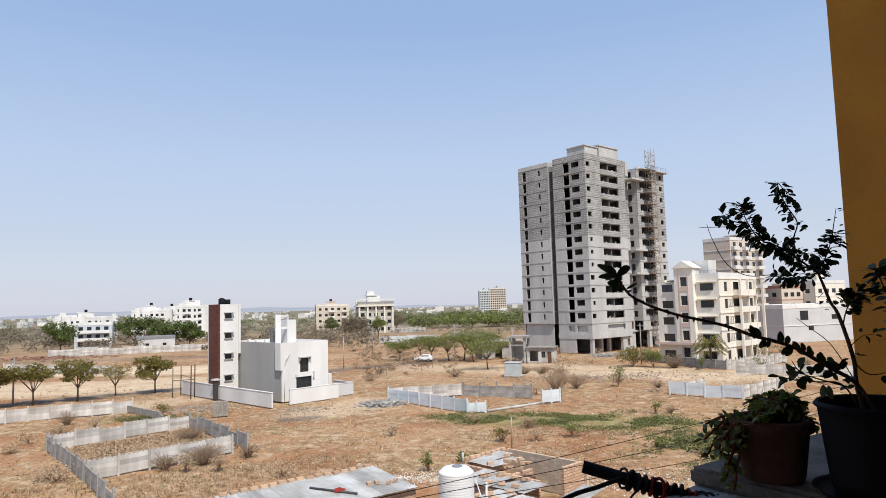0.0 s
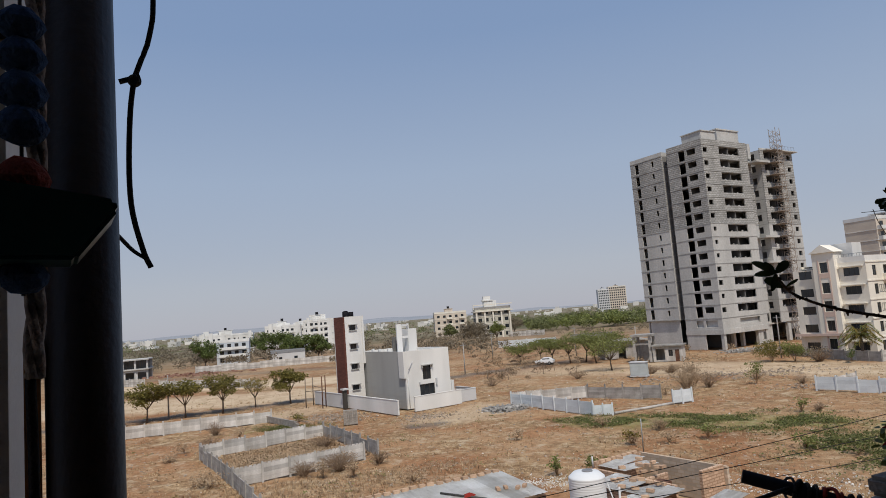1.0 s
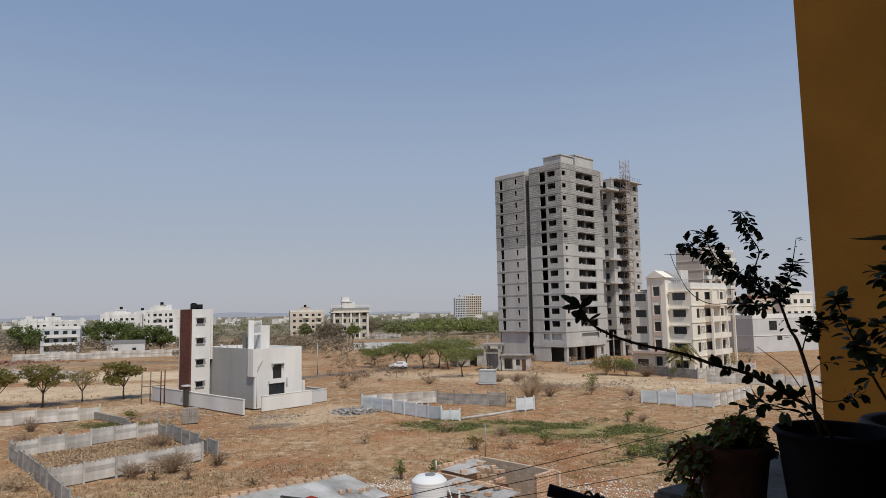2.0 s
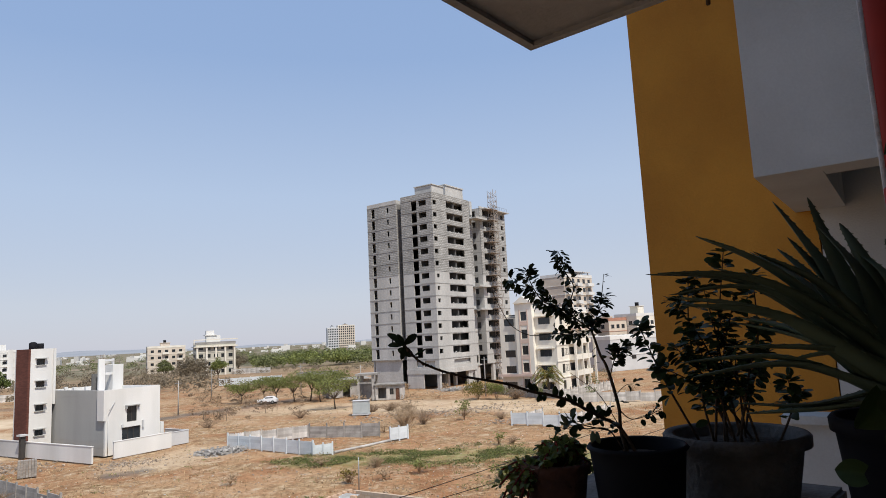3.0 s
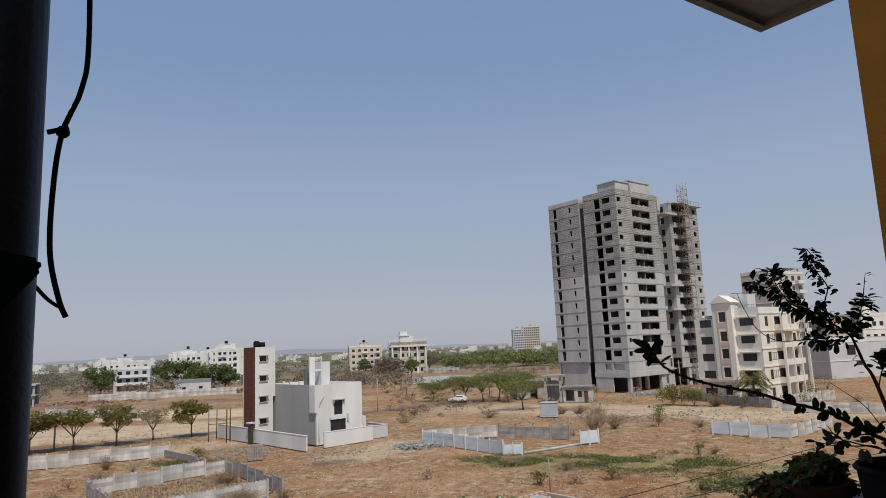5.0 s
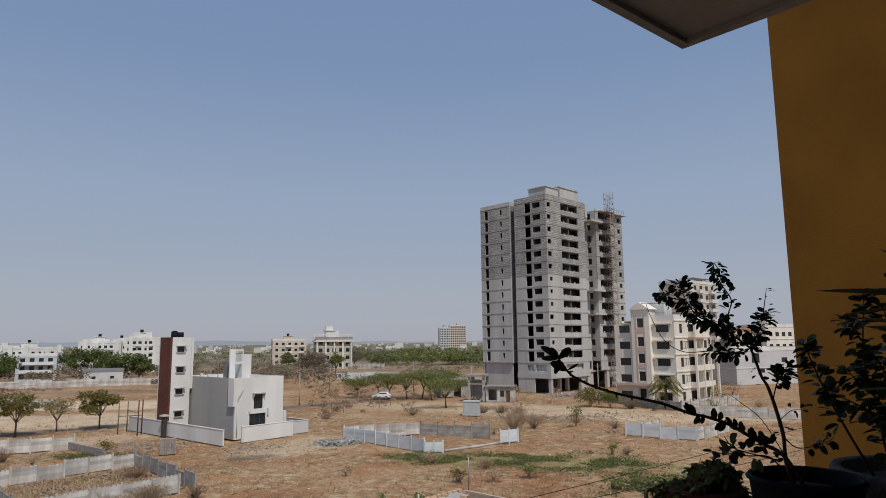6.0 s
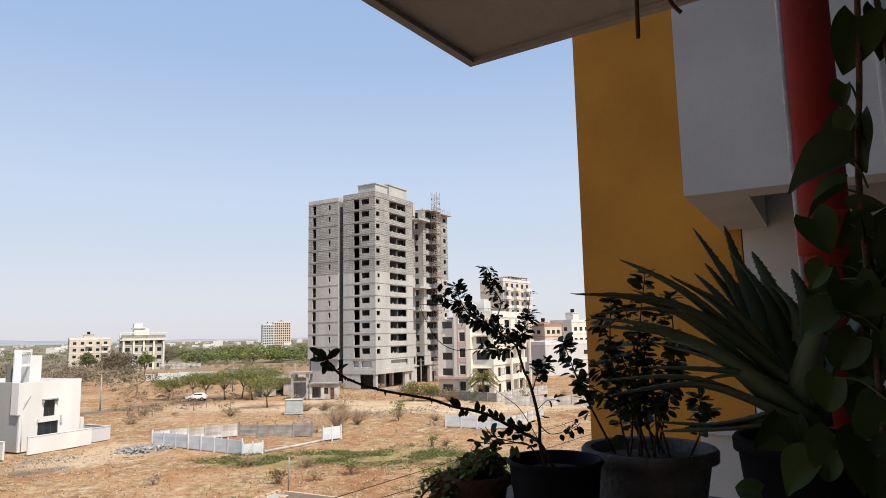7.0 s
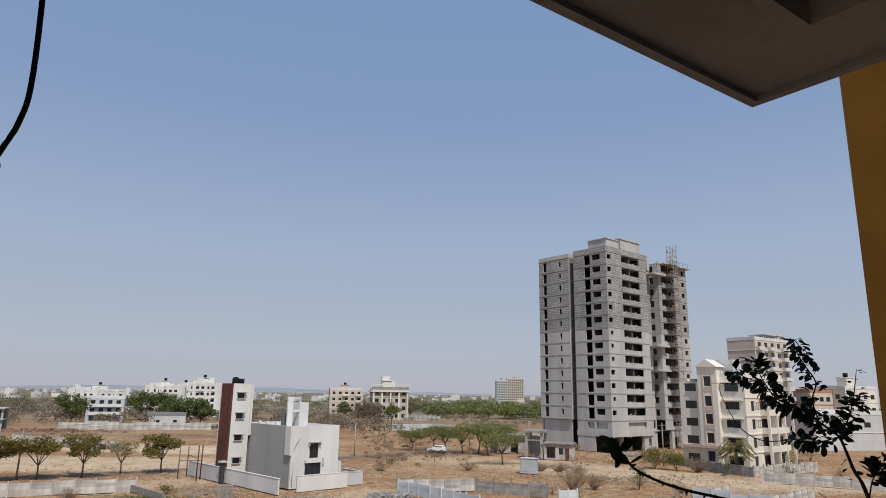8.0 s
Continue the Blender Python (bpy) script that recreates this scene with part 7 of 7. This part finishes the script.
def succulent():
    rnd = random.Random(31)
    root = thing("potted_succulent", pose(0.718, 1.402, 11.828), "yellow-green trailing succulent spilling over a terracotta pot", "plant")
    leaves = bmesh.new()
    for k in range(46):
        stems = bmesh.new()
        a = rnd.uniform(0, 6.283)
        out = rnd.uniform(0.02, 0.075)
        e = Vector((math.cos(a) * out, math.sin(a) * out, rnd.uniform(0.0, 0.05)))
        if k % 3 == 0:
            # hangs over the rim on the open side
            a = rnd.uniform(2.3, 3.7)
            e = Vector((math.cos(a) * rnd.uniform(0.09, 0.125), math.sin(a) * rnd.uniform(0.08, 0.12), rnd.uniform(-0.09, 0.03)))
        m = Vector((e.x * 0.6, e.y * 0.6, max(e.z, 0.0) + 0.018))
        sp = spline([(e.x * 0.1, e.y * 0.1, 0), m, e], 5)
        tube(stems, sp, [0.0022] * len(sp), 4)
        part("stem", stems, RED_YARN, root, "thin reddish stem")
        dress(leaves, sp, rnd, 30, 0.0145, 0.3, 0.006)
    part("leaves", leaves, SUCCULENT, root)


succulent()


def bush():
    rnd = random.Random(44)
    root = thing("potted_bush", pose(0, 0, 0), "bushy glossy-leaved plant with one coral flower in a grey pot", "plant")
    leaves = bmesh.new()
    tips = [(0.999, 1.358, 12.167), (1.051, 1.324, 12.19), (1.088, 1.297, 12.264), (1.128, 1.267, 12.212), (0.923, 1.379, 12.118), (0.995, 1.36, 12.067), (1.133, 1.263, 12.114), (1.162, 1.24, 11.996), (1.02, 1.345, 12.11), (1.07, 1.31, 12.14), (1.1, 1.29, 12.17), (1.03, 1.33, 12.04), (1.09, 1.3, 12.07), (0.96, 1.37, 12.03), (1.13, 1.26, 12.06), (1.026, 1.34, 12.208)]
    for k, t in enumerate(tips):
        t = Vector(t)
        b = Vector((1.11 + rnd.uniform(-0.07, 0.07), 1.355 + rnd.uniform(-0.06, 0.06), 11.85))
        m = b.lerp(t, 0.5) + Vector((rnd.uniform(-0.03, 0.03), rnd.uniform(-0.03, 0.03), 0.02))
        sp = spline([b, m, t], 7)
        bm = bmesh.new()
        tube(bm, sp, [0.0032 - 0.0022 * i / (len(sp) - 1) for i in range(len(sp))], 5)
        part("stem", bm, STEM, root)
        dress(leaves, sp, rnd, 60, 0.024, 0.35, 0.012)
        for q in range(9):
            a = 6.283 * q / 9
            leaf_shape(leaves, t, Vector((math.cos(a), math.sin(a), rnd.uniform(0.1, 0.7))), Vector((0, 0, 1)), 0.027, 0.012, 0.15, 0.1)
    part("leaves", leaves, BUSH_LEAF, root)
    bm = bmesh.new()
    for q in range(7):
        a = 6.283 * q / 7
        leaf_shape(bm, Vector(tips[-1]) + Vector((0, 0, 0.01)), Vector((math.cos(a), math.sin(a), 0.9)), Vector((0, 0, 1)), 0.017, 0.013, 0.1, 0.2)
    part("flower", bm, FLOWER, root, "coral red flower")


bush()


def aloe():
    rnd = random.Random(55)
    root = thing("potted_aloe", pose(0, 0, 0), "large grey-green aloe with long arching toothed leaves", "plant")
    base = Vector((1.19, 1.0, 11.98))
    arms = [((1.035, 1.085, 12.199), (0.931, 1.163, 12.279), 0.036), ((1.008, 1.069, 12.177), (0.842, 1.161, 12.212), 0.034), ((1.007, 1.043, 12.116), (0.843, 1.101, 12.151), 0.042), ((1.042, 1.079, 12.04), (0.904, 1.181, 12.02), 0.034), ((1.067, 1.057, 11.965), (0.974, 1.133, 11.955), 0.026),
            ((1.211, 1.129, 12.203), (1.217, 1.191, 12.359), 0.034), ((1.23, 1.08, 12.18), (1.253, 1.157, 12.3), 0.034), ((1.19, 1.13, 12.17), (1.184, 1.22, 12.282), 0.03), ((1.13, 1.12, 12.14), (1.088, 1.235, 12.198), 0.038), ((1.14, 1.14, 12.08), (1.096, 1.291, 12.127), 0.036), ((1.25, 1.03, 12.16), (1.28, 1.086, 12.257), 0.03),
            ((1.1, 1.03, 12.15), (1.0, 1.1, 12.24), 0.036), ((1.28, 0.95, 12.15), (1.4, 0.94, 12.27), 0.036), ((1.12, 0.9, 12.12), (1.05, 0.78, 12.16), 0.036), ((1.09, 1.02, 12.06), (0.93, 1.11, 12.075), 0.034), ((1.2, 1.12, 12.05), (1.18, 1.27, 12.03), 0.032)]
    for mid, tip, w in arms[:12]:
        j = Vector((rnd.uniform(-0.05, 0.06), rnd.uniform(-0.03, 0.07), rnd.uniform(-0.06, 0.05)))
        arms.append((Vector(mid) + j * 0.5, Vector(tip) + j * 1.4, w * rnd.uniform(0.7, 1.0)))
    for mid, tip, w in arms:
        sp = spline([base + Vector((rnd.uniform(-0.02, 0.02), rnd.uniform(-0.02, 0.02), rnd.uniform(-0.03, 0.03))), mid, tip], 9)
        bm = bmesh.new()
        rings = []
        n = len(sp)
        for i, p in enumerate(sp):
            t = i / (n - 1)
            d = (sp[min(i + 1, n - 1)] - sp[max(i - 1, 0)]).normalized()
            s = d.cross(Vector((0, 0, 1)))
            s = s.normalized() if s.length > 0.2 else d.cross(Vector((0.5, -0.8, 0.1))).normalized()
            u = s.cross(d)
            ww = w * 0.86 * (1 - t) ** 0.75 + 0.001
            th = ww * 0.36
            rings.append([bm.verts.new(p + s * ww + u * th * 0.8), bm.verts.new(p + s * ww * 0.4 - u * th * 0.5), bm.verts.new(p - u * th), bm.verts.new(p - s * ww * 0.4 - u * th * 0.5), bm.verts.new(p - s * ww + u * th * 0.8), bm.verts.new(p + u * th * 0.1)])
        for a, b in zip(rings, rings[1:]):
            for k in range(6):
                bm.faces.new((a[k], a[(k + 1) % 6], b[(k + 1) % 6], b[k])).smooth = True
        bm.faces.new(rings[0])
        bm.faces.new(rings[-1])
        for i in range(2, n - 2):
            for e in (0, 4):
                p = rings[i][e].co
                q = p + (p - sp[i]).normalized() * 0.0035
                vv = [bm.verts.new(p), bm.verts.new(rings[i + 1][e].co.lerp(p, 0.6)), bm.verts.new(q)]
                bm.faces.new(vv)
        part("leaf", bm, ALOE, root)


aloe()


def heart_mesh():
    """A heart-shaped leaf one unit long, cupped along its midrib, with a wavy edge."""
    bm = bmesh.new()
    n = 14
    rows = []
    for i in range(n + 1):
        t = i / n
        w = 0.5 * math.sin(math.pi * min(1, (t * 0.93 + 0.07)) ** 0.62) ** 0.85
        row = []
        for k in range(-4, 5):
            q = k / 4
            lobe = -0.2 * abs(q) * (1 - t) ** 3
            z = 0.34 * abs(q) * w * 2 - 0.3 * t * t + 0.02 * math.sin(9 * t + 2 * q) * abs(q)
            row.append(bm.verts.new((t + lobe, q * w, z)))
        rows.append(row)
    for p, q in zip(rows, rows[1:]):
        for k in range(8):
            bm.faces.new((p[k], p[k + 1], q[k + 1], q[k])).smooth = True
    me = finish(bm)
    me.materials.append(POTHOS)
    return me


def vine():
    rnd = random.Random(66)
    root = thing("climbing_vine", pose(0, 0, 0), "climbing vine with large heart-shaped green leaves", "plant")
    for pts, rad in (([(1.05, 0.76, 11.8), (1.05, 0.75, 12.0), (1.04, 0.74, 12.2), (1.03, 0.73, 12.35), (1.04, 0.72, 12.5), (1.05, 0.71, 12.74)], 0.004), ([(1.08, 0.72, 11.8), (1.09, 0.7, 12.2), (1.075, 0.7, 12.45), (1.06, 0.7, 12.6), (1.045, 0.7, 12.74)], 0.004)):
        bm = bmesh.new()
        tube(bm, spline(pts, 7), rad, 6)
        part("stem", bm, STEM, root)
    heart = heart_mesh()
    # each leaf: where its stalk joins, and its tip
    spots = [((1.036, 0.712, 12.566), (1.037, 0.743, 12.482)), ((1.076, 0.709, 12.578), (1.07, 0.701, 12.502)), ((1.012, 0.711, 12.423), (1.009, 0.746, 12.384)), ((1.038, 0.727, 12.427), (1.046, 0.749, 12.34)), ((0.98, 0.703, 12.36), (0.932, 0.788, 12.336)), ((1.005, 0.735, 12.325), (0.979, 0.796, 12.302)), ((0.971, 0.76, 12.289), (0.979, 0.735, 12.232)), ((1.018, 0.736, 12.29), (1.022, 0.762, 12.235)), ((1.026, 0.741, 12.299), (1.045, 0.701, 12.305)), ((1.054, 0.739, 12.289), (1.049, 0.728, 12.217)), ((0.987, 0.757, 12.223), (0.981, 0.794, 12.189)), ((0.958, 0.729, 12.159), (0.937, 0.782, 12.13)), ((1.021, 0.748, 12.199), (1.027, 0.724, 12.125)), ((1.004, 0.706, 12.191), (0.998, 0.744, 12.137)), ((1.052, 0.922, 12.0), (1.037, 0.964, 11.921)), ((1.066, 0.907, 11.996), (1.062, 0.897, 11.937)), ((1.045, 0.857, 11.94), (1.015, 0.916, 11.883)), ((1.026, 0.948, 11.881), (1.002, 0.996, 11.882)), ((1.037, 0.76, 12.125), (1.027, 0.803, 12.069)), ((1.068, 0.752, 12.117), (1.072, 0.78, 12.045)), ((1.031, 0.735, 12.478), (1.039, 0.757, 12.44)), ((1.031, 0.798, 12.069), (1.029, 0.83, 12.006)), ((1.076, 0.775, 12.045), (1.071, 0.813, 11.978)), ((1.042, 0.816, 11.987), (1.039, 0.849, 11.918))]
    view = Vector((-0.72, -0.66, 0.2))
    for _ in range(34):
        b = Vector((1.06 + rnd.uniform(-0.06, 0.07), 0.75 + rnd.uniform(-0.09, 0.07), rnd.uniform(11.88, 12.26)))
        spots.append((b, b + Vector((rnd.uniform(-0.05, 0.03), rnd.uniform(-0.03, 0.05), -rnd.uniform(0.04, 0.075)))))
    for b, t in spots:
        b, t = Vector(b), Vector(t)
        L = (t - b).length * 0.85
        x = (t - b).normalized()
        z = view + Vector((rnd.uniform(-0.5, 0.5), rnd.uniform(-0.5, 0.5), rnd.uniform(-0.2, 0.6)))
        y = z.cross(x).normalized()
        z = x.cross(y)
        o = new("leaf", heart)
        o.parent = root
        w = L * rnd.uniform(0.85, 1.0)
        o.matrix_basis = Matrix.Translation(b) @ Matrix((x, y, z)).transposed().to_4x4() @ Matrix.Diagonal((L, w, L, 1))
        st = bmesh.new()
        s = Vector((1.045, 0.73, b.z - 0.03))
        if (s - b).length < 0.12:
            tube(st, spline([s, s.lerp(b, 0.5) + Vector((0, 0, 0.012)), b], 4), 0.0016, 5)
            part("stalk", st, GREEN_STEM, root)
        else:
            st.free()


vine()


# drain pipes on the wall beyond
for nm, x, y, rad, mat, lab in (("drain_pipe", 1.668, 1.331, 0.058, RED_PAINT, "red oxide painted drain pipe with a grey seam"), ("drain_pipe", 1.84, 1.24, 0.03, BALCONY_WHITE, "thin white drain pipe on the wall")):
    r = thing(nm, pose(x, y, 10.4), lab, "pipe")
    bm = bmesh.new()
    cyl(bm, 0, 0, 0, 4.6, rad, rad, 28)
    part("tube", bm, mat, r)
    bm = bmesh.new()
    lathe(bm, [(rad, 1.92), (rad + 0.009, 1.925), (rad + 0.009, 2.02), (rad, 2.03)], 28)
    part("socket", bm, mat, r)
    if rad > 0.05:
        bm = bmesh.new()
        tube(bm, [(-0.043, 0.04, 0), (-0.043, 0.04, 4.6)], 0.009, 6)
        part("seam", bm, FLAKED, r, "grey cement seam")

# dry twigs caught under the slab
r = thing("dry_twig", pose(0, 0, 0), "broken dry twigs hanging from the slab above", "twig")
for pts in ([(0.894, 1.006, 12.79), (0.893, 1.006, 12.72), (0.892, 1.007, 12.653)], [(0.953, 1.01, 12.79), (0.965, 1.006, 12.735), (0.985, 1.002, 12.712)], [(0.94, 1.01, 12.79), (0.935, 1.008, 12.74)]):
    bm = bmesh.new()
    tube(bm, spline(pts, 4), 0.004, 5)
    part("stick", bm, STEM, r)

# faint wire and small plate on the next balcony
r = thing("wall_wire", HOME @ pose(4.745, 0.0, 13.6), "thin wire hanging down a white wall", "wire")
bm = bmesh.new()
tube(bm, spline([(-0.004, -0.52, 1.4), (-0.004, -0.525, 0.6), (-0.004, -0.53, -0.02)], 5), 0.005, 5)
part("wire", bm, FRAME_DARK, r)
r = thing("sign_plate", HOME @ pose(6.59, -0.95, 12.55), "pale plate with red bars on the balcony wall", "sign")
bm = bmesh.new()
bx(bm, -0.015, -0.25, -0.16, 0, 0.25, 0.16)
part("plate", bm, CREAM, r)
for k in range(3):
    bm = bmesh.new()
    bx(bm, -0.02, -0.16 + 0.12 * k, -0.02, -0.015, -0.09 + 0.12 * k, 0.11)
    part("bar", bm, RED_PAINT, r)

# clothes-line rod with its wrappings, and the rope
r = thing("line_rod", pose(0, 0, 0), "black steel rod bound with red and black cord", "rod")
a, b = Vector((0.385, 1.487, 11.752)), Vector((0.66, 1.43, 11.675))
bm = bmesh.new()
tube(bm, [a, a.lerp(b, 0.5), b], 0.0125, 14)
part("rod", bm, BLACK_PLASTIC, r)
rnd = random.Random(2)
for k in range(15):
    t = 0.27 + 0.046 * k
    c = a.lerp(b, t)
    d = (b - a).normalized()
    s = d.cross(Vector((0, 0, 1))).normalized()
    u = s.cross(d)
    tilt = rnd.uniform(-0.7, 0.7)
    rr = rnd.uniform(0.014, 0.019)
    pts = [c + rr * (math.cos(q) * s + math.sin(q) * u) + d * (0.012 * tilt * math.cos(q)) for q in [6.2832 * i / 14 for i in range(15)]]
    bm = bmesh.new()
    tube(bm, pts, rnd.uniform(0.0025, 0.0045), 5)
    part("binding", bm, RED_PAINT if k in (4, 5, 6, 9, 10) else ROPE_BLACK, r)
for pts, rad in (([(0.463, 1.468, 11.735), (0.40, 1.43, 11.728), (0.32, 1.387, 11.717), (0.1, 1.25, 11.66), (-0.4, 0.95, 11.55)], 0.0042), ([(0.50, 1.47, 11.72), (0.46, 1.44, 11.70), (0.42, 1.4, 11.66), (0.36, 1.3, 11.58)], 0.0022), ([(0.53, 1.46, 11.715), (0.50, 1.44, 11.68), (0.47, 1.42, 11.6)], 0.003)):
    bm = bmesh.new()
    tube(bm, spline(pts, 6), rad, 6)
    part("rope", bm, ROPE_BLACK, r)

# service cables across the yard, between two poles
r = thing("service_cable", pose(0, 0, 0), "thin black service cables strung between poles", "cable")
for za, zb in ((9.26, 10.9), (9.36, 10.2), (9.47, 9.4)):
    p, q = Vector((-6.0, 6.7, za)), Vector((15.5, 17.5, zb))
    bm = bmesh.new()
    tube(bm, [p.lerp(q, t / 16) - Vector((0, 0, 0.25 * (1 - (t / 8 - 1) ** 2))) for t in range(17)], 0.006, 5)
    part("cable", bm, ROPE_BLACK, r)
pole(-6.0, 6.7, 9.6, "grey concrete utility pole beside the building")
pole(15.5, 17.5, 11.2, "grey concrete utility pole beside the building")

# dark post, holder, rope and hanging ornament at the other side
PIVOT = Vector((0.067, 0.18, 12.084))
OUTWARD = Matrix.Translation((0.082, 0.178, 12.089)) @ Matrix.Diagonal((1.48, 1.48, 1.48, 1)) @ Matrix.Translation(-PIVOT)


def outward(ob, dx=0.0, dy=0.0, dz=0.0):
    ob.matrix_basis = Matrix.Translation((dx, dy, dz)) @ OUTWARD @ ob.matrix_basis


r = thing("drain_pipe", pose(-0.543, 0.957, 0, 0, 0, 40.8), "dark brown drain pipe beside the balcony wall", "pipe")
bm = bmesh.new()
cyl(bm, 0, 0, 0, 17, 0.046, 0.046, 28)
part("tube", bm, DARK_BROWN, r)
bm = bmesh.new()
bx(bm, -0.068, -0.02, 0, -0.05, 0.006, 12.1)
part("strip", bm, OAK, r, "orange wood strip")
r = thing("wall_holder", pose(-0.302, 0.62, 12.15, 0, 0, 40.8), "dark teal plastic holder on the post", "holder")
bm = bmesh.new()
prof = [(-0.06, -0.002), (0.008, -0.004), (0.037, 0.033), (0.035, 0.042), (-0.058, 0.058)]
aa = [bm.verts.new((x, -0.03, z)) for x, z in prof]
bb = [bm.verts.new((x, 0.03, z)) for x, z in prof]
bm.faces.new(aa)
bm.faces.new(bb[::-1])
for i in range(5):
    bm.faces.new((aa[i], aa[(i + 1) % 5], bb[(i + 1) % 5], bb[i]))
bmesh.ops.bevel(bm, geom=bm.edges[:], offset=0.003, segments=2, affect="EDGES")
part("tray", bm, TEAL, r)
bm = bmesh.new()
bx(bm, -0.066, -0.034, -0.012, -0.059, 0.034, 0.066)
part("back_plate", bm, TEAL, r)
outward(r)
r = thing("hanging_rope", pose(0, 0, 0), "dirty twisted rope hanging beside the post", "rope")
for ph in (0, 2.1, 4.2):
    bm = bmesh.new()
    pts = []
    for i in range(60):
        z = 12.72 - 0.66 * i / 59
        bow = -0.012 * max(0, (12.2 - z)) / 0.14
        pts.append(Vector((-0.358 + bow * 0.7 + 0.004 * math.cos(ph + i * 0.55), 0.628 - 0.3 * bow + 0.004 * math.sin(ph + i * 0.55), z)))
    tube(bm, pts, 0.0042, 5)
    part("strand", bm, ROPE_PALE, r)
bm = bmesh.new()
tube(bm, spline([(-0.37, 0.632, 12.06), (-0.366, 0.63, 11.95), (-0.37, 0.628, 11.7)], 6), 0.004, 6)
part("cord", bm, ROPE_BLACK, r)
outward(r, 0.034, 0.006)
r = thing("hanging_ornament", pose(-0.372, 0.604, 12.36), "blue and red yarn ornament hanging from a bar", "ornament")
for z, rad, mat, nm in ((-0.035, 0.017, BLUE_YARN, "bead"), (-0.062, 0.018, BLUE_YARN, "bead"), (-0.09, 0.019, BLUE_YARN, "bead"), (-0.118, 0.019, BLUE_YARN, "bead"), (-0.16, 0.02, RED_YARN, "bead"), (-0.2, 0.02, RED_YARN, "bead"), (-0.235, 0.017, BLUE_YARN, "bead")):
    bm = bmesh.new()
    bmesh.ops.create_icosphere(bm, subdivisions=2, radius=rad)
    for v in bm.verts:
        v.co += v.co.normalized() * 0.003 * noise.noise(v.co * 160)
        v.co.z = v.co.z * 0.85 + z
    part(nm, bm, mat, r)
bm = bmesh.new()
tube(bm, [(0, 0, 0.02), (0, 0, -0.25)], 0.0015, 5)
part("thread", bm, ROPE_BLACK, r)
outward(r, 0.064, 0.01, 0.02)
r = thing("hook_bar", pose(-0.40, 0.57, 12.385, 0, 0, 40.8), "short dark bar carrying an ornament", "bar")
bm = bmesh.new()
bx(bm, -0.03, -0.006, -0.008, 0.09, 0.006, 0.008)
part("bar", bm, DARK_BROWN, r)
outward(r, -0.008, 0.0, -0.07)
r = thing("loose_cable", pose(0, 0, 0), "black loose cable hanging with a knot and bent end", "cable")
bm = bmesh.new()
tube(bm, spline([(-0.335, 0.72, 13.3), (-0.31, 0.735, 13.1), (-0.3, 0.745, 12.85), (-0.302, 0.76, 12.6), (-0.313, 0.785, 12.445), (-0.321, 0.787, 12.393), (-0.334, 0.778, 12.343), (-0.339, 0.775, 12.282), (-0.339, 0.775, 12.216), (-0.331, 0.78, 12.169), (-0.325, 0.784, 12.150)], 6), 0.0028, 7)
part("cable", bm, ROPE_BLACK, r)
bm = bmesh.new()
tube(bm, spline([(-0.327, 0.782, 12.158), (-0.337, 0.772, 12.168), (-0.334, 0.735, 12.186), (-0.322, 0.69, 12.19)], 6), 0.002, 6)
part("tail", bm, ROPE_BLACK, r)
bm = bmesh.new()
bmesh.ops.create_icosphere(bm, subdivisions=2, radius=0.007, matrix=Matrix.Translation((-0.333, 0.778, 12.345)))
tube(bm, [(-0.328, 0.78, 12.35), (-0.345, 0.77, 12.343)], 0.003, 5)
part("knot", bm, ROPE_BLACK, r)
outward(r, -0.013, -0.011, 0.008)
